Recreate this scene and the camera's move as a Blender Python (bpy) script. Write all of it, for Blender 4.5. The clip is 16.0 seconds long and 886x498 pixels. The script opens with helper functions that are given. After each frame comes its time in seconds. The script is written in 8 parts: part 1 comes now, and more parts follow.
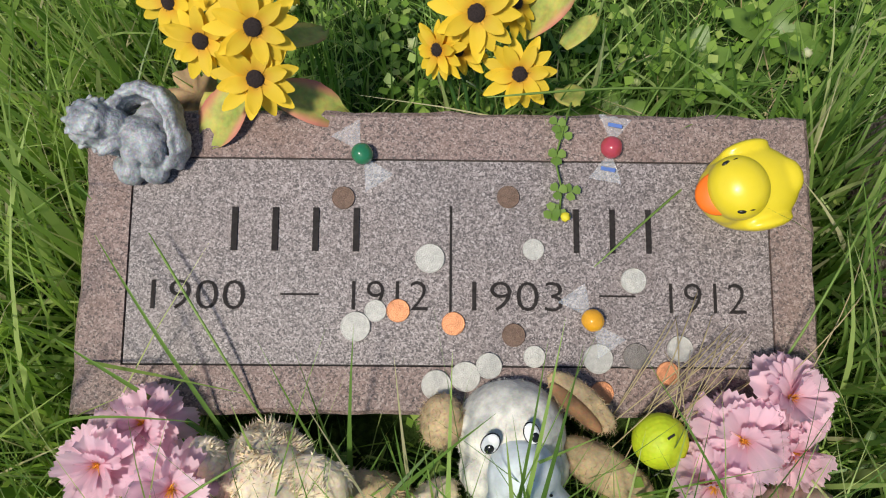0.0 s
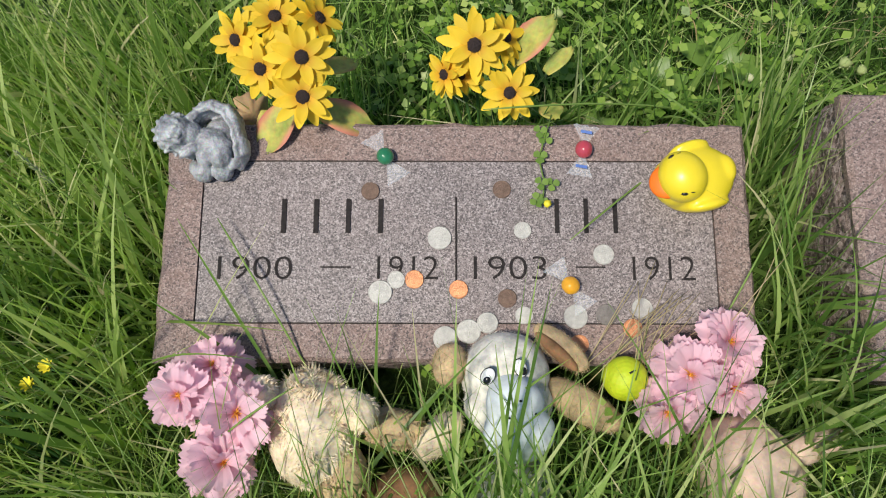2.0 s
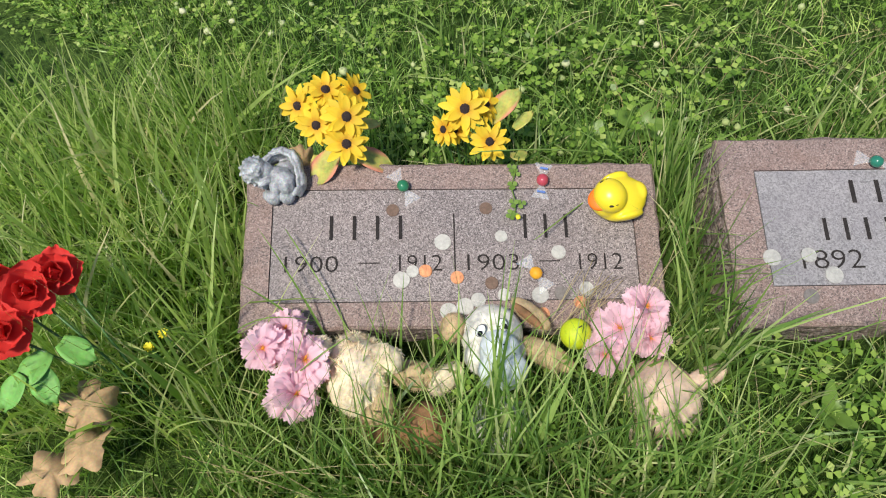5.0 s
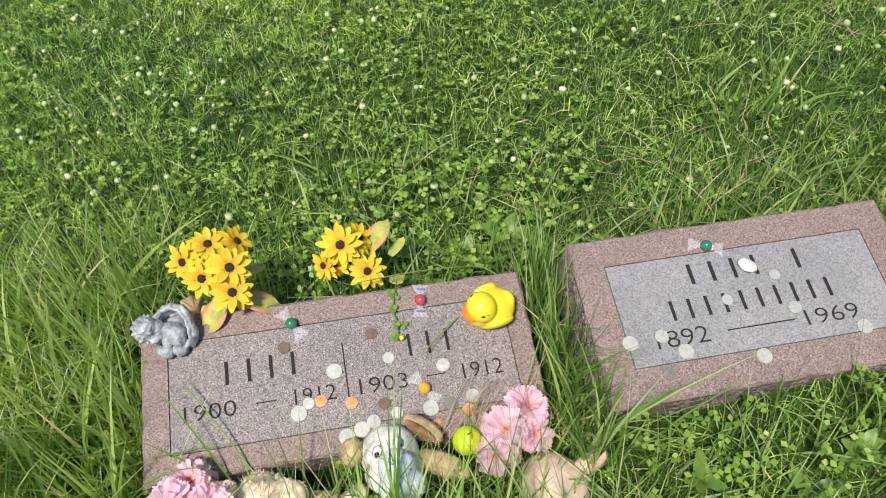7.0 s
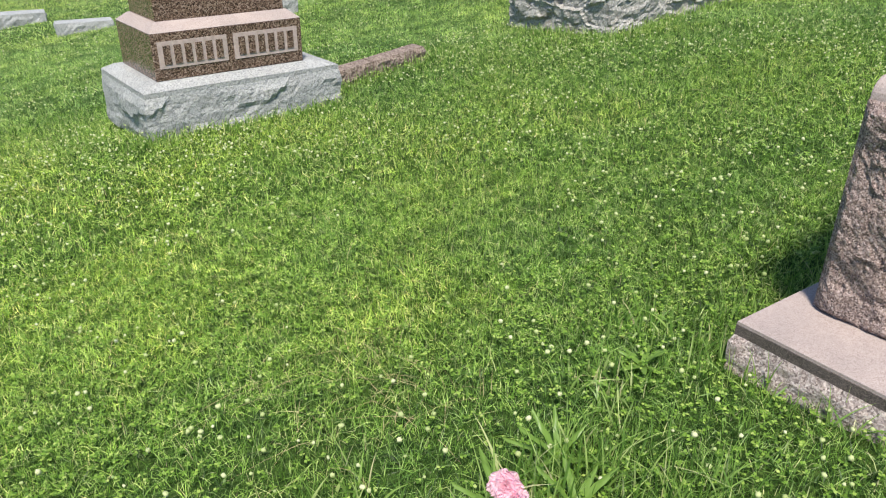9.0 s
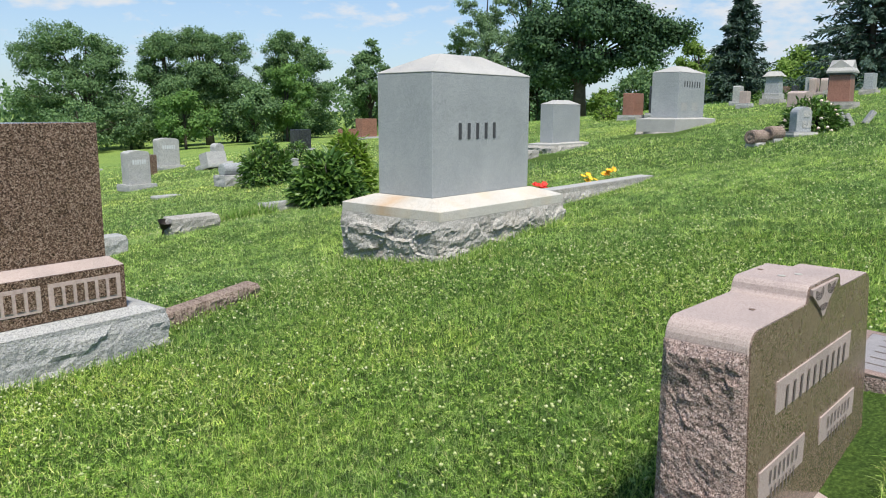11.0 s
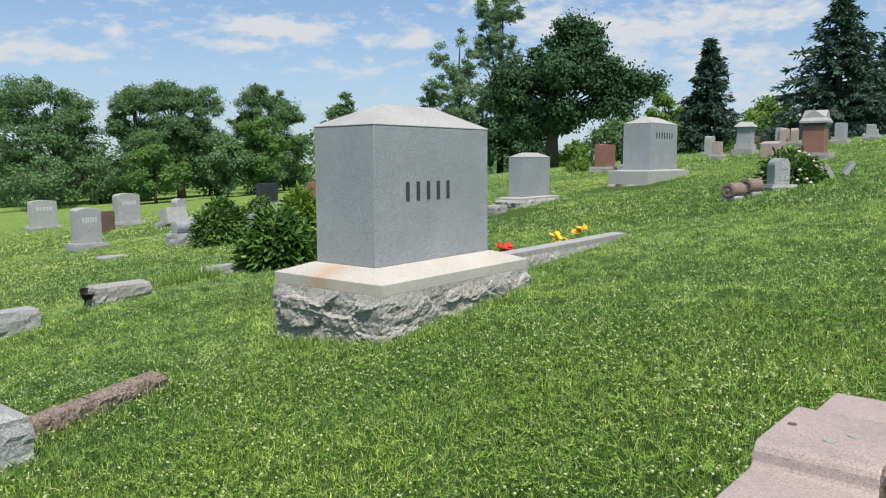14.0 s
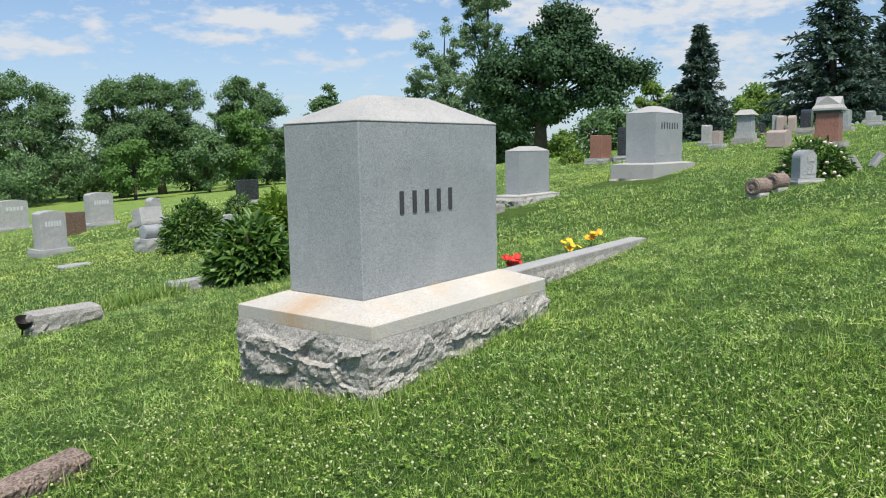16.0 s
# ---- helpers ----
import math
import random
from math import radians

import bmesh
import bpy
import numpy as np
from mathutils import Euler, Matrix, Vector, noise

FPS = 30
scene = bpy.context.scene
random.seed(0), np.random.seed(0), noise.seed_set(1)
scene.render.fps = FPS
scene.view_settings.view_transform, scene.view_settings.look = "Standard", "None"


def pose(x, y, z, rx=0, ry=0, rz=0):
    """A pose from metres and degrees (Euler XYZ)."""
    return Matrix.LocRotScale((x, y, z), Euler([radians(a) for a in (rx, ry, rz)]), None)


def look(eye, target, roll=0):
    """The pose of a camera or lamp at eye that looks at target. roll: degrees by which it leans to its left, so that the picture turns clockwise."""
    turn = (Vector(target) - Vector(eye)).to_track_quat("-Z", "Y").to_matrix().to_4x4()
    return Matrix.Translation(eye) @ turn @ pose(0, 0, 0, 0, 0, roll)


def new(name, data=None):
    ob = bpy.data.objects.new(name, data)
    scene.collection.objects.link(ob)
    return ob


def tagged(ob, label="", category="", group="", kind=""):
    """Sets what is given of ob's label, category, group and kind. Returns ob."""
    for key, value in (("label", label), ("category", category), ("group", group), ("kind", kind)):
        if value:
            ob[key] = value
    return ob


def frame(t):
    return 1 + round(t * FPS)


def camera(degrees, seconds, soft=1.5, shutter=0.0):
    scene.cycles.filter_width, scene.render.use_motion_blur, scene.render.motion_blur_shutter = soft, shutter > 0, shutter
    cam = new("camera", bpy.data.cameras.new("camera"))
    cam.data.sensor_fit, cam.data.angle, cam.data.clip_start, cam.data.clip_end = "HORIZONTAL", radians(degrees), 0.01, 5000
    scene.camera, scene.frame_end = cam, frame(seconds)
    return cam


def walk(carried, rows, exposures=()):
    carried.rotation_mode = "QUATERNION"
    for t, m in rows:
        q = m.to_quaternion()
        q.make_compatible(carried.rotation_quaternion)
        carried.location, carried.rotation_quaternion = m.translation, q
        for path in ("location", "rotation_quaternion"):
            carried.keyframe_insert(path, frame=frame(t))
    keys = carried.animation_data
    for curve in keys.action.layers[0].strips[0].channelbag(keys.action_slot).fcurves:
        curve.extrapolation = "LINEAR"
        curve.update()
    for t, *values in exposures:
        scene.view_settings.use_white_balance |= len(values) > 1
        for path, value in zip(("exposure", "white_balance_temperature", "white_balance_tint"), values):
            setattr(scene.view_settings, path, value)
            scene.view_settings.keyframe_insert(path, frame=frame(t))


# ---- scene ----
cam = camera(60.98, 16.0, soft=1.1)
PATH = [
    (0, (-0.001, -0.180, 0.566), (-0.025, 0.485, -1.319), -1.89),
    (0.5, (0.017, -0.201, 0.590), (-0.047, 0.500, -1.282), -5.12),
    (1, (0.020, -0.236, 0.609), (-0.046, 0.506, -1.247), -5.18),
    (1.5, (0.001, -0.258, 0.645), (-0.033, 0.494, -1.208), -2.81),
    (2, (0.009, -0.301, 0.683), (-0.055, 0.500, -1.148), -4.68),
    (2.5, (0.027, -0.367, 0.719), (-0.009, 0.489, -1.088), -2.67),
    (3, (0.059, -0.425, 0.762), (-0.001, 0.499, -1.011), -3.52),
    (3.5, (0.053, -0.468, 0.808), (-0.000, 0.499, -0.942), -3.21),
    (3.7, (0.035, -0.481, 0.828), (0.000, 0.497, -0.916), -2.42),
    (5.8, (-0.037, -0.547, 0.943), (0.028, 0.463, -0.781), 0.26),
    (6, (-0.036, -0.550, 0.947), (0.049, 0.480, -0.766), 0.48),
    (6.5, (-0.013, -0.551, 0.979), (0.132, 0.540, -0.691), 0.73),
    (7, (0.030, -0.551, 1.018), (0.277, 0.632, -0.576), 0.78),
    (7.5, (0.083, -0.550, 1.071), (0.500, 0.735, -0.404), 1.33),
    (8, (0.151, -0.570, 1.134), (0.781, 0.803, -0.176), 1.27),
    (8.5, (0.233, -0.603, 1.198), (1.109, 0.812, 0.088), 0.90),
    (9, (0.312, -0.634, 1.275), (1.424, 0.764, 0.377), 0.50),
    (9.5, (0.361, -0.636, 1.306), (1.646, 0.720, 0.592), 0.40),
    (10, (0.389, -0.639, 1.345), (1.781, 0.676, 0.768), 0.30),
    (10.2, (0.396, -0.637, 1.354), (1.822, 0.662, 0.828), 0.30),
    (12.3, (0.561, -0.608, 1.392), (2.122, 0.620, 1.157), -0.48),
    (12.5, (0.613, -0.552, 1.388), (2.178, 0.673, 1.158), -0.53),
    (13, (0.783, -0.400, 1.405), (2.353, 0.818, 1.179), -0.58),
    (13.5, (0.992, -0.314, 1.398), (2.562, 0.904, 1.169), -0.42),
    (14, (1.284, -0.248, 1.426), (2.852, 0.973, 1.196), -0.34),
    (14.5, (1.501, -0.106, 1.434), (3.066, 1.117, 1.202), -0.26),
    (15, (1.698, 0.129, 1.479), (3.265, 1.349, 1.243), -0.45),
    (15.5, (1.925, 0.362, 1.482), (3.501, 1.569, 1.238), -0.80),
    (16, (2.193, 0.602, 1.515), (3.780, 1.792, 1.261), -1.06),
]
walk(cam, [(t, look(eye, target, roll)) for t, eye, target, roll in PATH],
     [(0.0, -0.18), (3.5, 0.08), (7.0, 0.3), (9.0, 0.52), (10.2, 0.52), (12.5, 0.22), (14.0, 0.25), (16.0, 0.34)])

# ---- light ----
SUN_EL, SUN_AZ = 60.0, 219.0          # degrees; azimuth clockwise from +y
world = bpy.data.worlds.new("sky")
scene.world = world
world.use_nodes = True
wn, wl = world.node_tree.nodes, world.node_tree.links
wn.clear()
w_out = wn.new("ShaderNodeOutputWorld")
w_bg = wn.new("ShaderNodeBackground")
w_sky = wn.new("ShaderNodeTexSky")
w_sky.sky_type = 'NISHITA'
w_sky.sun_disc = False
w_sky.sun_elevation = radians(SUN_EL)
w_sky.sun_rotation = radians(SUN_AZ)
w_sky.air_density = 1.0
w_sky.dust_density = 0.6
w_sky.ozone_density = 2.0
w_bg.inputs[1].default_value = 0.112
w_tc = wn.new("ShaderNodeTexCoord")
w_sep = wn.new("ShaderNodeSeparateXYZ")
wl.new(w_tc.outputs["Generated"], w_sep.inputs[0])
# cloud deck: the direction laid onto a flat layer overhead
w_z = wn.new("ShaderNodeMath"); w_z.operation = 'ADD'; w_z.inputs[1].default_value = 0.12
wl.new(w_sep.outputs[2], w_z.inputs[0])
w_zm = wn.new("ShaderNodeMath"); w_zm.operation = 'MAXIMUM'; w_zm.inputs[1].default_value = 0.05
wl.new(w_z.outputs[0], w_zm.inputs[0])
w_dx = wn.new("ShaderNodeMath"); w_dx.operation = 'DIVIDE'
w_dy = wn.new("ShaderNodeMath"); w_dy.operation = 'DIVIDE'
wl.new(w_sep.outputs[0], w_dx.inputs[0]); wl.new(w_zm.outputs[0], w_dx.inputs[1])
wl.new(w_sep.outputs[1], w_dy.inputs[0]); wl.new(w_zm.outputs[0], w_dy.inputs[1])
w_cmb = wn.new("ShaderNodeCombineXYZ")
wl.new(w_dx.outputs[0], w_cmb.inputs[0]); wl.new(w_dy.outputs[0], w_cmb.inputs[1])
w_map = wn.new("ShaderNodeMapping")
w_map.inputs["Location"].default_value = (2.3, 0.7, 0.0)
w_map.inputs["Rotation"].default_value = (0, 0, radians(35))
w_map.inputs["Scale"].default_value = (1.0, 0.8, 1.0)
wl.new(w_cmb.outputs[0], w_map.inputs[0])
w_n1 = wn.new("ShaderNodeTexNoise")
w_n1.inputs["Scale"].default_value = 2.6
w_n1.inputs["Detail"].default_value = 9.0
w_n1.inputs["Roughness"].default_value = 0.56
w_n1.inputs["Distortion"].default_value = 0.25
wl.new(w_map.outputs[0], w_n1.inputs["Vector"])
w_r1 = wn.new("ShaderNodeValToRGB")
w_r1.color_ramp.elements[0].position = 0.56
w_r1.color_ramp.elements[1].position = 0.78


def sky_math(op, a, b=None):
    m = wn.new("ShaderNodeMath")
    m.operation = op
    for i, v in enumerate((a, b)):
        if v is None:
            continue
        if isinstance(v, (int, float)):
            m.inputs[i].default_value = v
        else:
            wl.new(v, m.inputs[i])
    return m.outputs[0]


# banks of cloud: bearing and height over the horizon, half width and half height, all in degrees, and thickness
CLOUDS = ((39.6, 9.7, 3.2, 0.75, 0.3), (42.6, 9.3, 1.6, 0.6, 0.28), (37.0, 8.3, 2.9, 0.5, 0.3), (43.5, 6.8, 3.6, 0.45, 0.17), (28.9, 8.7, 0.8, 0.5, 0.24), (27.0, 7.5, 2.6, 0.6, 0.22),
          (22.8, 7.4, 2.2, 0.9, 0.25), (50.6, 8.9, 1.5, 0.7, 0.32), (47.5, 8.8, 1.8, 0.5, 0.2), (46.8, 7.5, 0.4, 0.3, 0.22), (51.0, 6.3, 0.6, 0.4, 0.2), (60.5, 9.8, 4.0, 1.2, 0.26), (66.5, 9.2, 5.0, 0.9, 0.25), (74.0, 9.9, 6.0, 1.1, 0.26),
          (71.0, 7.2, 7.0, 1.0, 0.2), (75.0, 4.5, 8.0, 2.2, 0.14), (30.0, 11.5, 3.0, 0.6, 0.18), (37.0, 12.5, 3.0, 0.9, 0.25), (56.0, 12.0, 4.0, 1.0, 0.22))
bearing = sky_math('MULTIPLY', sky_math('ARCTAN2', w_sep.outputs[0], w_sep.outputs[1]), 57.2958)
height = sky_math('MULTIPLY', sky_math('ARCSINE', w_sep.outputs[2]), 57.2958)
banks = None
for c_az, c_el, c_w, c_h, c_thick in CLOUDS:
    across = sky_math('POWER', sky_math('DIVIDE', sky_math('ABSOLUTE', sky_math('SUBTRACT', bearing, c_az)), c_w), 2.0)
    above = sky_math('POWER', sky_math('DIVIDE', sky_math('ABSOLUTE', sky_math('SUBTRACT', height, c_el)), c_h), 2.0)
    one = sky_math('MULTIPLY', sky_math('EXPONENT', sky_math('MULTIPLY', sky_math('ADD', across, above), -1.0)), c_thick)
    banks = one if banks is None else sky_math('ADD', banks, one)
w_fine = wn.new("ShaderNodeTexNoise")
w_fine.inputs["Scale"].default_value = 34.0
w_fine.inputs["Detail"].default_value = 7.0
w_fine.inputs["Roughness"].default_value = 0.6
w_flat = wn.new("ShaderNodeMapping")
w_flat.inputs["Scale"].default_value = (1.0, 1.0, 2.6)
wl.new(w_tc.outputs["Generated"], w_flat.inputs[0])
wl.new(w_flat.outputs[0], w_fine.inputs["Vector"])
puffs = sky_math('MULTIPLY', sky_math('SUBTRACT', w_fine.outputs[0], 0.5), 0.75)
cover = sky_math('ADD', sky_math('ADD', sky_math('MULTIPLY', w_n1.outputs[0], 0.55), 0.24), sky_math('ADD', banks, puffs))
wl.new(cover, w_r1.inputs[0])
w_mix = wn.new("ShaderNodeMixRGB")
w_mix.inputs[2].default_value = (5.5, 5.65, 5.8, 1)
wl.new(w_r1.outputs[0], w_mix.inputs[0])
w_tint = wn.new("ShaderNodeMixRGB")
w_tint.blend_type = 'MULTIPLY'
w_tint.inputs[0].default_value = 1.0
w_tint.inputs[2].default_value = (0.75, 0.865, 0.98, 1)
wl.new(w_sky.outputs[0], w_tint.inputs[1])
wl.new(w_tint.outputs[0], w_mix.inputs[1])
# pale haze near the horizon
w_hz = wn.new("ShaderNodeMapRange")
w_hz.inputs["From Min"].default_value, w_hz.inputs["From Max"].default_value = 0.0, 0.3
w_hz.inputs["To Min"].default_value, w_hz.inputs["To Max"].default_value = 0.55, 0.0
wl.new(w_sep.outputs[2], w_hz.inputs["Value"])
w_haze = wn.new("ShaderNodeMixRGB")
w_haze.inputs[2].default_value = (3.7, 4.35, 5.3, 1)
wl.new(w_hz.outputs[0], w_haze.inputs[0])
wl.new(w_mix.outputs[0], w_haze.inputs[1])
wl.new(w_haze.outputs[0], w_bg.inputs[0])
wl.new(w_bg.outputs[0], w_out.inputs[0])

sun_data = bpy.data.lights.new("sun", 'SUN')
sun_data.energy = 4.7
sun_data.angle = radians(9.0)
sun_data.color = (1.0, 0.94, 0.83)
sun = new("sun", sun_data)
_a, _e = radians(SUN_AZ), radians(SUN_EL)
_to_sun = Vector((math.sin(_a) * math.cos(_e), math.cos(_a) * math.cos(_e), math.sin(_e)))
sun.rotation_euler = _to_sun.to_track_quat('Z', 'Y').to_euler()
sun.location = (0, 0, 30)

# ---- materials ----
def material(name):
    m = bpy.data.materials.new(name)
    m.use_nodes = True
    nt = m.node_tree
    return m, nt, nt.nodes["Principled BSDF"], nt.nodes["Material Output"]


def node(nt, kind, **values):
    n = nt.nodes.new(kind)
    for key, value in values.items():
        n.inputs[key].default_value = value
    return n


def ramp(nt, fac, stops, mode='LINEAR'):
    r = nt.nodes.new("ShaderNodeValToRGB")
    r.color_ramp.interpolation = mode
    while len(r.color_ramp.elements) < len(stops):
        r.color_ramp.elements.new(0.5)
    for e, (p, c) in zip(r.color_ramp.elements, stops):
        e.position, e.color = p, (*c, 1)
    nt.links.new(fac, r.inputs[0])
    return r.outputs[0]


def mix(nt, fac, a, b, blend='MIX'):
    m = nt.nodes.new("ShaderNodeMixRGB")
    m.blend_type = blend
    for i, v in enumerate((fac, a, b)):
        if isinstance(v, (int, float)):
            m.inputs[i].default_value = v
        elif isinstance(v, tuple):
            m.inputs[i].default_value = (*v, 1)
        else:
            nt.links.new(v, m.inputs[i])
    return m.outputs[0]


def object_coords(nt):
    return nt.nodes.new("ShaderNodeTexCoord").outputs["Object"]


def bumped(nt, bsdf, height, strength, distance):
    b = node(nt, "ShaderNodeBump", Strength=strength, Distance=distance)
    nt.links.new(height, b.inputs["Height"])
    nt.links.new(b.outputs[0], bsdf.inputs["Normal"])


def granite(name, stops, grain, rough, stain=None, stain_size=4.0, bump=0.15, bump_scale=None, big=None):
    """Speckled stone. stops: the colours of the single grains; grain: grains in a metre; stain: (colour, amount)."""
    m, nt, b, _ = material(name)
    co = object_coords(nt)
    v = node(nt, "ShaderNodeTexVoronoi", Scale=grain, Randomness=1.0)
    n0 = node(nt, "ShaderNodeTexNoise", Scale=grain * 0.7, Detail=2.0)
    nt.links.new(co, n0.inputs["Vector"])
    warp = mix(nt, 0.004, co, n0.outputs["Color"], 'ADD')
    nt.links.new(warp, v.inputs["Vector"])
    sep = nt.nodes.new("ShaderNodeSeparateColor")
    nt.links.new(v.outputs["Color"], sep.inputs[0])
    colour = ramp(nt, sep.outputs[0], stops)
    n1 = node(nt, "ShaderNodeTexNoise", Scale=stain_size, Detail=6.0, Roughness=0.6)
    nt.links.new(co, n1.inputs["Vector"])
    tone = ramp(nt, n1.outputs[0], [(0.3, (0.86, 0.86, 0.86)), (0.7, (1.1, 1.08, 1.06))])
    colour = mix(nt, 1.0, colour, tone, 'MULTIPLY')
    if stain:
        n2 = node(nt, "ShaderNodeTexNoise", Scale=stain_size * 1.7, Detail=8.0, Roughness=0.65, Distortion=0.4)
        nt.links.new(co, n2.inputs["Vector"])
        mask = ramp(nt, n2.outputs[0], [(0.5, (0, 0, 0)), (0.75, (stain[1],) * 3)])
        colour = mix(nt, mask, colour, stain[0])
    nt.links.new(colour, b.inputs["Base Color"])
    rr = ramp(nt, n1.outputs[0], [(0.3, (rough - 0.06,) * 3), (0.7, (min(1, rough + 0.08),) * 3)])
    nt.links.new(rr, b.inputs["Roughness"])
    n3 = node(nt, "ShaderNodeTexNoise", Scale=bump_scale or grain * 0.6, Detail=6.0, Roughness=0.65)
    nt.links.new(co, n3.inputs["Vector"])
    bumped(nt, b, n3.outputs[0], bump, 0.004 if not big else big)
    return m


def leafy(name, stops, translucent=0.35, rough=0.5, patch=None, patch_size=0.8, tuft=0.0, spec=0.35, dry=None):
    """Blades and leaves: each piece has its own tone; patch: a second tone in drifts over the lawn; dry: place, reach
    and tint of a paler stretch, dry grass near, painted haze far.
    """
    m, nt, b, out = material(name)
    geo = nt.nodes.new("ShaderNodeNewGeometry")
    colour = ramp(nt, geo.outputs["Random Per Island"], stops)
    if patch:
        n = node(nt, "ShaderNodeTexNoise", Scale=patch_size, Detail=5.0, Roughness=0.6)
        nt.links.new(geo.outputs["Position"], n.inputs["Vector"])
        mask = ramp(nt, n.outputs[0], [(0.42, (0, 0, 0)), (0.66, (0.75, 0.75, 0.75))])
        colour = mix(nt, mask, colour, mix(nt, 1.0, colour, patch, 'MULTIPLY'))
    # Dark gaps and bright tips of tufts put into the colour by noise
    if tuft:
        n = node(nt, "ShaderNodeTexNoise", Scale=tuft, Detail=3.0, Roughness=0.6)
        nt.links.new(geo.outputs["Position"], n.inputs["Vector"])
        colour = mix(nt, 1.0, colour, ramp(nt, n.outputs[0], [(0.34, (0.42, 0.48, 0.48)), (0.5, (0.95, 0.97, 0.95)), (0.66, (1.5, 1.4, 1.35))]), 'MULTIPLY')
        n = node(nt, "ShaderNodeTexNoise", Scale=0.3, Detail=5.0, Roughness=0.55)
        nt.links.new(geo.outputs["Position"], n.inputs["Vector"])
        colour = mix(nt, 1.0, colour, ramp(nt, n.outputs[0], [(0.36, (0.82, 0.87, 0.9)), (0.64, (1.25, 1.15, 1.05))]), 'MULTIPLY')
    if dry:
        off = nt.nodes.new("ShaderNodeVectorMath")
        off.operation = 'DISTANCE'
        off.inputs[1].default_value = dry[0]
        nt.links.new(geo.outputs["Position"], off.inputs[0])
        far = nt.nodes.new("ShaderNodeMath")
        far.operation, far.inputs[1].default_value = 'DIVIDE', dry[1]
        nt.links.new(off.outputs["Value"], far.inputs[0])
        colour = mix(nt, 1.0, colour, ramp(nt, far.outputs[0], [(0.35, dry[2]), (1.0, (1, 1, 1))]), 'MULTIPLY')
    nt.links.new(colour, b.inputs["Base Color"])
    b.inputs["Roughness"].default_value = rough
    b.inputs["Specular IOR Level"].default_value = spec
    tr = nt.nodes.new("ShaderNodeBsdfTranslucent")
    nt.links.new(mix(nt, 1.0, colour, (1.05, 1.2, 0.65), 'MULTIPLY'), tr.inputs[0])
    ms = nt.nodes.new("ShaderNodeMixShader")
    ms.inputs[0].default_value = translucent
    nt.links.new(b.outputs[0], ms.inputs[1])
    nt.links.new(tr.outputs[0], ms.inputs[2])
    nt.links.new(ms.outputs[0], out.inputs[0])
    return m


def plain(name, colour, rough=0.5, metal=0.0, vary=0.15, size=60.0, bump=0.0, coat=0.0, second=None):
    """One colour with soft wear at two scales."""
    m, nt, b, _ = material(name)
    co = object_coords(nt)
    n1 = node(nt, "ShaderNodeTexNoise", Scale=size, Detail=6.0, Roughness=0.6)
    n2 = node(nt, "ShaderNodeTexNoise", Scale=size * 6, Detail=3.0)
    nt.links.new(co, n1.inputs["Vector"])
    nt.links.new(co, n2.inputs["Vector"])
    lo = tuple(c * (1 - vary) for c in colour)
    hi = second or tuple(min(1, c * (1 + vary)) for c in colour)
    c1 = ramp(nt, n1.outputs[0], [(0.3, lo), (0.7, hi)])
    c2 = mix(nt, vary, c1, n2.outputs["Color"], 'OVERLAY') if vary > 0.1 else c1
    nt.links.new(c2, b.inputs["Base Color"])
    b.inputs["Roughness"].default_value = rough
    b.inputs["Metallic"].default_value = metal
    b.inputs["Coat Weight"].default_value = coat
    if bump:
        bumped(nt, b, n2.outputs[0], bump, 0.001)
    return m


PINK_GRAINS = [(0.0, (0.056, 0.046, 0.043)), (0.2, (0.145, 0.108, 0.098)), (0.45, (0.22, 0.152, 0.134)), (0.75, (0.295, 0.212, 0.187)), (1.0, (0.4, 0.325, 0.295))]
M_PINK = granite("pink_granite", PINK_GRAINS, 760, 0.62, ((0.2, 0.112, 0.08), 0.45), 9.0, 0.35)
# Sawn band, dark by its finish and with a side face's shade in colour
M_PINK_SAWN = granite("dark_sawn_granite", [(0.0, (0.035, 0.028, 0.027)), (0.4, (0.085, 0.066, 0.062)), (1.0, (0.17, 0.135, 0.125))], 420, 0.55, None, 6.0, 0.2)
M_PANEL = granite("dressed_granite", [(0.0, (0.058, 0.05, 0.049)), (0.24, (0.1, 0.084, 0.083)), (0.45, (0.195, 0.163, 0.158)), (0.72, (0.28, 0.236, 0.228)), (1.0, (0.46, 0.41, 0.4))], 860, 0.5, ((0.15, 0.112, 0.102), 0.35), 6.0, 0.2)
M_PANEL_PALE = granite("pale_dressed_granite", [(0.0, (0.15, 0.145, 0.15)), (0.2, (0.2, 0.19, 0.196)), (0.5, (0.26, 0.248, 0.254)), (1.0, (0.34, 0.328, 0.334))], 520, 0.45, ((0.18, 0.162, 0.18), 0.55), 7.0, 0.15)
M_PINK_ROUGH = granite("rough_pink_granite", [(0.0, (0.075, 0.054, 0.05)), (0.25, (0.21, 0.15, 0.135)), (0.6, (0.37, 0.275, 0.25)), (1.0, (0.57, 0.47, 0.44))], 260, 0.8, ((0.22, 0.15, 0.12), 0.35), 9.0, 1.0, 55, 0.03)
# Paler copy of the rough pink granite: sky light put into the colour
M_PINK_SKYLIT = granite("skylit_rock_faced_pink_granite", [(0.0, (0.16, 0.12, 0.112)), (0.3, (0.32, 0.26, 0.245)), (0.7, (0.46, 0.385, 0.36)), (1.0, (0.58, 0.51, 0.48))], 200, 0.85, ((0.34, 0.27, 0.22), 0.5), 6.0, 0.8, 60, 0.015)
M_LOG = granite("brown_carved_stone", [(0.0, (0.09, 0.06, 0.048)), (0.4, (0.2, 0.15, 0.125)), (1.0, (0.33, 0.265, 0.225))], 90, 0.85, ((0.12, 0.09, 0.07), 0.5), 9.0, 0.7, 40, 0.015)
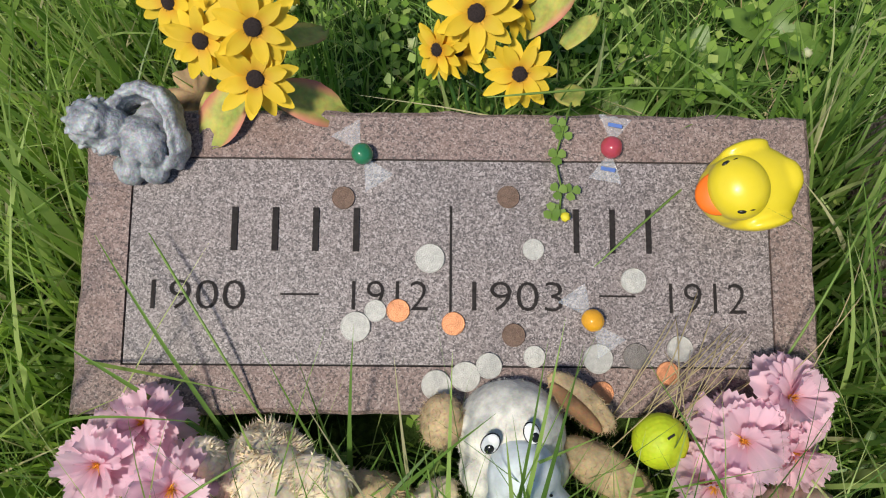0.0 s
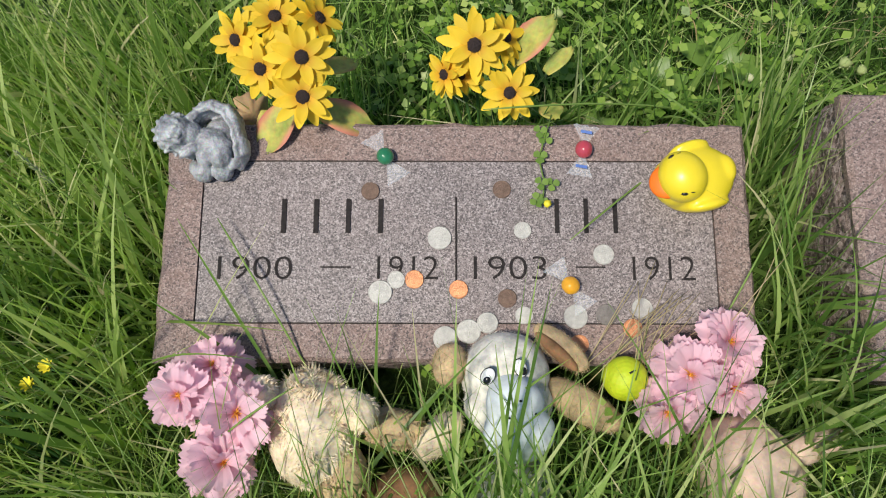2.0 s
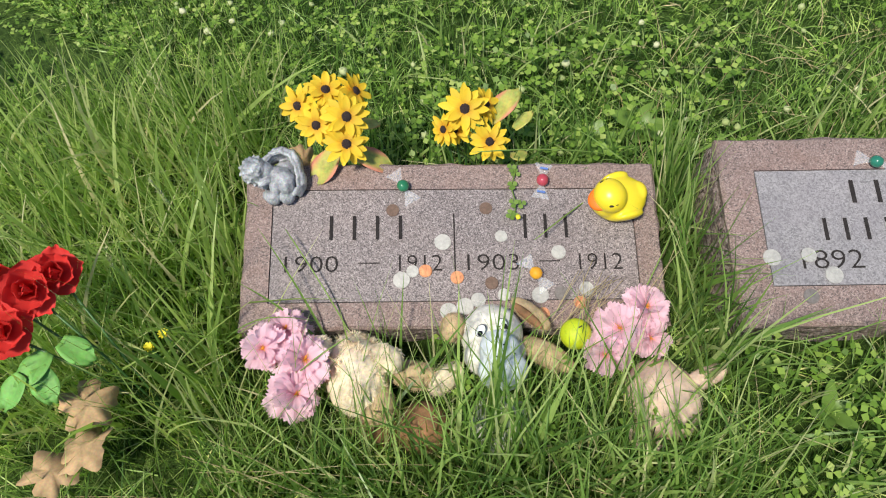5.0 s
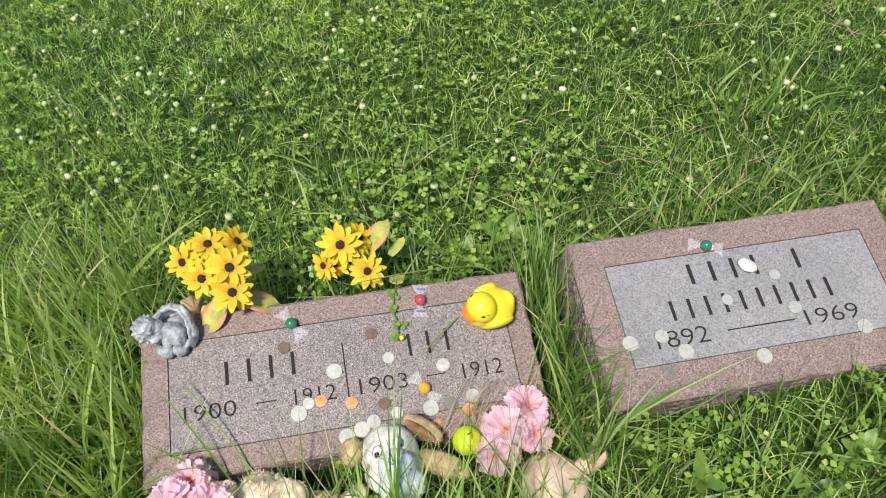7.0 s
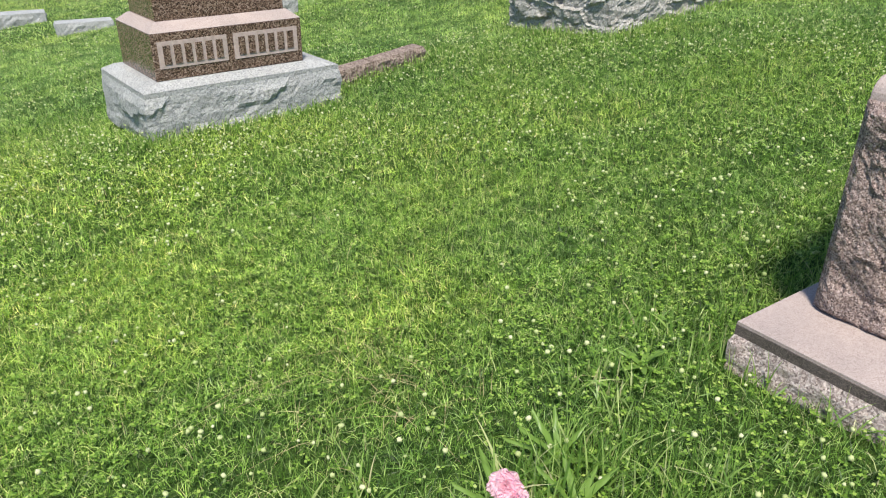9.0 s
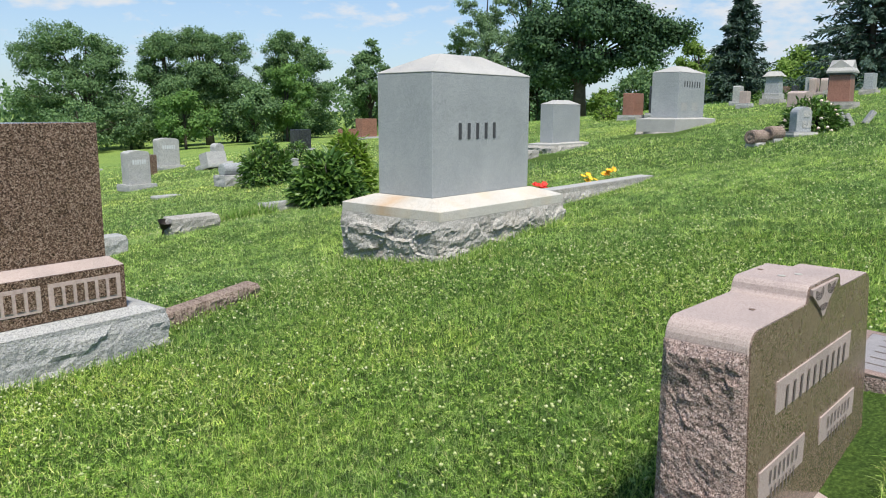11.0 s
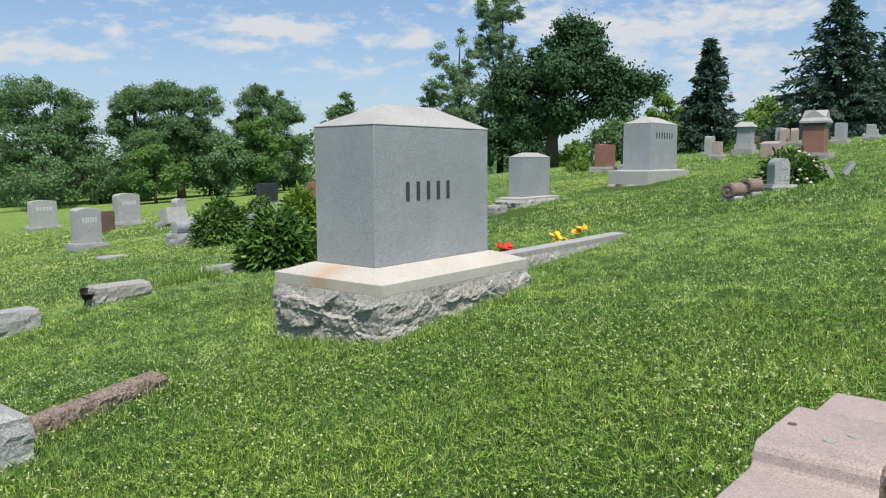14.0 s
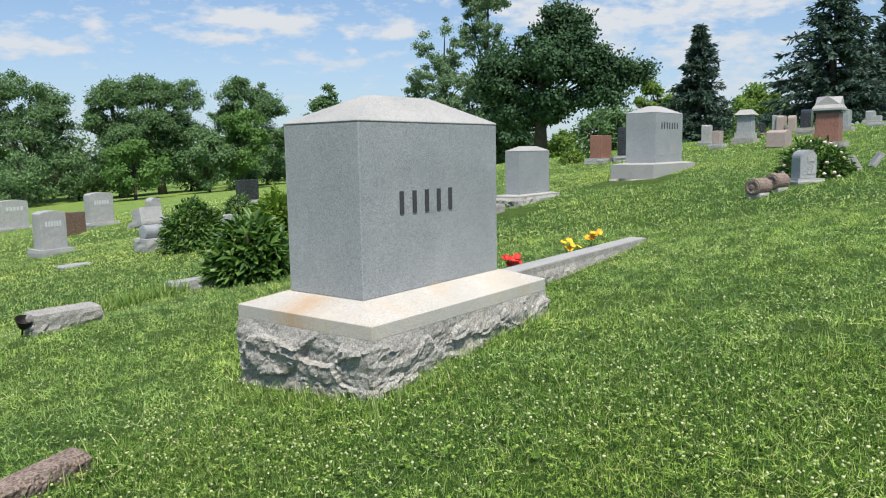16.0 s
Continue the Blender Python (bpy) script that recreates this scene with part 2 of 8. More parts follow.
M_PINK_TOP = granite("weathered_pink_granite", [(0.0, (0.24, 0.185, 0.172)), (0.3, (0.335, 0.272, 0.255)), (0.7, (0.385, 0.32, 0.3)), (1.0, (0.44, 0.375, 0.352))], 420, 0.7, ((0.31, 0.255, 0.24), 0.5), 5.0, 0.25)
M_BROWN_POL = granite("polished_brown_granite", [(0.0, (0.02, 0.014, 0.012)), (0.35, (0.09, 0.056, 0.043)), (0.7, (0.19, 0.125, 0.098)), (1.0, (0.33, 0.25, 0.21))], 150, 0.18, None, 5.0, 0.02)
M_BROWN_GRAY = granite("polished_olive_granite", [(0.0, (0.05, 0.034, 0.027)), (0.4, (0.135, 0.094, 0.072)), (0.8, (0.19, 0.14, 0.108)), (1.0, (0.28, 0.22, 0.185))], 300, 0.24, None, 5.0, 0.02)
M_LETTERING = plain("pale_band", (0.4, 0.32, 0.29), 0.8, vary=0.2, size=40)
M_GRAY = granite("gray_granite", [(0.0, (0.115, 0.127, 0.138)), (0.25, (0.24, 0.259, 0.275)), (0.65, (0.33, 0.352, 0.372)), (1.0, (0.45, 0.472, 0.494))], 260, 0.5, ((0.24, 0.25, 0.255), 0.3), 2.0, 0.2)
M_GRAY_CAP = granite("weathered_gray_granite", [(0.0, (0.25, 0.25, 0.245)), (0.3, (0.33, 0.332, 0.328)), (0.7, (0.385, 0.387, 0.383)), (1.0, (0.44, 0.44, 0.435))], 200, 0.75, ((0.4, 0.375, 0.335), 0.55), 2.2, 0.3)
M_BASE_TOP = granite("rust_stained_granite", [(0.0, (0.3, 0.285, 0.26)), (0.3, (0.43, 0.415, 0.385)), (0.7, (0.5, 0.485, 0.455)), (1.0, (0.57, 0.555, 0.525))], 240, 0.75, ((0.47, 0.34, 0.19), 0.5), 1.3, 0.3)


def rust_run(m, y, reach, colour):
    """A rust stain that has run down one side of a base, across its top and over the edge."""
    nt = m.node_tree
    b = nt.nodes["Principled BSDF"]
    inner = b.inputs["Base Color"].links[0].from_socket
    co = object_coords(nt)
    n = node(nt, "ShaderNodeTexNoise", Scale=5.0, Detail=6.0, Roughness=0.65)
    nt.links.new(co, n.inputs["Vector"])
    sep = nt.nodes.new("ShaderNodeSeparateXYZ")
    nt.links.new(mix(nt, 0.16, co, n.outputs["Color"], 'ADD'), sep.inputs[0])
    off = nt.nodes.new("ShaderNodeMath")
    off.operation, off.inputs[1].default_value = 'SUBTRACT', y + 0.08
    nt.links.new(sep.outputs[1], off.inputs[0])
    ab = nt.nodes.new("ShaderNodeMath")
    ab.operation = 'ABSOLUTE'
    nt.links.new(off.outputs[0], ab.inputs[0])
    across = ramp(nt, ab.outputs[0], [(0.0, (0.62, 0.62, 0.62)), (reach * 0.45, (0.3, 0.3, 0.3)), (reach, (0, 0, 0))])
    side = ramp(nt, sep.outputs[0], [(0.0, (1, 1, 1)), (0.12, (0, 0, 0))])
    nt.links.new(mix(nt, mix(nt, 1.0, across, side, 'MULTIPLY'), inner, colour), b.inputs["Base Color"])
    return m


rust_run(M_BASE_TOP, 0.38, 0.26, (0.42, 0.25, 0.11))
M_GRAY_ROUGH = granite("rock_faced_granite", [(0.0, (0.18, 0.176, 0.165)), (0.3, (0.285, 0.277, 0.262)), (0.7, (0.385, 0.374, 0.354)), (1.0, (0.47, 0.456, 0.43))], 130, 0.85, ((0.2, 0.16, 0.12), 0.55), 3.0, 0.7, 45, 0.012)
M_WHITE_ROUGH = granite("pale_rock_faced_granite", [(0.0, (0.2, 0.205, 0.207)), (0.3, (0.32, 0.327, 0.33)), (0.7, (0.4, 0.406, 0.408)), (1.0, (0.47, 0.475, 0.47))], 150, 0.8, ((0.3, 0.29, 0.27), 0.5), 5.0, 0.7, 45, 0.02)
M_RED_STONE = granite("red_granite", [(0.0, (0.108, 0.045, 0.032)), (0.4, (0.243, 0.108, 0.077)), (1.0, (0.36, 0.198, 0.153))], 120, 0.5, None, 2.0, 0.1)
M_DARK_STONE = granite("dark_granite", [(0.0, (0.012, 0.014, 0.02)), (0.6, (0.03, 0.033, 0.042)), (1.0, (0.08, 0.085, 0.1))], 200, 0.25, None, 2.0, 0.05)
M_GROOVE = plain("cut_groove", (0.035, 0.03, 0.028), 0.9, vary=0.3, size=90)
# Dark inlays: the shade inside engraved cuts put into the colour
M_INK = plain("engraved_cut_shade", (0.03, 0.026, 0.025), 0.95, vary=0.3, size=200)
M_INK.node_tree.nodes["Principled BSDF"].inputs["Specular IOR Level"].default_value = 0.1
M_INK_SOFT = plain("soft_cut_shade", (0.12, 0.1, 0.092), 0.85, vary=0.3, size=120)
M_INK_GRAY = plain("shaded_cut", (0.04, 0.043, 0.05), 0.9, vary=0.2, size=30)
M_INK_WHITE = plain("frosted_cut", (0.5, 0.52, 0.54), 0.8, vary=0.15, size=20)

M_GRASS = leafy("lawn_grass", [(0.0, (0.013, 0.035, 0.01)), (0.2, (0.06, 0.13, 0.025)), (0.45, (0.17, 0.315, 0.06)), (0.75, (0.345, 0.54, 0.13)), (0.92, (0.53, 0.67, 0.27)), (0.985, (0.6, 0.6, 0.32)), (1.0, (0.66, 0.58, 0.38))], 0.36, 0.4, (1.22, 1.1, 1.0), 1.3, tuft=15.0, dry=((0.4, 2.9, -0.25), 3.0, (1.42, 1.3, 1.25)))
# Far lawn: haze and sun put into the colour as a paler tint
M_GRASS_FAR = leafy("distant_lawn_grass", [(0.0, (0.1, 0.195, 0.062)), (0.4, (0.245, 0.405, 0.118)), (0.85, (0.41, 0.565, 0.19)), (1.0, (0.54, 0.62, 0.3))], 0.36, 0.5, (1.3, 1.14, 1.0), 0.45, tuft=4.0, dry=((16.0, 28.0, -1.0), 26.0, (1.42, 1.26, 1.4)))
M_TALL = leafy("tall_grass", [(0.0, (0.075, 0.155, 0.032)), (0.35, (0.19, 0.325, 0.07)), (0.75, (0.35, 0.485, 0.14)), (0.93, (0.52, 0.59, 0.26)), (1.0, (0.68, 0.6, 0.38))], 0.45, 0.36)
# Yellower than the tall grass, its colour also lightened for the sunlit left side
M_MEADOW_LIT = leafy("meadow_grass_lit", [(0.0, (0.16, 0.26, 0.055)), (0.35, (0.32, 0.45, 0.11)), (0.75, (0.47, 0.58, 0.19)), (0.9, (0.6, 0.62, 0.29)), (1.0, (0.7, 0.6, 0.38))], 0.5, 0.36)
M_STRAW = leafy("dry_straw", [(0.0, (0.35, 0.27, 0.13)), (1.0, (0.58, 0.48, 0.28))], 0.2, 0.6)
M_CLOVER = leafy("clover_leaf", [(0.0, (0.085, 0.17, 0.022)), (0.5, (0.19, 0.325, 0.045)), (0.85, (0.31, 0.44, 0.085)), (1.0, (0.46, 0.55, 0.16))], 0.35, 0.42)
M_CLOVER_FLOWER = leafy("clover_flower", [(0.0, (0.38, 0.46, 0.17)), (0.5, (0.55, 0.6, 0.3)), (1.0, (0.72, 0.71, 0.48))], 0.25, 0.75)
M_WEED = leafy("weed_leaf", [(0.0, (0.11, 0.21, 0.035)), (1.0, (0.23, 0.35, 0.075))], 0.35, 0.4)
M_PEONY = leafy("shrub_leaf", [(0.0, (0.04, 0.095, 0.022)), (0.6, (0.08, 0.16, 0.036)), (1.0, (0.16, 0.26, 0.06))], 0.25, 0.38)
M_PEONY_LIGHT = leafy("light_shrub_leaf", [(0.0, (0.1, 0.18, 0.025)), (1.0, (0.24, 0.34, 0.06))], 0.4, 0.4)
# Oak, dark-tree and spruce tones lifted and blued: haze put into the colour
M_OAK = leafy("tree_leaf", [(0.0, (0.075, 0.14, 0.07)), (0.6, (0.13, 0.22, 0.1)), (1.0, (0.205, 0.305, 0.14))], 0.3, 0.8, spec=0.08)
M_DARKTREE = leafy("dark_tree_leaf", [(0.0, (0.04, 0.078, 0.046)), (0.7, (0.064, 0.12, 0.064)), (1.0, (0.105, 0.175, 0.085))], 0.25, 0.8, spec=0.08)
M_LIGHTTREE = leafy("light_tree_leaf", [(0.0, (0.11, 0.19, 0.045)), (1.0, (0.22, 0.32, 0.085))], 0.4, 0.75, spec=0.12)
M_MIDTREE = leafy("fresh_tree_leaf", [(0.0, (0.085, 0.175, 0.055)), (1.0, (0.19, 0.31, 0.1))], 0.35, 0.8, spec=0.08)
M_POPLAR = leafy("poplar_leaf", [(0.0, (0.12, 0.19, 0.115)), (1.0, (0.21, 0.31, 0.175))], 0.3, 0.8, spec=0.08)
M_SPRUCE = leafy("spruce_needles", [(0.0, (0.045, 0.08, 0.068)), (1.0, (0.085, 0.13, 0.102))], 0.12, 0.85, spec=0.06)
M_BARK = plain("bark", (0.06, 0.05, 0.042), 0.95, vary=0.4, size=3.0, bump=0.5)


def ground_material():
    m, nt, b, _ = material("turf")
    geo = nt.nodes.new("ShaderNodeNewGeometry")
    pos = geo.outputs["Position"]
    fine = node(nt, "ShaderNodeTexNoise", Scale=70.0, Detail=6.0, Roughness=0.7)
    mid = node(nt, "ShaderNodeTexNoise", Scale=6.0, Detail=6.0, Roughness=0.65)
    wide = node(nt, "ShaderNodeTexNoise", Scale=0.35, Detail=5.0, Roughness=0.6)
    for n in (fine, mid, wide):
        nt.links.new(pos, n.inputs["Vector"])
    c1 = ramp(nt, fine.outputs[0], [(0.3, (0.022, 0.042, 0.013)), (0.5, (0.055, 0.1, 0.026)), (0.68, (0.12, 0.19, 0.052))])
    c2 = ramp(nt, mid.outputs[0], [(0.3, (0.75, 0.8, 0.75)), (0.7, (1.2, 1.15, 1.0))])
    c3 = ramp(nt, wide.outputs[0], [(0.35, (0.85, 0.92, 0.85)), (0.65, (1.15, 1.08, 0.95))])
    c = mix(nt, 1.0, mix(nt, 1.0, c1, c2, 'MULTIPLY'), c3, 'MULTIPLY')
    # past the mown blades the sward is the surface, its colour lightened for haze
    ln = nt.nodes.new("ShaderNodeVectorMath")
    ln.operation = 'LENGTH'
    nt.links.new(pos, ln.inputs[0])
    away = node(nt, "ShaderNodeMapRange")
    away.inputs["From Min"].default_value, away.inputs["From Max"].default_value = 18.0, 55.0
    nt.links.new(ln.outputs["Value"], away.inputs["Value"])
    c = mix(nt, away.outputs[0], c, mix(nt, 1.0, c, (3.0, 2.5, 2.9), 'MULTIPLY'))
    nt.links.new(c, b.inputs["Base Color"])
    b.inputs["Roughness"].default_value = 0.95
    b.inputs["Specular IOR Level"].default_value = 0.1
    bumped(nt, b, fine.outputs[0], 0.8, 0.03)
    return m


M_TURF = ground_material()

# ---- building helpers ----
rng = np.random.default_rng(7)


def ground_z(x, y):
    """Height of the turf: a hillside that climbs towards +x, falls towards +y and rounds off far away."""
    x, y = np.asarray(x, float), np.asarray(y, float)
    sx = np.where(x < 14, x, 14 + 38 * (1 - np.exp(-np.maximum(x - 14, 0) / 38)))
    sx = np.where(x < -20, -20 + (x + 20) * np.exp(np.minimum(x + 20, 0) / 60) * 0.3, sx)
    ay = np.abs(y)
    sy = np.sign(y) * np.where(ay < 50, ay, 50 + 40 * (1 - np.exp(-np.maximum(ay - 50, 0) / 40)))
    hump = 0.045 * np.exp(-(x / 0.5) ** 2 - ((y + 0.25) / 0.2) ** 2) - 0.035 * np.exp(-((x - 2.2) / 0.5) ** 2 - (y / 0.45) ** 2)
    hump = hump - 0.09 * np.exp(-((x - 10.6) / 1.7) ** 2 - ((y - 3.9) / 1.1) ** 2)
    hump = hump + 0.1 * np.exp(-((x - 1.5) / 0.8) ** 2 - ((y - 4.05) / 1.0) ** 2)
    hump = hump + 0.13 * np.exp(-((x - 5.6) / 1.4) ** 2 - ((y - 8.2) / 0.9) ** 2)
    return hump - 0.152 + 0.093 * sx - 0.0876 * sy + 0.012 * np.sin(1.7 * x + 0.6) * np.sin(1.3 * y + 1.1)


def gz(x, y):
    return float(ground_z(x, y))


def part(name, bm, mat, parent, label="", smooth=False, bevel=0.0):
    me = bpy.data.meshes.new(name)
    bmesh.ops.recalc_face_normals(bm, faces=bm.faces[:])
    bm.to_mesh(me)
    bm.free()
    return mesh_part(name, me, mat, parent, label, smooth, bevel)


def mesh_part(name, me, mat, parent=None, label="", smooth=False, bevel=0.0):
    for m in (mat if isinstance(mat, (list, tuple)) else [mat]):
        if m is not None:
            me.materials.append(m)
    ob = new(name, me)
    if parent is not None:
        ob.parent = parent
    if label:
        tagged(ob, label)
    if smooth:
        me.polygons.foreach_set("use_smooth", np.ones(len(me.polygons), bool))
    if bevel:
        mod = ob.modifiers.new("edge", 'BEVEL')
        mod.width, mod.segments, mod.limit_method, mod.angle_limit = bevel, 2, 'ANGLE', radians(40)
    return ob


def thing(name, label, category, m=None, group="", kind=""):
    ob = new(name)
    ob.empty_display_size = 0.05
    if m is not None:
        ob.matrix_basis = m
    return tagged(ob, label, category, group, kind)


def add_box(bm, x0, x1, y0, y1, z0, z1, taper=0.0):
    """A block; taper: metres by which the top is drawn in on each side."""
    vs = [bm.verts.new(c) for c in ((x0, y0, z0), (x1, y0, z0), (x1, y1, z0), (x0, y1, z0),
                                    (x0 + taper, y0 + taper, z1), (x1 - taper, y0 + taper, z1), (x1 - taper, y1 - taper, z1), (x0 + taper, y1 - taper, z1))]
    for f in ((3, 2, 1, 0), (4, 5, 6, 7), (0, 1, 5, 4), (1, 2, 6, 5), (2, 3, 7, 6), (3, 0, 4, 7)):
        bm.faces.new([vs[i] for i in f])
    return bm


def box(*a, **k):
    return add_box(bmesh.new(), *a, **k)


def from_arrays(name, verts, loops, starts, mat_index=None):
    me = bpy.data.meshes.new(name)
    me.vertices.add(len(verts))
    me.vertices.foreach_set("co", np.ascontiguousarray(verts, np.float32).ravel())
    me.loops.add(len(loops))
    me.loops.foreach_set("vertex_index", np.ascontiguousarray(loops, np.int32))
    me.polygons.add(len(starts))
    me.polygons.foreach_set("loop_start", np.ascontiguousarray(starts, np.int32))
    if mat_index is not None:
        me.polygons.foreach_set("material_index", np.ascontiguousarray(mat_index, np.int32))
    me.update(calc_edges=True)
    return me


def unit(v):
    return v / np.maximum(np.linalg.norm(v, axis=-1, keepdims=True), 1e-9)


def strands(pos, way, bend, length, width, seg=3, flat=None):
    """Verts, loops and starts of many tapering blades. way: unit directions; bend: vectors added by the square of the height."""
    n = len(pos)
    length, width = np.broadcast_to(length, n)[:, None], np.broadcast_to(width, n)[:, None]
    side = unit(np.cross(way, flat if flat is not None else rng.normal(size=(n, 3))))
    rows = []
    for k in range(seg):
        s = k / seg
        c = pos + way * length * s + bend * length * s * s
        w = width * 0.5 * (0.75 + 0.5 * s if s < 0.45 else 1.15 * (1 - s) ** 0.7)
        rows += [c - side * w, c + side * w]
    rows.append(pos + way * length + bend * length)
    v = np.stack(rows, 1)
    m = 2 * seg + 1
    base = (np.arange(n) * m)[:, None]
    pat, st = [], []
    for k in range(seg - 1):
        st.append(len(pat))
        pat += [2 * k, 2 * k + 1, 2 * k + 3, 2 * k + 2]
    st.append(len(pat))
    pat += [2 * seg - 2, 2 * seg - 1, 2 * seg]
    loops = (base + np.array(pat)[None]).ravel()
    starts = (np.arange(n)[:, None] * len(pat) + np.array(st)[None]).ravel()
    return v.reshape(-1, 3), loops, starts


def leaves(pos, way, normal, length, width, fold=0.15, point=0.55):
    """Verts, loops and starts of many pointed, slightly folded leaves of six corners."""
    n = len(pos)
    length, width = np.broadcast_to(length, n)[:, None], np.broadcast_to(width, n)[:, None]
    side = unit(np.cross(way, normal))
    up = unit(np.cross(side, way))
    v = np.stack([pos,
                  pos + way * length * 0.35 - side * width * 0.5 + up * width * fold,
                  pos + way * length * 0.4,
                  pos + way * length * 0.35 + side * width * 0.5 + up * width * fold,
                  pos + way * length * 0.75 - side * width * point * 0.6 + up * width * fold * 0.4,
                  pos + way * length * 0.75 + side * width * point * 0.6 + up * width * fold * 0.4,
                  pos + way * length - up * length * 0.1], 1)
    pat = [0, 2, 4, 1, 0, 3, 5, 2, 2, 6, 4, 2, 5, 6]
    st = [0, 4, 8, 11]
    base = (np.arange(n) * 7)[:, None]
    loops = (base + np.array(pat)[None]).ravel()
    starts = (np.arange(n)[:, None] * len(pat) + np.array(st)[None]).ravel()
    return v.reshape(-1, 3), loops, starts


def quads(pos, way, normal, length, width):
    """Verts, loops and starts of many small kite-shaped leaves."""
    n = len(pos)
    length, width = np.broadcast_to(length, n)[:, None], np.broadcast_to(width, n)[:, None]
    side = unit(np.cross(way, normal))
    up = unit(np.cross(side, way))
    v = np.stack([pos, pos + way * length * 0.55 - side * width * 0.5, pos + way * length + up * length * 0.08, pos + way * length * 0.55 + side * width * 0.5], 1)
    return v.reshape(-1, 3), np.arange(4 * n), np.arange(0, 4 * n, 4)


def merged(sets):
    vs, ls, ss, nv, nl = [], [], [], 0, 0
    for v, l, s in sets:
        vs.append(v); ls.append(l + nv); ss.append(s + nl)
        nv += len(v); nl += len(l)
    return np.concatenate(vs), np.concatenate(ls), np.concatenate(ss)


def tube_arrays(points, radii, sides=8):
    """A tapering tube along points."""
    points = np.asarray(points, float)
    rings = []
    for i, p in enumerate(points):
        d = unit(points[min(i + 1, len(points) - 1)] - points[max(i - 1, 0)])
        a = unit(np.cross(d, (0.31, 0.95, 0.1) if abs(d[1]) < 0.9 else (1.0, 0.1, 0.0)))
        b = np.cross(d, a)
        ang = np.arange(sides) / sides * 2 * np.pi
        rings.append(p + radii[i] * (np.cos(ang)[:, None] * a + np.sin(ang)[:, None] * b))
    v = np.concatenate(rings)
    loops = []
    for i in range(len(points) - 1):
        for k in range(sides):
            q = (k + 1) % sides
            loops += [i * sides + k, i * sides + q, (i + 1) * sides + q, (i + 1) * sides + k]
    starts = list(range(0, len(loops), 4))
    starts += [len(loops), len(loops) + sides]
    loops += list(range(sides))[::-1] + [(len(points) - 1) * sides + k for k in range(sides)]
    return v, np.array(loops), np.array(starts)


def fbm(p, scale, octaves=4):
    q, a, total = Vector(p) * scale, 1.0, 0.0
    for _ in range(octaves):
        total += a * noise.noise(q)
        q, a = q * 2.1 + Vector((3.1, 1.7, 0.4)), a * 0.5
    return total


def crag(p, scale, seed=0.0):
    """Chipped stone: tilted flat facets with sharp steps between them, about -1 to 1."""
    total, amp = 0.0, 0.62
    q = Vector((p[0] * scale + seed, p[1] * scale, p[2] * scale * 1.25))
    q += noise.noise_vector(q * 0.9) * 0.5
    for _ in range(3):
        c = noise.voronoi(q)[1][0]
        tilt = noise.noise_vector(c * 3.7 + Vector((seed, 1.3, 7.1)))
        total += amp * (1.1 * tilt.dot(q - c) + 0.75 * noise.noise(c * 5.3))
        q, amp = q * 2.3 + Vector((5.2, 1.1, 3.7)), amp * 0.46
    return total


def rock_bm(w, d, h, smooth_top=0.0, amp=0.04, step=0.045, scale=5.0, seed=0.0, base_out=0.0):
    """A stone block centred on x and y, from z=0 to z=h, with rock-faced sides below a dressed band of height smooth_top."""
    bm = bmesh.new()
    px = []
    nx, ny = max(3, round(w / step)), max(3, round(d / step))
    for i in range(nx):
        px.append((-w / 2 + w * i / nx, -d / 2, 0, -1))
    for i in range(ny):
        px.append((w / 2, -d / 2 + d * i / ny, 1, 0))
    for i in range(nx):
        px.append((w / 2 - w * i / nx, d / 2, 0, 1))
    for i in range(ny):
        px.append((-w / 2, d / 2 - d * i / ny, -1, 0))
    rough_h = h - smooth_top
    nz = max(3, round(rough_h / step))
    levels = [rough_h * k / nz for k in range(nz + 1)]
    rings = []
    for k, z in enumerate(levels):
        ring = []
        for x, y, ax, ay in px:
            corner = min(abs(abs(x) - w / 2), 1) < 1e-6 and min(abs(abs(y) - d / 2), 1) < 1e-6
            o = Vector((ax, ay, 0))
            if corner:
                o = Vector((math.copysign(1, x), math.copysign(1, y), 0)) * 0.7
            n1 = fbm((x + seed, y - seed, z + 0.3 * seed), scale)
            n2 = crag((x + 2 * seed, y, z * 1.7), scale * 0.42, seed)
            n3 = crag((x - seed, y + seed, z * 1.4), scale * 1.3, seed + 4.0)
            rise = z / rough_h
            edge = min(1.0, (rough_h - z) / (0.16 * rough_h * (1 + 0.6 * n1) + 1e-6))
            belly = 0.42 - 1.1 * max(0.0, 0.62 - rise) ** 1.4
            off = amp * (belly + 0.16 * n1 + 1.15 * n2 + 0.32 * n3) * edge + base_out * (1 - rise)
            ring.append(bm.verts.new((x + o.x * off, y + o.y * off, z + (amp * 0.4 * n1 * edge if 0 < k < nz else 0))))
        rings.append(ring)
    if smooth_top:
        rings.append([bm.verts.new((x, y, h)) for x, y, *_ in px])
    n = len(px)
    for a, b in zip(rings, rings[1:]):
        for i in range(n):
            bm.faces.new((a[i], a[(i + 1) % n], b[(i + 1) % n], b[i]))
    bm.faces.new(rings[-1])
    bm.faces.new(rings[0][::-1])
    return bm


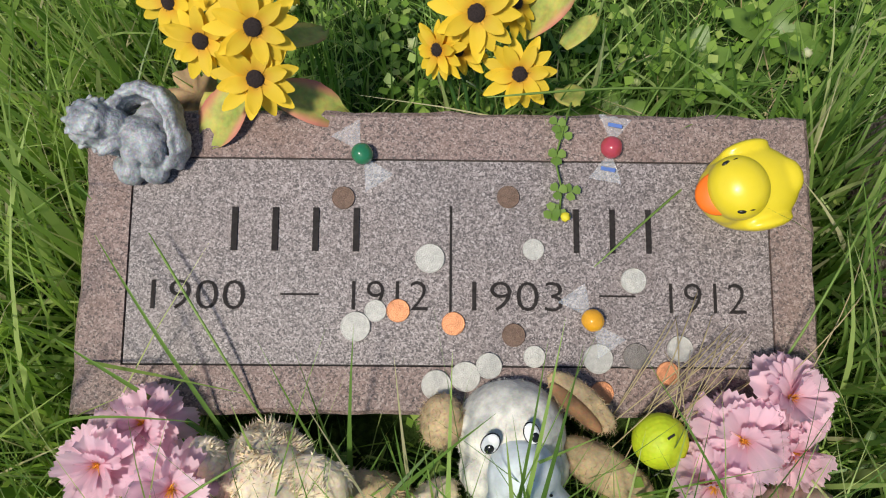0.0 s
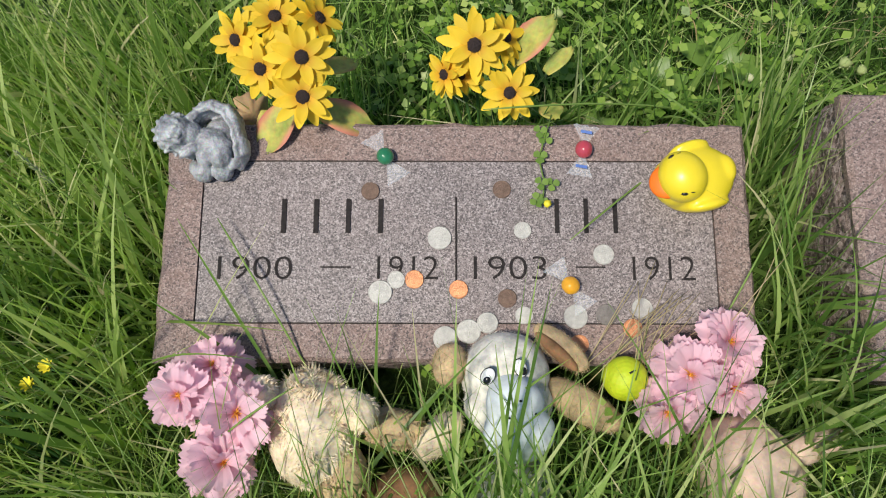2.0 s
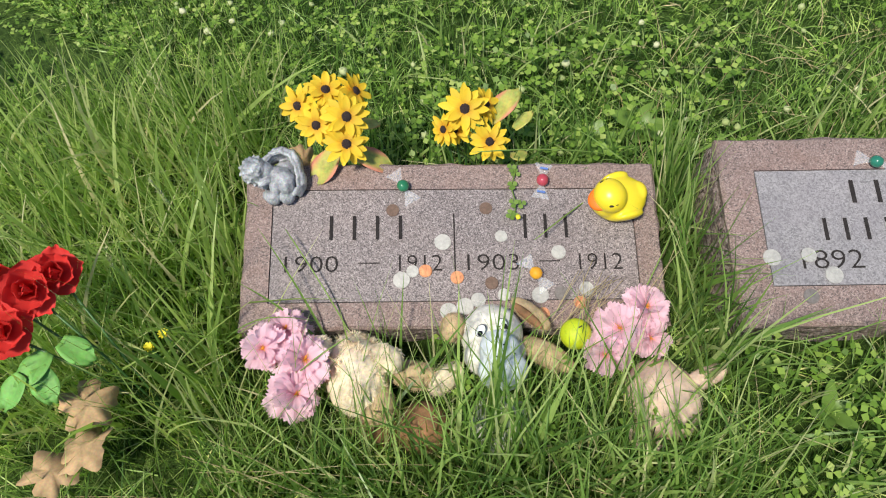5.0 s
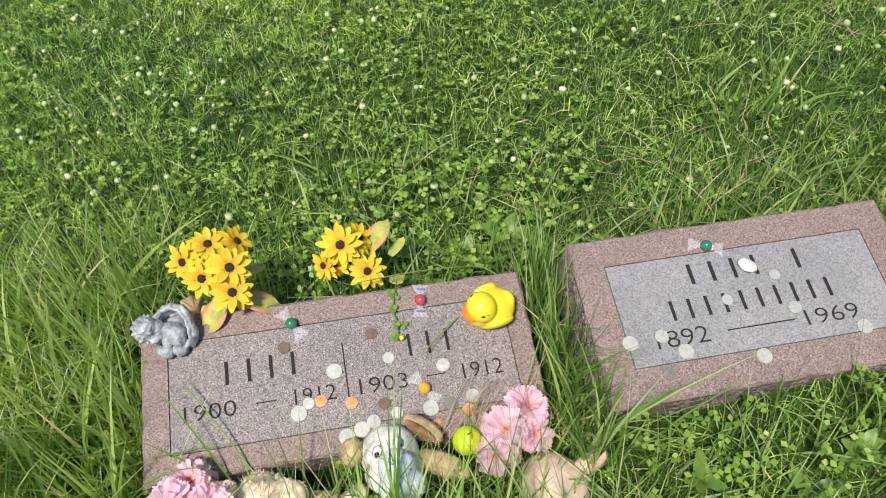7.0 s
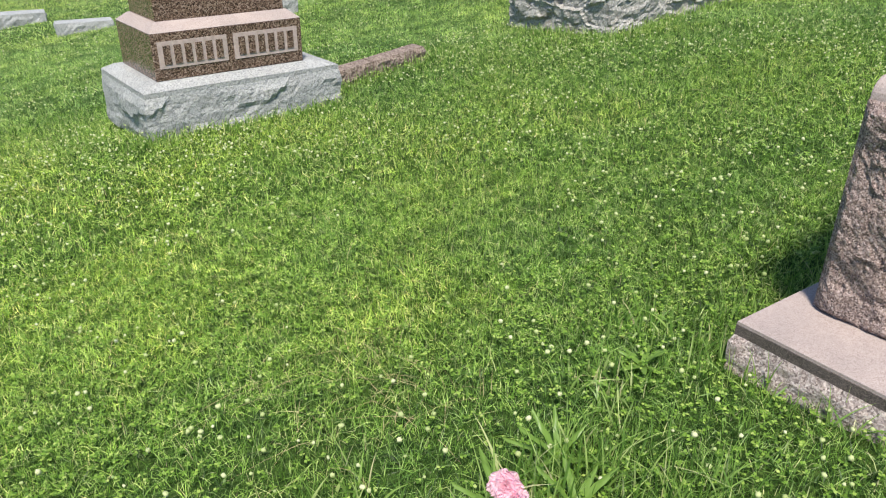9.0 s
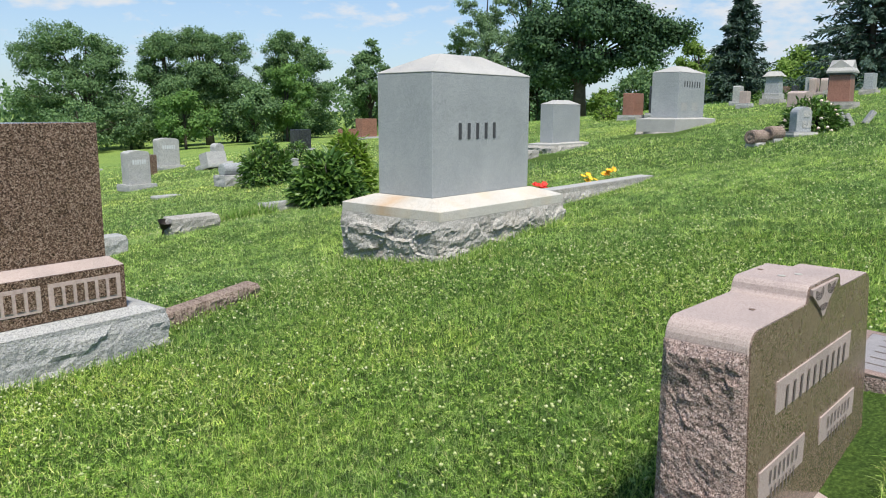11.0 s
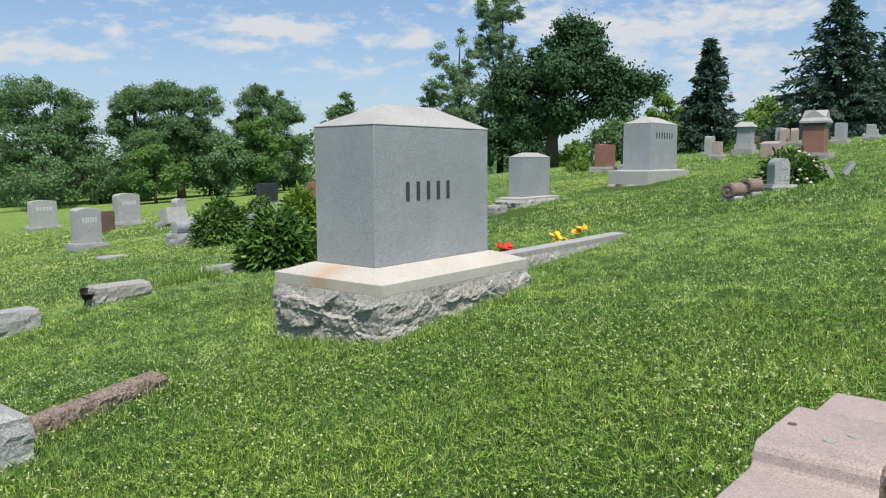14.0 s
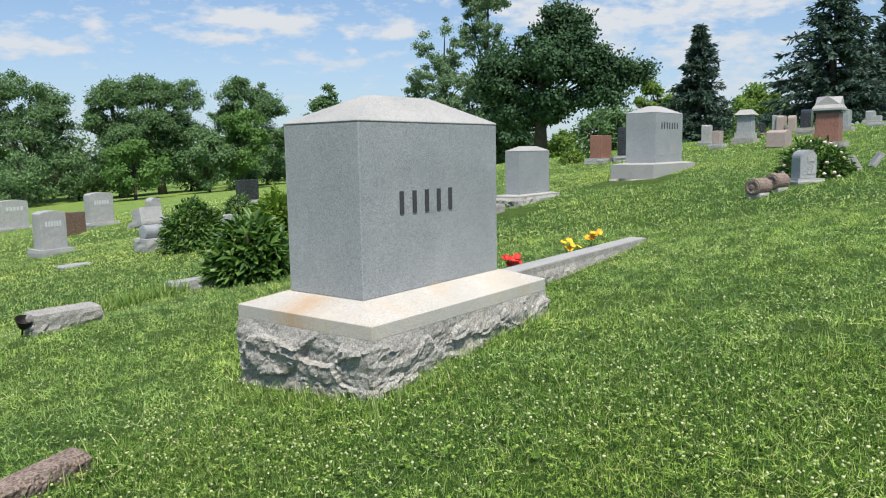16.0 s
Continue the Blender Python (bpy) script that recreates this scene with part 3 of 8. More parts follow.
class Blob:
    """One mesh out of soft round forms, with a coat of short strands where wanted."""

    def __init__(self):
        self.sets, self.mats = [], []

    def add(self, arrays, slot):
        self.sets.append(arrays)
        self.mats.append(np.full(len(arrays[2]), slot))

    def ellipsoid(self, c, r, turn=(0, 0, 0), slot=0, lump=0.0, fur=0, fur_len=0.008, fur_slot=None, nu=20, nv=14):
        m = np.array(Euler([radians(a) for a in turn]).to_matrix())
        u, v = np.meshgrid(np.arange(nu) / nu * 2 * np.pi, np.arange(1, nv) / nv * np.pi)
        p = np.stack([np.cos(u) * np.sin(v), np.sin(u) * np.sin(v), np.cos(v)], -1).reshape(-1, 3)
        p = np.concatenate([p, [[0, 0, 1], [0, 0, -1]]])
        if lump:
            p = p * (1 + lump * np.array([fbm(q, 1.6, 3) for q in p * 1.0 + np.array(c) * 40])[:, None])
        q = (p * r) @ m.T + c
        loops, starts = [], []
        for j in range(nv - 2):
            for i in range(nu):
                k = (i + 1) % nu
                starts.append(len(loops))
                loops += [j * nu + i, (j + 1) * nu + i, (j + 1) * nu + k, j * nu + k]
        top, low = len(p) - 2, len(p) - 1
        for i in range(nu):
            k = (i + 1) % nu
            starts.append(len(loops)); loops += [top, i, k]
            starts.append(len(loops)); loops += [low, (nv - 2) * nu + k, (nv - 2) * nu + i]
        self.add((q, np.array(loops), np.array(starts)), slot)
        if fur:
            n = unit(rng.normal(size=(fur, 3)))
            pos = (n * r * 0.99) @ m.T + c
            nor = unit((n / np.array(r)) @ m.T)
            way = unit(nor + rng.normal(size=(fur, 3)) * 0.55)
            bend = rng.normal(size=(fur, 3)) * 0.35 + np.array([0, -0.25, -0.25])
            self.add(strands(pos, way, bend, fur_len * rng.uniform(0.5, 1.3, fur), fur_len * 0.13, 2), slot if fur_slot is None else fur_slot)
        return self

    def mesh(self, name, smooth=True):
        v, l, s = merged(self.sets)
        me = from_arrays(name, v, l, s, np.concatenate(self.mats))
        if smooth:
            me.polygons.foreach_set("use_smooth", np.ones(len(me.polygons), bool))
        return me


def text_mesh(body, size, name="inscription", depth=0.0):
    cu = bpy.data.curves.new(name, 'FONT')
    cu.body, cu.size, cu.extrude, cu.offset = body, size, depth, -0.011
    cu.align_x, cu.align_y = 'CENTER', 'CENTER'
    cu.resolution_u = 3
    ob = bpy.data.objects.new(name, cu)
    scene.collection.objects.link(ob)
    dg = bpy.context.evaluated_depsgraph_get()
    me = bpy.data.meshes.new_from_object(ob.evaluated_get(dg))
    bpy.data.objects.remove(ob)
    return me


def lettering(body, x0, x1, y0, y1, z, mat, parent, name="inscription", m=None):
    """Writing that fills the given rectangle of its parent's xy plane."""
    me = text_mesh(body, 1.0)
    co = np.empty(len(me.vertices) * 3)
    me.vertices.foreach_get("co", co)
    co = co.reshape(-1, 3)
    lo, hi = co.min(0), co.max(0)
    co[:, 0] = x0 + (co[:, 0] - lo[0]) / (hi[0] - lo[0]) * (x1 - x0)
    co[:, 1] = y0 + (co[:, 1] - lo[1]) / (hi[1] - lo[1]) * (y1 - y0)
    co[:, 2] = z
    if m is not None:
        co = co @ np.array(m.to_3x3()).T + np.array(m.translation)
    me.vertices.foreach_set("co", co.ravel())
    me.update()
    return mesh_part(name, me, mat, parent)


def bars(x0, x1, y0, y1, z, count, mat, parent, label="cut writing as a plain bar", thick=0.0006, fill=0.34, m=None, gap_at=()):
    """A row of upright plain bars, each a part of its own, that stands for cut writing."""
    pitch = (x1 - x0) / count
    for i in range(count):
        if i in gap_at:
            continue
        c = x0 + (i + 0.5) * pitch
        w = pitch * fill
        bm = box(c - w / 2, c + w / 2, y0, y1, z - thick, z + thick)
        if m is not None:
            bmesh.ops.transform(bm, matrix=m, verts=bm.verts[:])
        part("writing_bar", bm, mat, parent, label)


UPRIGHT = Matrix(((1, 0, 0, 0), (0, 0, -1, 0), (0, 1, 0, 0), (0, 0, 0, 1)))   # xy plane stood up, facing -y

# ---- ground ----
def ground_sheet():
    near = np.arange(-6, 22.01, 0.25)
    steps = np.geomspace(0.3, 260, 60)
    xs = np.concatenate([-6 - np.cumsum(steps)[::-1], near, 22 + np.cumsum(steps)])
    ys = np.concatenate([-6 - np.cumsum(steps)[::-1], np.arange(-6, 22.01, 0.25), 22 + np.cumsum(steps)])
    gx, gy = np.meshgrid(xs, ys)
    v = np.stack([gx, gy, ground_z(gx, gy)], -1).reshape(-1, 3)
    nx, ny = len(xs), len(ys)
    i, j = np.meshgrid(np.arange(nx - 1), np.arange(ny - 1))
    a = (j * nx + i).ravel()
    loops = np.stack([a, a + 1, a + nx + 1, a + nx], 1).ravel()
    me = from_arrays("ground", v, loops, np.arange(0, len(loops), 4))
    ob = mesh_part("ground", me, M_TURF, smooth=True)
    tagged(ob, "mown grassy hillside with soil under green turf", "ground", kind="structure")


ground_sheet()

# ---- small grave markers in the near row ----
DOUBLE_M = pose(-0.0014, 0.0158, -0.0198, 11.81, 1.69, 0.06)
# moves near things with the refitted camera, so they still fit its view
VIEW_FIT_M = Matrix(((0.9988, -0.0353, 0.0337, 0.0079), (0.0331, 0.9974, 0.0640, 0.0166), (-0.0359, -0.0628, 0.9974, -0.0182), (0, 0, 0, 1)))


def frame_bm(x0, x1, y0, y1, px0, px1, py0, py1, z0, z1, rough=0.0):
    """A rectangular border with a rectangular opening; rough: uneven outer edge."""
    bm = bmesh.new()
    n = 30

    def ring(a0, a1, b0, b1, z, r):
        pts = []
        for k in range(n):
            pts.append((a0 + (a1 - a0) * k / n, b0))
        for k in range(n // 2):
            pts.append((a1, b0 + (b1 - b0) * k / (n // 2)))
        for k in range(n):
            pts.append((a1 - (a1 - a0) * k / n, b1))
        for k in range(n // 2):
            pts.append((a0, b1 - (b1 - b0) * k / (n // 2)))
        out = []
        for x, y in pts:
            dx = r * fbm((x + 5, y, z * 3), 38, 3)
            dy = r * fbm((x - 5, y, z * 3), 38, 3)
            out.append(bm.verts.new((x + dx, y + dy, z)))
        return out
    e = 0.004
    rings = [ring(px0, px1, py0, py1, z0, 0), ring(px0, px1, py0, py1, z1, 0),
             ring(x0 + e, x1 - e, y0 + e, y1 - e, z1, rough * 0.6), ring(x0, x1, y0, y1, z1 - e, rough), ring(x0, x1, y0, y1, z0, rough)]
    for a, b in zip(rings, rings[1:] + rings[:1]):
        m = len(a)
        for i in range(m):
            bm.faces.new((a[i], a[(i + 1) % m], b[(i + 1) % m], b[i]))
    return bm


def flat_marker(m, x0, x1, y0, y1, px0, px1, py0, py1, depth, panel_mat, label):
    """A low stone with a dressed panel that a cut line sets off from its border."""
    t = thing("grave_marker", label, "gravestone", m, "low gravestones in a row")
    g = 0.0016
    part("body", _shift(rock_bm(x1 - x0 - 0.006, y1 - y0 - 0.006, depth - 0.012, 0.0, 0.010, 0.022, 14, x0 * 3), (x0 + x1) / 2, (y0 + y1) / 2, -depth), M_PINK_ROUGH, t, "rough sawn granite sides")
    part("groove", box(px0 - 0.004, px1 + 0.004, py0 - 0.004, py1 + 0.004, -0.011, -0.003), M_GROOVE, t, "dark cut line round the panel")
    part("border", frame_bm(x0, x1, y0, y1, px0 - g, px1 + g, py0 - g, py1 + g, -0.014, 0.0, 0.003), M_PINK, t)
    part("panel", box(px0, px1, py0, py1, -0.009, -0.0004), panel_mat, t, "grey dressed granite panel")
    return t


def _shift(bm, x, y, z):
    bmesh.ops.translate(bm, verts=bm.verts[:], vec=(x, y, z))
    return bm


double = flat_marker(DOUBLE_M, -0.303, 0.302, -0.124, 0.127, -0.263, 0.263, -0.0842, 0.0842, 0.16, M_PANEL, "low pink granite double grave marker with grey panel in grass")
Z = 0.0004
bars(-0.195, -0.062, 0.0075, 0.0437, Z, 4, M_INK, double, fill=0.15)
bars(0.088, 0.178, 0.008, 0.0445, Z, 3, M_INK, double, fill=0.15)
for body, a, b, c, d in (("1900", -0.2435, -0.1675, -0.0408, -0.0168), ("1912", -0.081, -0.019, -0.0404, -0.0164), ("1903", 0.017, 0.0912, -0.0404, -0.0162), ("1912", 0.1785, 0.242, -0.041, -0.0162)):
    lettering(body, a, b, c, d, Z, M_INK, double, "year")
part("dash", box(-0.139, -0.108, -0.0287, -0.0272, -0.0002, Z), M_INK, double)
part("dash", box(0.121, 0.151, -0.0282, -0.0267, -0.0002, Z), M_INK, double)
part("divider", box(-0.0017, 0.0003, -0.043, 0.0461, -0.0002, Z), M_INK, double, "cut upright line between the two names")

PALE_M = pose(0.6478, 0.0008, 0.0288, 9.59, -0.43, -0.77)
pale = flat_marker(PALE_M, -0.2694, 0.2746, -0.141, 0.1382, -0.2201, 0.2201, -0.0854, 0.0854, 0.17, M_PANEL_PALE, "low pink granite grave marker with pale grey lettered panel")
bars(-0.105, 0.112, 0.0345, 0.069, Z, 6, M_INK, pale, fill=0.16, gap_at=(4,))
bars(-0.150, 0.140, -0.021, 0.0115, Z, 10, M_INK, pale, fill=0.17)
lettering("1892", -0.176, -0.092, -0.0625, -0.0355, Z, M_INK, pale, "year")
lettering("1969", 0.0685, 0.156, -0.063, -0.0375, Z, M_INK, pale, "year")
part("dash", box(-0.061, 0.05, -0.0505, -0.0485, -0.0002, Z), M_INK, pale)

INFANT_M = Matrix.Translation((1.158, 0.03, -0.003)) @ Euler((radians(3), radians(-2), radians(-1.5))).to_matrix().to_4x4()
infant = flat_marker(INFANT_M, -0.158, 0.158, -0.082, 0.078, -0.13, 0.13, -0.056, 0.05, 0.15, M_PANEL_PALE, "small low pink granite infant grave marker beside dry grass")
lettering("INFANT SON", -0.105, 0.115, 0.006, 0.036, Z, M_INK, infant, "inscription")
lettering("1912", -0.04, 0.055, -0.034, -0.006, Z, M_INK, infant, "year")


# ---- pink monument with a raised crest ----
CREST_M = Matrix.Translation((2.345, -0.067, 0.141)) @ Euler((0, radians(1.0), radians(-2.6))).to_matrix().to_4x4() @ Matrix.Translation((-2.356, 0.08, -0.137))


def crest_monument():
    t = thing("monument", "pink granite monument with rock-faced ends and polished brown front", "monument", CREST_M)
    bm = rock_bm(1.73, 0.442, 0.3, 0.0, 0.035, 0.024, 8, 1.3)
    part("base_band", box(2.085, 3.815, -0.206, 0.24, 0.095, 0.1285), M_PINK_SAWN, t, "darker sawn band below the top", bevel=0.002)
    part("base", _shift(bm, 2.95, 0.017, 0.0955 - 0.3), M_PINK_SKYLIT, t, "rock-faced pink granite base")
    part("base_top", box(2.087, 3.813, -0.204, 0.238, 0.128, 0.137), M_PINK_TOP, t, "pale dressed top of the base")
    # outline of the front, drawn through the thickness
    prof = []
    xl, xr, zs, zt, r = 2.356, 3.545, 0.812, 0.862, 0.055

    def arc(cx, cz, a0, a1, rad, n=6):
        return [(cx + rad * math.cos(radians(a0 + (a1 - a0) * k / n)), cz + rad * math.sin(radians(a0 + (a1 - a0) * k / n))) for k in range(n + 1)]
    prof += [(xl, 0.137)]
    prof += arc(xl + r, zs - r, 180, 90, r)
    prof += arc(2.8, zs + 0.02, 270, 360, 0.02, 4) + arc(2.82 + 0.03, zt - 0.03, 180, 90, 0.03, 4)
    prof += arc(3.155 - 0.03, zt - 0.03, 90, 0, 0.03, 4) + arc(3.175, zs + 0.02, 180, 270, 0.02, 4)
    prof += arc(xr - r, zs - r, 90, 0, r)
    prof += [(xr, 0.137)]
    bm = bmesh.new()

    def yf(z):
        return -0.094 + 0.036 * (z - 0.137) / 0.7

    def yb(z):
        return 0.168 + 0.004 * (z - 0.137) / 0.7
    front = [bm.verts.new((x, yf(z), z)) for x, z in prof]
    back = [bm.verts.new((x, yb(z), z)) for x, z in prof]
    n = len(prof)
    for i in range(n - 1):
        bm.faces.new((front[i], back[i], back[i + 1], front[i + 1]))
    bm.faces.new(front)
    bm.faces.new(back[::-1])
    bm.faces.new((front[0], front[-1], back[-1], back[0]))
    part("die", bm, M_PINK_TOP, t, "pale weathered top with rounded shoulders", bevel=0.006)
    # polished face, a thin facing on the front
    bm = bmesh.new()
    inner = list(prof)
    f1 = [bm.verts.new((min(max(x, xl + 0.004), xr - 0.004), yf(z) - 0.0045, min(z, zt) - 0.004)) for x, z in inner]
    f0 = [bm.verts.new((v.co.x, v.co.y + 0.006, v.co.z)) for v in f1]
    bm.faces.new(f1)
    for i in range(n):
        bm.faces.new((f1[i], f0[i], f0[(i + 1) % n], f1[(i + 1) % n]))
    part("facing", bm, M_BROWN_GRAY, t, "polished brown front face")
    # rock-faced ends
    for sx, x in ((-1, xl), (1, xr)):
        bm = bmesh.new()
        ny, nz = 18, 44
        grid = []
        for j in range(nz + 1):
            z = 0.139 + (zs - 0.06 - 0.139) * j / nz
            row = []
            for i in range(ny + 1):
                y = yf(z) + (yb(z) - yf(z)) * i / ny
                inside = min(i, ny - i, 2) / 2 * min(1, j / 2 + 0.5, (nz - j) / 2)
                o = 0.004 + inside * max(0.0, 0.02 + 0.018 * fbm((x, y + 2, z), 6, 3) + 0.02 * crag((x, y, z), 12, 2.0))
                row.append(bm.verts.new((x + sx * o, y, z)))
            grid.append(row)
        for j in range(nz):
            for i in range(ny):
                bm.faces.new((grid[j][i], grid[j][i + 1], grid[j + 1][i + 1], grid[j + 1][i]))
        edge = grid[0] + [r_[-1] for r_ in grid[1:]] + grid[-1][-2::-1] + [r_[0] for r_ in grid[-2:0:-1]]
        inner_v = [bm.verts.new((x - sx * 0.02, v.co.y, v.co.z)) for v in edge]
        m_ = len(edge)
        for i in range(m_):
            bm.faces.new((edge[i], edge[(i + 1) % m_], inner_v[(i + 1) % m_], inner_v[i]))
        bm.faces.new(inner_v)
        part("rock_end", bm, M_PINK_ROUGH, t, "rock-faced pink granite end")
    # lettered bands
    for x0, x1, z0, z1, count in ((2.56, 3.305, 0.502, 0.63, 10), (2.443, 2.825, 0.278, 0.402, 7), (2.985, 3.385, 0.278, 0.402, 7)):
        y = yf((z0 + z1) / 2) - 0.007
        band = part("name_band", box(x0, x1, y + 0.001, y + 0.006, z0, z1), M_PINK_TOP, t, "pale frosted band")
        dz = (z1 - z0)
        if count == 10:
            bars(x0 + 0.05, x1 - 0.05, z0 + dz * 0.25, z1 - dz * 0.2, 0, count, M_INK_SOFT, band, fill=0.2, m=Matrix.Translation((0, y - 0.003, 0)) @ UPRIGHT)
        else:
            bars(x0 + 0.06, x1 - 0.06, z0 + dz * 0.55, z1 - dz * 0.12, 0, count, M_INK_SOFT, band, fill=0.18, m=Matrix.Translation((0, y - 0.003, 0)) @ UPRIGHT)
            bars(x0 + 0.08, x1 - 0.08, z0 + dz * 0.12, z0 + dz * 0.42, 0, count, M_INK_SOFT, band, fill=0.18, m=Matrix.Translation((0, y - 0.003, 0)) @ UPRIGHT)
    # carved crest: a shield with scrolls
    y = yf(0.8) - 0.008
    bm = bmesh.new()
    outline = [(2.83, zt - 0.012), (3.1, zt - 0.012), (3.06, 0.822), (3.01, 0.79), (2.975, 0.752), (2.955, 0.745), (2.925, 0.775), (2.87, 0.81), (2.835, 0.83)]
    a = [bm.verts.new((x, y - 0.004, z)) for x, z in outline]
    b = [bm.verts.new((x, y + 0.006, z)) for x, z in outline]
    bm.faces.new(a)
    for i in range(len(a)):
        bm.faces.new((a[i], b[i], b[(i + 1) % len(a)], a[(i + 1) % len(a)]))
    crest = part("crest", bm, M_PINK_TOP, t, "carved pale crest with scrolls")
    for cx, cz, a0, a1 in ((2.9, 0.832, 150, 400), (3.02, 0.835, 140, 390), (2.955, 0.79, 190, 350)):
        for rad in (0.008, 0.016, 0.024, 0.032):
            pts = [(cx + rad * 1.25 * math.cos(radians(a0 + (a1 - a0) * k / 9)), y - 0.004, min(zt - 0.014, cz + rad * 0.7 * math.sin(radians(a0 + (a1 - a0) * k / 9)))) for k in range(10)]
            v, l, st = tube_arrays(pts, [0.0014] * len(pts), 5)
            mesh_part("scroll", from_arrays("scroll", v, l, st), M_INK, crest, "dark carved curve")
    return t


crest_monument()


# ---- large grey monument on a rock-faced base ----
def hip_monument(m, w, d, h, roof, ridge, base_w, base_d, off_x, off_y, base_h, wash, band, label, count, mats, name_at=(0.42, 0.95, 0.6, 0.74)):
    """A die with a hipped cap on a dressed and rock-faced base; its near left corner stands at m."""
    t = thing("monument", label, "monument", m)
    die, cap, base_mat, rough = mats
    part("die", box(0, w, 0, d, 0, h), die, t, bevel=0.006)
    bm = bmesh.new()
    e = 0.004
    c = [bm.verts.new(p) for p in ((-e, -e, h), (w + e, -e, h), (w + e, d + e, h), (-e, d + e, h), (-e, -e, h + 0.012), (w + e, -e, h + 0.012), (w + e, d + e, h + 0.012), (-e, d + e, h + 0.012),
                                   (w / 2 - ridge / 2, d / 2 - 0.05, h + roof), (w / 2 + ridge / 2, d / 2 - 0.05, h + roof), (w / 2 + ridge / 2, d / 2 + 0.05, h + roof), (w / 2 - ridge / 2, d / 2 + 0.05, h + roof))]
    for f in ((3, 2, 1, 0), (0, 1, 5, 4), (1, 2, 6, 5), (2, 3, 7, 6), (3, 0, 4, 7), (4, 5, 9, 8), (5, 6, 10, 9), (6, 7, 11, 10), (7, 4, 8, 11), (8, 9, 10, 11)):
        bm.faces.new([c[i] for i in f])
    part("cap", bm, cap, t, "pale weathered hipped cap", bevel=0.01)
    x0, y0 = off_x, off_y
    x1, y1 = off_x + base_w, off_y + base_d
    bm = bmesh.new()
    lo = -wash - band
    ring0 = [(x0, y0, lo), (x1, y0, lo), (x1, y1, lo), (x0, y1, lo)]
    ring1 = [(x0, y0, -wash), (x1, y0, -wash), (x1, y1, -wash), (x0, y1, -wash)]
    ring2 = [(-0.03, -0.03, 0), (w + 0.03, -0.03, 0), (w + 0.03, d + 0.03, 0), (-0.03, d + 0.03, 0)]
    rs = [[bm.verts.new(p) for p in r] for r in (ring0, ring1, ring2)]
    for a, b in zip(rs, rs[1:]):
        for i in range(4):
            bm.faces.new((a[i], a[(i + 1) % 4], b[(i + 1) % 4], b[i]))
    bm.faces.new(rs[0][::-1])
    bm.faces.new(rs[2])
    part("base_top", bm, base_mat, t, "pale stained dressed top of the base", bevel=0.004)
    part("base", _shift(rock_bm(base_w, base_d, base_h, 0.0, 0.06, 0.019 if base_h > 0.5 else 0.05, 6.6, w, -0.015), (x0 + x1) / 2, (y0 + y1) / 2, lo - base_h + 0.001), rough, t, "rock-faced granite base")
    if count:
        a, b, zz0, zz1 = name_at
        bars(a, b, zz0, zz1, 0, count, M_INK_GRAY, t, thick=0.004, fill=0.3, m=Matrix.Translation((0, -0.002, 0)) @ UPRIGHT)
    return t


GREY_YAW = -1.16
GREY = (M_GRAY, M_GRAY_CAP, M_GRAY_CAP, M_GRAY_ROUGH)
hip_monument(pose(5.682, 3.865, 0.578, 0, 0, GREY_YAW), 1.543, 0.70, 1.142, 0.2, 0.62, 2.011, 1.266, -0.272, -0.327, 0.65, 0.074, 0.09,
             "large grey granite family monument with hipped cap on rock-faced base", 5, (M_GRAY, M_GRAY_CAP, M_BASE_TOP, M_GRAY_ROUGH), (0.33, 1.0, 0.53, 0.685))


# ---- brown polished monument ----
def brown_monument():
    t = thing("monument", "polished brown granite monument on a pale rock-faced base", "monument")
    part("base", _shift(rock_bm(1.37, 0.86, 0.36, 0.03, 0.027, 0.03, 5.2, 2.2, 0.01), 2.365, 4.45, 0.045 - 0.36), M_WHITE_ROUGH, t, "pale rock-faced granite base")
    bm = bmesh.new()
    rs = [[bm.verts.new(p) for p in r] for r in (((1.682, 4.022, 0.046), (3.048, 4.022, 0.046), (3.048, 4.878, 0.046), (1.682, 4.878, 0.046)), ((1.75, 4.1, 0.085), (2.9, 4.1, 0.085), (2.9, 4.8, 0.085), (1.75, 4.8, 0.085)))]
    for i in range(4):
        bm.faces.new((rs[0][i], rs[0][(i + 1) % 4], rs[1][(i + 1) % 4], rs[1][i]))
    bm.faces.new(rs[1])
    bm.faces.new(rs[0][::-1])
    part("base_top", bm, M_WHITE_ROUGH, t)
    plinth = part("plinth", box(1.80, 2.825, 4.11, 4.76, 0.086, 0.375), M_BROWN_POL, t, bevel=0.004)
    bm = bmesh.new()
    rs = [[bm.verts.new(p) for p in r] for r in (((1.8, 4.11, 0.377), (2.825, 4.11, 0.377), (2.825, 4.76, 0.377), (1.8, 4.76, 0.377)), ((1.86, 4.19, 0.43), (2.765, 4.19, 0.43), (2.765, 4.68, 0.43), (1.86, 4.68, 0.43)))]
    for i in range(4):
        bm.faces.new((rs[0][i], rs[0][(i + 1) % 4], rs[1][(i + 1) % 4], rs[1][i]))
    bm.faces.new(rs[1])
    bm.faces.new(rs[0][::-1])
    part("plinth_top", bm, M_PINK_TOP, t, "pale sloping top of the plinth")
    part("die", box(1.875, 2.75, 4.2, 4.67, 0.43, 1.3, -0.006), M_BROWN_POL, t, bevel=0.004)
    for a, b, n in ((1.835, 2.285, 6), (2.33, 2.79, 6)):
        band = part("name_band", box(a, b, 4.106, 4.112, 0.16, 0.325), M_LETTERING, t, "pale sunk band")
        bars(a + 0.02, b - 0.02, 0.185, 0.3, 0, n, M_BROWN_POL, band, thick=0.004, fill=0.66, m=Matrix.Translation((0, 4.105, 0)) @ UPRIGHT)
    return t


brown_monument()


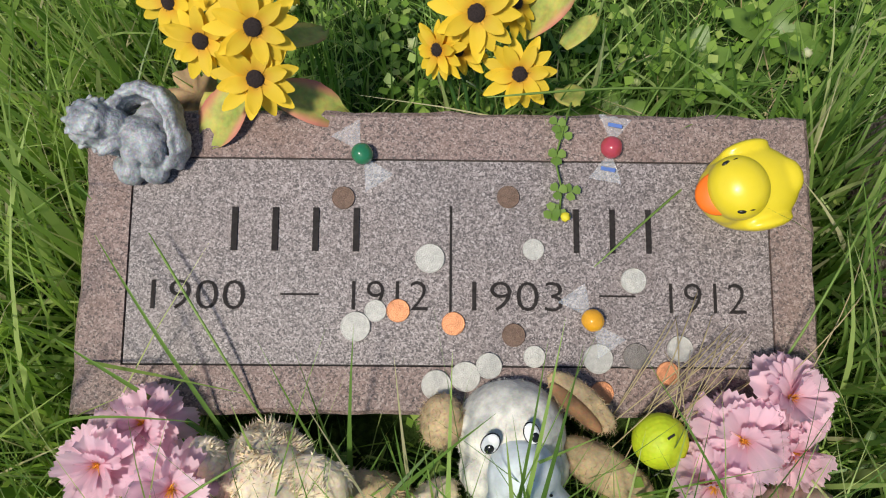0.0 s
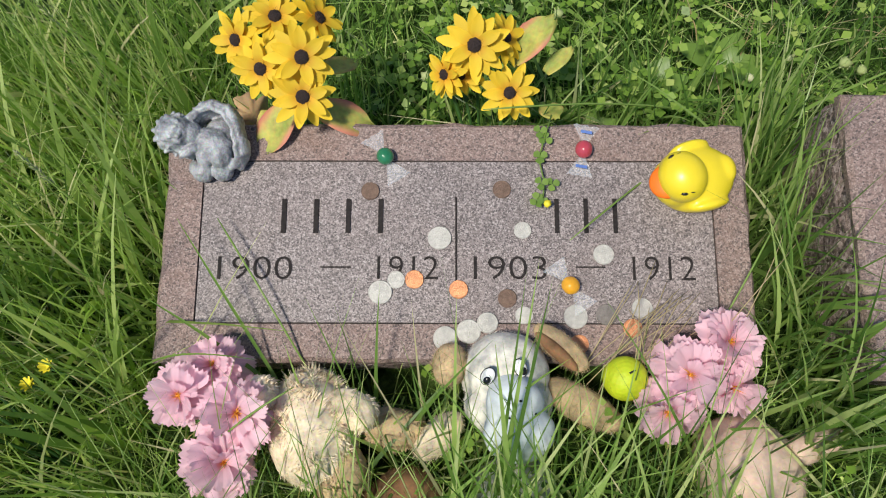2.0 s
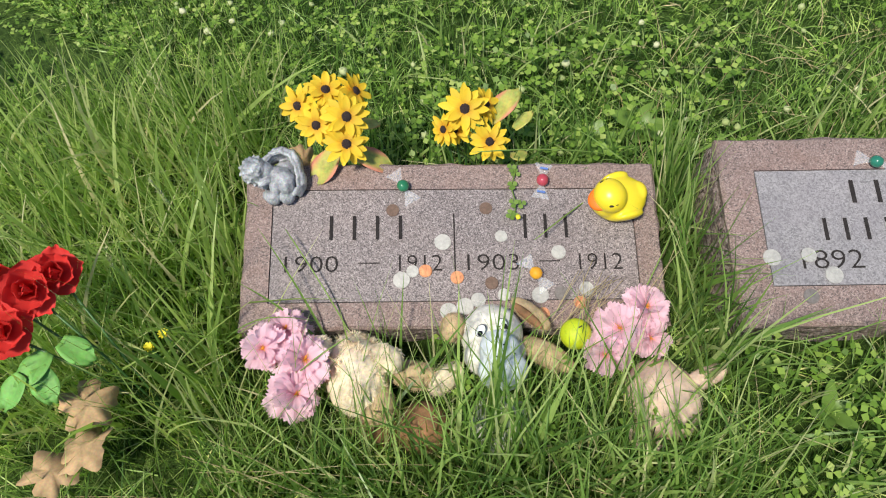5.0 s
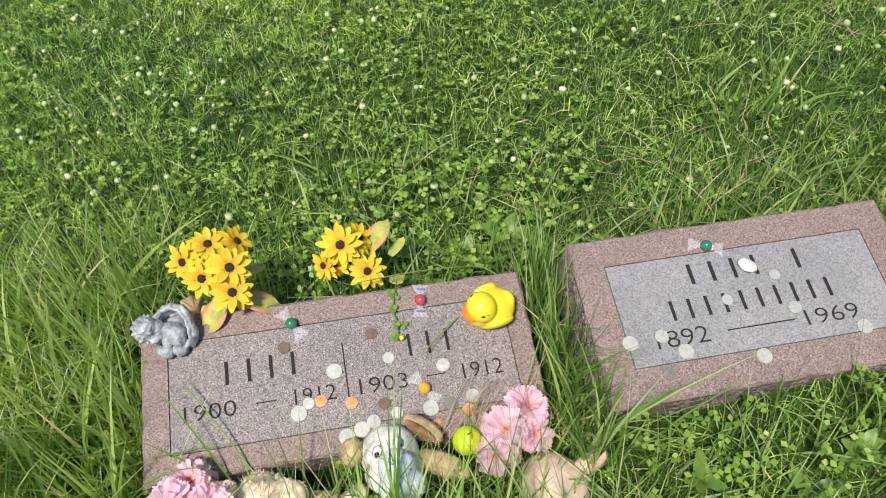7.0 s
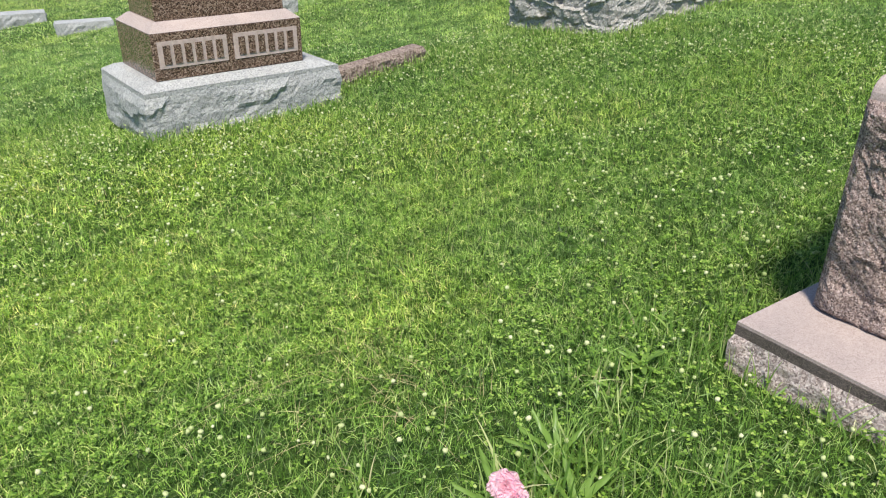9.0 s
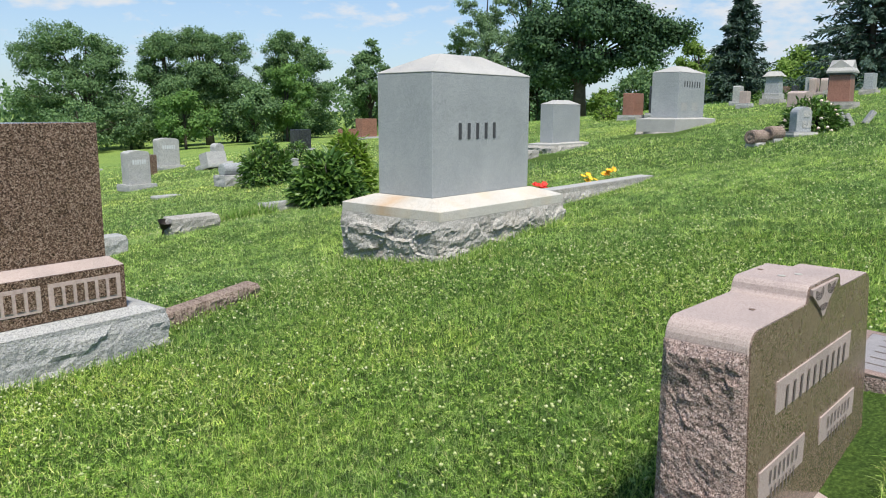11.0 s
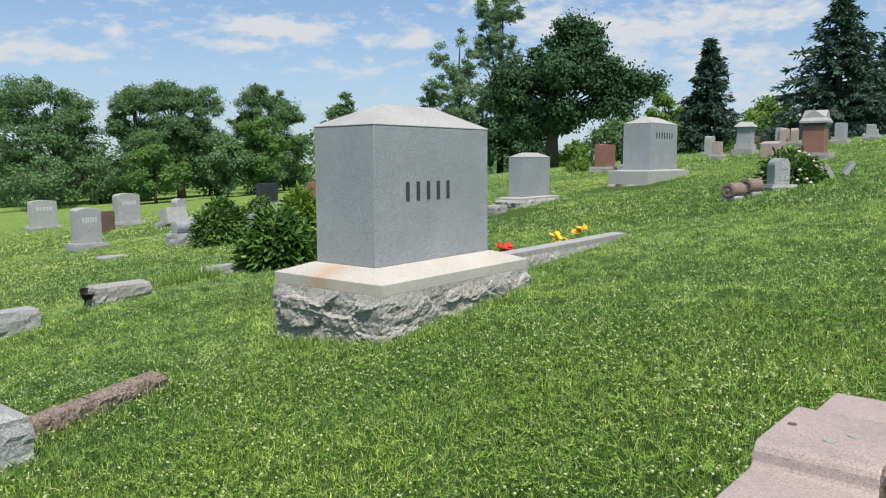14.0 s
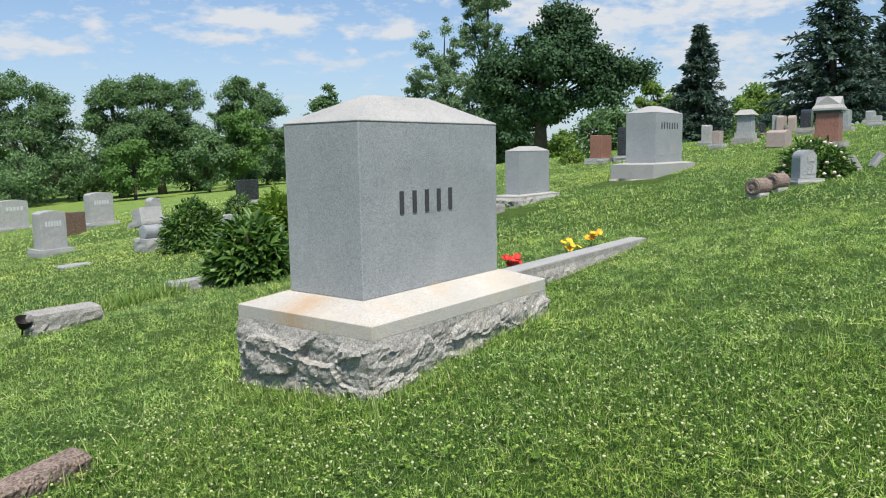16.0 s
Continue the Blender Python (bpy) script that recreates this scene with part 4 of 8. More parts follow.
def kerb(points, w, h, mat, label):
    t = None
    for (xa, ya), (xb, yb) in zip(points, points[1:]):
        ln = math.hypot(xb - xa, yb - ya)
        bm = rock_bm(ln - 0.01, w, h, 0.0, 0.035, 0.022, 9, xa)
        za, zb = gz(xa, ya), gz(xb, yb)
        m = Matrix.Translation(((xa + xb) / 2, (ya + yb) / 2, (za + zb) / 2 - h * 0.35)) @ Euler((0, -math.atan2(zb - za, ln), math.atan2(yb - ya, xb - xa))).to_matrix().to_4x4()
        me = bpy.data.meshes.new("kerb_stone")
        bmesh.ops.recalc_face_normals(bm, faces=bm.faces[:])
        bm.to_mesh(me)
        bm.free()
        ob = mesh_part("kerb_stone", me, mat)
        ob.matrix_basis = m
        tagged(ob, label, "kerb", "plot kerb stones")


kerb([(3.07, 4.44), (3.6, 4.46), (4.13, 4.5)], 0.14, 0.2, M_LOG, "low brown granite kerb stone sunk in the grass")
long_kerb = thing("kerb_stone", "long low grey granite kerb with a dressed top in the grass", "kerb", pose(9.18, 4.15, 0.0, 0, 0, 0), "plot kerb stones")
part("kerb_body", _shift(rock_bm(3.44, 0.22, 0.4, 0.05, 0.04, 0.03, 6, 4.0), 0, 0, 0.045), M_GRAY_ROUGH, long_kerb)
part("kerb_top", box(-1.7, 1.7, -0.1, 0.1, 0.446, 0.452), M_GRAY_CAP, long_kerb, "pale dressed top")

# ---- other gravestones on the hillside ----
def headstone(x, y, w, h, d=0.25, mat=M_GRAY, base_mat=M_GRAY_ROUGH, shape="flat", base_h=0.16, yaw=0.0, label="grey granite headstone on a rough base", writing=0, base_w=1.3, lean=0.0, ink=None):
    t = thing("headstone", label, "gravestone", pose(x, y, gz(x, y) - 0.03, lean, 0, yaw), "gravestones on the hillside")
    if base_h:
        part("base", rock_bm(w * base_w, d * 1.7, base_h + 0.03, 0.02, 0.02, 0.07, 6, x), base_mat, t, "rock-faced base")
    z0 = base_h + 0.03
    bm = bmesh.new()
    n = 12
    prof = [(-w / 2, z0), (-w / 2, h * (0.86 if shape != "flat" else 0.985))]
    if shape == "serp":
        prof += [(-w / 2 * math.cos(math.pi * k / n) * 0.98, h * (0.93 + 0.07 * math.sin(math.pi * k / n))) for k in range(n + 1)]
    elif shape == "round":
        prof += [(-w / 2 * math.cos(math.pi * k / n), h - w / 2 * 0.8 + w / 2 * 0.8 * math.sin(math.pi * k / n)) for k in range(n + 1)]
        prof[1] = (-w / 2, h - w / 2 * 0.82)
    elif shape == "gable":
        prof += [(-w * 0.42, h * 0.93), (0, h), (w * 0.42, h * 0.93)]
    else:
        prof += [(-w / 2 + 0.03, h), (w / 2 - 0.03, h)]
    prof += [(w / 2, prof[1][1]), (w / 2, z0)]
    a = [bm.verts.new((p, -d / 2, q)) for p, q in prof]
    b = [bm.verts.new((p, d / 2, q)) for p, q in prof]
    bm.faces.new(a)
    bm.faces.new(b[::-1])
    for i in range(len(a)):
        bm.faces.new((a[i], b[i], b[(i + 1) % len(a)], a[(i + 1) % len(a)]))
    part("die", bm, mat, t, bevel=0.008)
    if writing:
        bars(-w * 0.32, w * 0.32, h * 0.66, h * 0.78, 0, writing, ink or M_INK_WHITE, t, thick=0.003, fill=0.7, m=Matrix.Translation((0, -d / 2 - 0.002, 0)) @ UPRIGHT)
    return t


WHITE = (M_WHITE_ROUGH, M_WHITE_ROUGH)
headstone(18.9, 39.2, 1.3, 1.5, 0.4, *WHITE, shape="serp", writing=5, label="pale granite headstone with a curved top")
headstone(11.15, 19.4, 0.64, 1.12, 0.4, *WHITE, shape="serp", writing=6, label="pale grey granite headstone with a curved top")
headstone(15.1, 26.0, 0.72, 0.8, 0.3, M_BROWN_POL, M_BROWN_POL, base_h=0.0, label="plain dark brown granite upright headstone")
headstone(17.25, 28.2, 0.95, 1.32, 0.4, *WHITE, shape="serp", writing=6, label="tall pale granite headstone with a curved top")
headstone(16.2, 23.2, 0.8, 0.6, 0.5, *WHITE, shape="flat", label="low pale slant headstone", lean=-14)
headstone(17.2, 24.5, 0.4, 0.9, 0.35, *WHITE, shape="round", label="short pale stone pillar with a rounded top")
headstone(14.8, 17.2, 0.42, 0.3, 0.3, *WHITE, base_h=0.0, label="small low white stone beside a shrub")
headstone(21.8, 25.1, 0.95, 1.0, 0.25, M_DARK_STONE, M_WHITE_ROUGH, label="polished black granite headstone")
headstone(27.2, 27.9, 1.0, 0.75, 0.4, M_RED_STONE, M_RED_STONE, base_h=0.0, label="low pink granite headstone block")
headstone(31.0, 30.4, 1.2, 1.2, 0.5, M_RED_STONE, M_WHITE_ROUGH, label="red granite headstone block")
headstone(25.8, 11.6, 0.82, 0.95, 0.4, M_RED_STONE, M_WHITE_ROUGH, label="red granite headstone on a pale base")
headstone(25.7, 10.7, 0.5, 1.1, 0.3, M_DARK_STONE, M_WHITE_ROUGH, label="polished black granite upright headstone")
headstone(32.8, 10.3, 0.45, 0.82, 0.3, *WHITE, shape="serp", label="pale grey headstone far up the slope")
headstone(27.6, 8.3, 0.42, 0.6, 0.25, M_PINK_TOP, M_WHITE_ROUGH, label="small pinkish grey headstone")
headstone(39.3, 9.0, 0.66, 0.85, 0.3, M_PINK_TOP, M_PINK_TOP, shape="serp", label="pink granite headstone with a curved top")
headstone(39.1, 8.5, 0.36, 0.8, 0.3, M_PINK_TOP, M_PINK_TOP, shape="round", label="narrow pink granite headstone with a rounded top")
headstone(39.6, 9.9, 0.42, 0.62, 0.25, M_DARK_STONE, M_PINK_TOP, label="polished black headstone on the crest")
headstone(40.2, 10.5, 0.42, 0.62, 0.25, M_BROWN_POL, M_PINK_TOP, label="dark brown headstone on the crest")
headstone(33.2, 4.45, 0.42, 0.4, 0.3, *WHITE, label="low pale headstone on the crest")
headstone(24.5, 5.7, 0.75, 0.5, 0.5, M_PINK_TOP, M_PINK_TOP, base_h=0.0, shape="gable", label="low pale pink rock-like stone")
headstone(32.0, 6.5, 0.42, 0.93, 0.35, M_DARK_STONE, M_GRAY_ROUGH, shape="gable", base_h=0.25, base_w=1.5, label="dark weathered headstone with a gabled top")
headstone(30.9, 5.1, 0.65, 0.75, 0.3, M_GRAY, M_GRAY_ROUGH, label="grey granite headstone up the slope")
headstone(40.5, 5.6, 0.8, 0.6, 0.3, M_GRAY, M_GRAY_ROUGH, shape="serp", label="low grey headstone on the crest")
headstone(39.4, 9.2, 0.7, 0.9, 0.3, M_GRAY, M_GRAY_ROUGH, label="grey headstone on the crest")
headstone(41.0, 7.0, 0.7, 0.8, 0.3, M_DARK_STONE, M_GRAY_ROUGH, label="dark headstone on the crest")
small_stone = headstone(14.85, 3.12, 0.3, 0.54, 0.2, M_GRAY, M_GRAY_CAP, shape="round", base_h=0.07, base_w=1.6, yaw=-38, label="small grey headstone with a rounded top before a flowering shrub")
for a, b, c, d in ((-0.02, 0.11, 0.36, 0.47), (-0.03, 0.05, 0.17, 0.3), (0.065, 0.135, 0.17, 0.3)):
    part("name_panel", box(a, b, -0.106, -0.101, c, d), M_WHITE_ROUGH, small_stone, "pale lettered panel")
headstone(15.8, 2.66, 0.2, 0.32, 0.14, *WHITE, base_h=0.0, shape="round", lean=-12, label="small white footstone beside a shrub")
headstone(16.1, 2.52, 0.18, 0.28, 0.08, *WHITE, base_h=0.0, lean=-30, yaw=20, label="tilted small white footstone")
headstone(16.4, 2.42, 0.2, 0.3, 0.08, *WHITE, base_h=0.0, lean=32, yaw=25, label="tilted small white footstone leaning on another")

# two grey monuments up the slope
hip_monument(pose(14.48, 7.975, 0.7), 1.15, 0.32, 0.81, 0.1, 0.5, 1.65, 0.56, -0.28, -0.12, 0.3, 0.02, 0.03, "grey granite monument with low hipped cap on rock-faced base", 0, GREY)
far_grey = hip_monument(pose(17.9, 6.66, 1.22, 0, 0, -2), 1.5, 0.68, 1.06, 0.17, 0.5, 2.35, 0.98, -0.42, -0.15, 0.15, 0.03, 0.3, "grey granite monument with hipped cap on a pale base", 7, (M_GRAY, M_GRAY_CAP, M_GRAY_CAP, M_GRAY_ROUGH), (0.25, 1.25, 0.72, 0.86))


for a, b in ((0.18, 0.52), (0.8, 1.12)):
    part("name_panel", box(a, b, -0.004, 0.0, 0.16, 0.36), M_WHITE_ROUGH, far_grey, "pale lettered panel")


def brick_tower():
    x, y = 21.2, 3.9
    t = thing("pedestal_monument", "red granite pedestal monument with a pale gabled cap", "monument", pose(x, y, gz(x, y) - 0.03))
    part("base", rock_bm(0.74, 0.74, 0.22, 0.03, 0.02, 0.08, 5, 3), M_GRAY_ROUGH, t, "grey stone base")
    part("shaft", box(-0.25, 0.25, -0.25, 0.25, 0.22, 0.86, 0.015), M_RED_STONE, t, "polished red granite shaft", bevel=0.01)
    part("frieze", box(-0.28, 0.28, -0.28, 0.28, 0.86, 0.9), M_DARK_STONE, t, "dark moulding under the cornice")
    part("cornice", box(-0.31, 0.31, -0.31, 0.31, 0.9, 0.96), M_GRAY_CAP, t, "pale cornice", bevel=0.01)
    bm = bmesh.new()
    v = [bm.verts.new(p) for p in ((-0.302, -0.302, 0.96), (0.302, -0.302, 0.96), (0.302, 0.302, 0.96), (-0.302, 0.302, 0.96), (-0.259, -0.259, 1.028), (0.259, -0.259, 1.028), (0.259, 0.259, 1.028), (-0.259, 0.259, 1.028), (0.0, -0.259, 1.215), (0.0, 0.259, 1.215), (-0.259, 0.0, 1.215), (0.259, 0.0, 1.215), (0.0, 0.0, 1.215))]
    for f in ((3, 2, 1, 0), (0, 1, 5, 4), (1, 2, 6, 5), (2, 3, 7, 6), (3, 0, 4, 7), (4, 5, 8), (5, 6, 11), (6, 7, 9), (7, 4, 10), (4, 8, 12, 10), (8, 5, 11, 12), (11, 6, 9, 12), (9, 7, 10, 12)):
        bm.faces.new([v[i] for i in f])
    part("cap", bm, M_GRAY_CAP, t, "pale gabled cap")


brick_tower()


def column_monument():
    x, y = 29.4, 7.9
    t = thing("pedestal_monument", "grey stone pedestal monument with a small cap", "monument", pose(x, y, gz(x, y) - 0.03))
    part("base", rock_bm(0.84, 0.7, 0.2, 0.03, 0.02, 0.08, 5, 3), M_GRAY_ROUGH, t)
    part("plinth", box(-0.3, 0.3, -0.3, 0.3, 0.2, 0.4), M_WHITE_ROUGH, t, bevel=0.01)
    part("shaft", box(-0.25, 0.25, -0.25, 0.25, 0.4, 1.0, 0.02), M_GRAY, t, bevel=0.01)
    part("cap", box(-0.33, 0.33, -0.33, 0.33, 1.0, 1.18, 0.16), M_GRAY_CAP, t)


column_monument()


def lathe(profile, sides=20, axis='z'):
    """A turned form from (radius, height) pairs."""
    bm = bmesh.new()
    rings = []
    for r, z in profile:
        rings.append([bm.verts.new((r * math.cos(2 * math.pi * k / sides), r * math.sin(2 * math.pi * k / sides), z)) for k in range(sides)])
    for a, b in zip(rings, rings[1:]):
        for k in range(sides):
            bm.faces.new((a[k], a[(k + 1) % sides], b[(k + 1) % sides], b[k]))
    bm.faces.new(rings[0][::-1])
    bm.faces.new(rings[-1])
    return bm


def log_marker(x, y, yaw, label):
    t = thing("log_marker", label, "gravestone", pose(x, y, gz(x, y), 0, 0, yaw), "stone log markers")
    part("foot", _shift(rock_bm(0.26, 0.2, 0.09, 0.0, 0.02, 0.05, 8, x), 0, 0, -0.03), M_GRAY_CAP, t, "rough pale foot stone")
    bm = lathe([(0.085, -0.165), (0.118, -0.16), (0.126, -0.05), (0.12, 0.05), (0.125, 0.16), (0.085, 0.165)], 18)
    bmesh.ops.transform(bm, matrix=Matrix.Translation((0, 0, 0.145)) @ Euler((0, radians(90), 0)).to_matrix().to_4x4(), verts=bm.verts[:])
    part("log", bm, M_LOG, t, "carved brownish stone log")
    bm = lathe([(0.1, 0.165), (0.1, 0.174), (0.075, 0.176), (0.07, 0.168), (0.03, 0.168), (0.02, 0.178)], 18)
    bmesh.ops.transform(bm, matrix=Matrix.Translation((0, 0, 0.145)) @ Euler((0, radians(-90), 0)).to_matrix().to_4x4(), verts=bm.verts[:])
    part("end_rosette", bm, M_LOG, t, "carved end of the log")


log_marker(13.5, 3.44, -15, "carved brownish stone log marker lying on a foot")
log_marker(13.95, 3.3, -15, "carved brownish stone log marker lying behind another")


def scroll_marker():
    x, y = 11.3, 15.0
    t = thing("scroll_marker", "pale stone marker with a scroll on a rough base", "gravestone", pose(x, y, gz(x, y) - 0.02))
    part("base", rock_bm(0.84, 0.46, 0.27, 0.0, 0.03, 0.06, 6, 1), M_WHITE_ROUGH, t, "rock-faced pale base")
    bm = lathe([(0.1, -0.36), (0.15, -0.35), (0.155, 0.35), (0.1, 0.36)], 18)
    bmesh.ops.transform(bm, matrix=Matrix.Translation((0, 0, 0.4)) @ Euler((0, radians(90), 0)).to_matrix().to_4x4(), verts=bm.verts[:])
    part("scroll", bm, M_GRAY, t, "grey stone scroll", smooth=False)


scroll_marker()


def low_block(x, y, w, d, h, yaw, mat, label, lean=0):
    bm = rock_bm(w, d, h, 0.0, 0.03, 0.045, 7, x)
    me = bpy.data.meshes.new("grave_marker")
    bmesh.ops.recalc_face_normals(bm, faces=bm.faces[:])
    bm.to_mesh(me)
    bm.free()
    ob = mesh_part("grave_marker", me, mat)
    ob.matrix_basis = pose(x, y, gz(x, y) - 0.05, lean, 0, yaw)
    return tagged(ob, label, "gravestone", "low stone blocks in the lawn")


low_block(5.92, 8.29, 0.66, 0.24, 0.25, -4, M_GRAY_ROUGH, "low grey rock-faced block marker in the lawn", 4)
low_block(4.69, 8.24, 0.44, 0.26, 0.29, -4, M_WHITE_ROUGH, "low pale stone block sunk in the lawn")
low_block(7.95, 9.04, 0.6, 0.22, 0.19, -4, M_WHITE_ROUGH, "low pale stone block beside a shrub")
low_block(3.19, 11.4, 0.76, 0.3, 0.2, -10, M_WHITE_ROUGH, "low flat pale stone block behind a monument")
low_block(2.75, 14.2, 1.0, 0.4, 0.27, -10, M_WHITE_ROUGH, "wide low pale stone block farther down the lawn")
low_block(9.7, 15.4, 0.6, 0.3, 0.1, 0, M_WHITE_ROUGH, "flat pale stone sunk in the lawn")
side_marker = flat_marker(Matrix.Translation((4.12, -0.13, gz(4.12, -0.13) + 0.07)) @ Euler((radians(3), radians(-4), radians(-2))).to_matrix().to_4x4(), -0.27, 0.27, -0.17, 0.17, -0.23, 0.23, -0.13, 0.13, 0.17, M_PANEL_PALE, "low pale granite grave marker beside the pink monument")
bars(-0.2, 0.2, -0.02, 0.07, 0.0004, 5, M_INK_SOFT, side_marker, fill=0.14)
low_block(13.45, 7.95, 0.42, 0.3, 0.22, 0, M_GRAY_ROUGH, "rough grey stone block beside a monument")
vase = thing("grave_vase", "dark metal flower vase lying by a block marker", "vase", pose(5.53, 8.3, gz(5.53, 8.3) + 0.15, 20, -12, 30))
M_VASE = plain("dark_metal", (0.03, 0.025, 0.022), 0.6, 0.6)
part("cup", lathe([(0.028, -0.06), (0.05, -0.03), (0.066, 0.01), (0.085, 0.05), (0.08, 0.052), (0.058, 0.012), (0.02, -0.03)], 18), M_VASE, vase)
part("foot", lathe([(0.014, -0.2), (0.02, -0.195), (0.014, -0.17), (0.009, -0.12), (0.01, -0.07), (0.028, -0.06)], 18), M_VASE, vase)


# ---- shrubs and trees ----
def shrub(x, y, w, h, mat, label, count=1600, leaf=0.14, blooms=None, light=None):
    t = thing("shrub", label, "shrub", pose(x, y, gz(x, y)))
    for k in range(16):
        a, r = rng.uniform(0, 6.28), rng.uniform(0.1, 0.42) * w
        twig = tube_arrays([(0.05 * math.cos(a), 0.05 * math.sin(a), 0), (r * 0.6 * math.cos(a), r * 0.6 * math.sin(a), h * 0.5), (r * math.cos(a), r * math.sin(a), h * 0.85)], [0.012, 0.009, 0.004], 5)
        mesh_part("stem", from_arrays("stem", *twig), M_BARK, t)
    p = unit(rng.normal(size=(count, 3)))
    p[:, 2] = np.abs(p[:, 2])
    lump = np.array([1 + 0.22 * noise.noise(Vector(q) * 2.3 + Vector((x, y, 0))) for q in p])
    rad = rng.uniform(0.55, 1.0, count) ** 0.5 * lump
    pos = p * rad[:, None] * np.array([w / 2, w / 2, h]) * 0.93 + np.array([0, 0, 0.03])
    way = unit(p * np.array([1, 1, 0.35]) + rng.normal(size=(count, 3)) * 0.5 + np.array([0, 0, -0.15]))
    nor = unit(p + np.array([0, 0, 0.8]) + rng.normal(size=(count, 3)) * 0.4)
    mesh_part("foliage", from_arrays("foliage", *leaves(pos, way, nor, leaf * rng.uniform(0.6, 1.3, count), leaf * 0.34)), mat, t, "glossy pointed leaves")
    if blooms:
        for k in range(blooms[1]):
            q = unit(rng.normal(size=3)); q[2] = abs(q[2])
            b = Blob().ellipsoid(q * np.array([w / 2, w / 2, h]) * 0.98, (0.032, 0.032, 0.026), slot=0, lump=0.3, nu=8, nv=6)
            mesh_part("bloom", b.mesh("bloom"), blooms[0], t, "pale pink bloom")
    return t


M_BLOOM = plain("pale_bloom", (0.75, 0.6, 0.55), 0.7, vary=0.2, size=30)
shrub(8.62, 8.6, 1.15, 0.78, M_PEONY, "dark green leafy shrub beside the grey monument", 1900, 0.19)
shrub(9.4, 8.95, 0.9, 1.05, M_PEONY_LIGHT, "light green leafy shrub behind a darker one", 1200, 0.17)
shrub(11.1, 13.45, 1.25, 0.98, M_PEONY, "rounded dark green shrub in the lawn", 2200, 0.15)
shrub(17.4, 20.0, 1.0, 0.65, M_PEONY, "small round dark green shrub", 700, 0.13)
shrub(15.55, 3.1, 1.08, 0.6, M_PEONY, "dark green peony shrub with pale blooms", 1700, 0.12, (M_BLOOM, 44))
shrub(28.2, 13.7, 1.2, 0.65, M_PEONY, "low dark green shrub up the slope", 600, 0.14)
shrub(27.4, 13.5, 0.9, 0.5, M_PEONY_LIGHT, "low green shrub up the slope", 400, 0.14)
shrub(33.0, 9.0, 1.6, 0.5, M_PEONY, "dark low shrub between headstones", 500, 0.16)


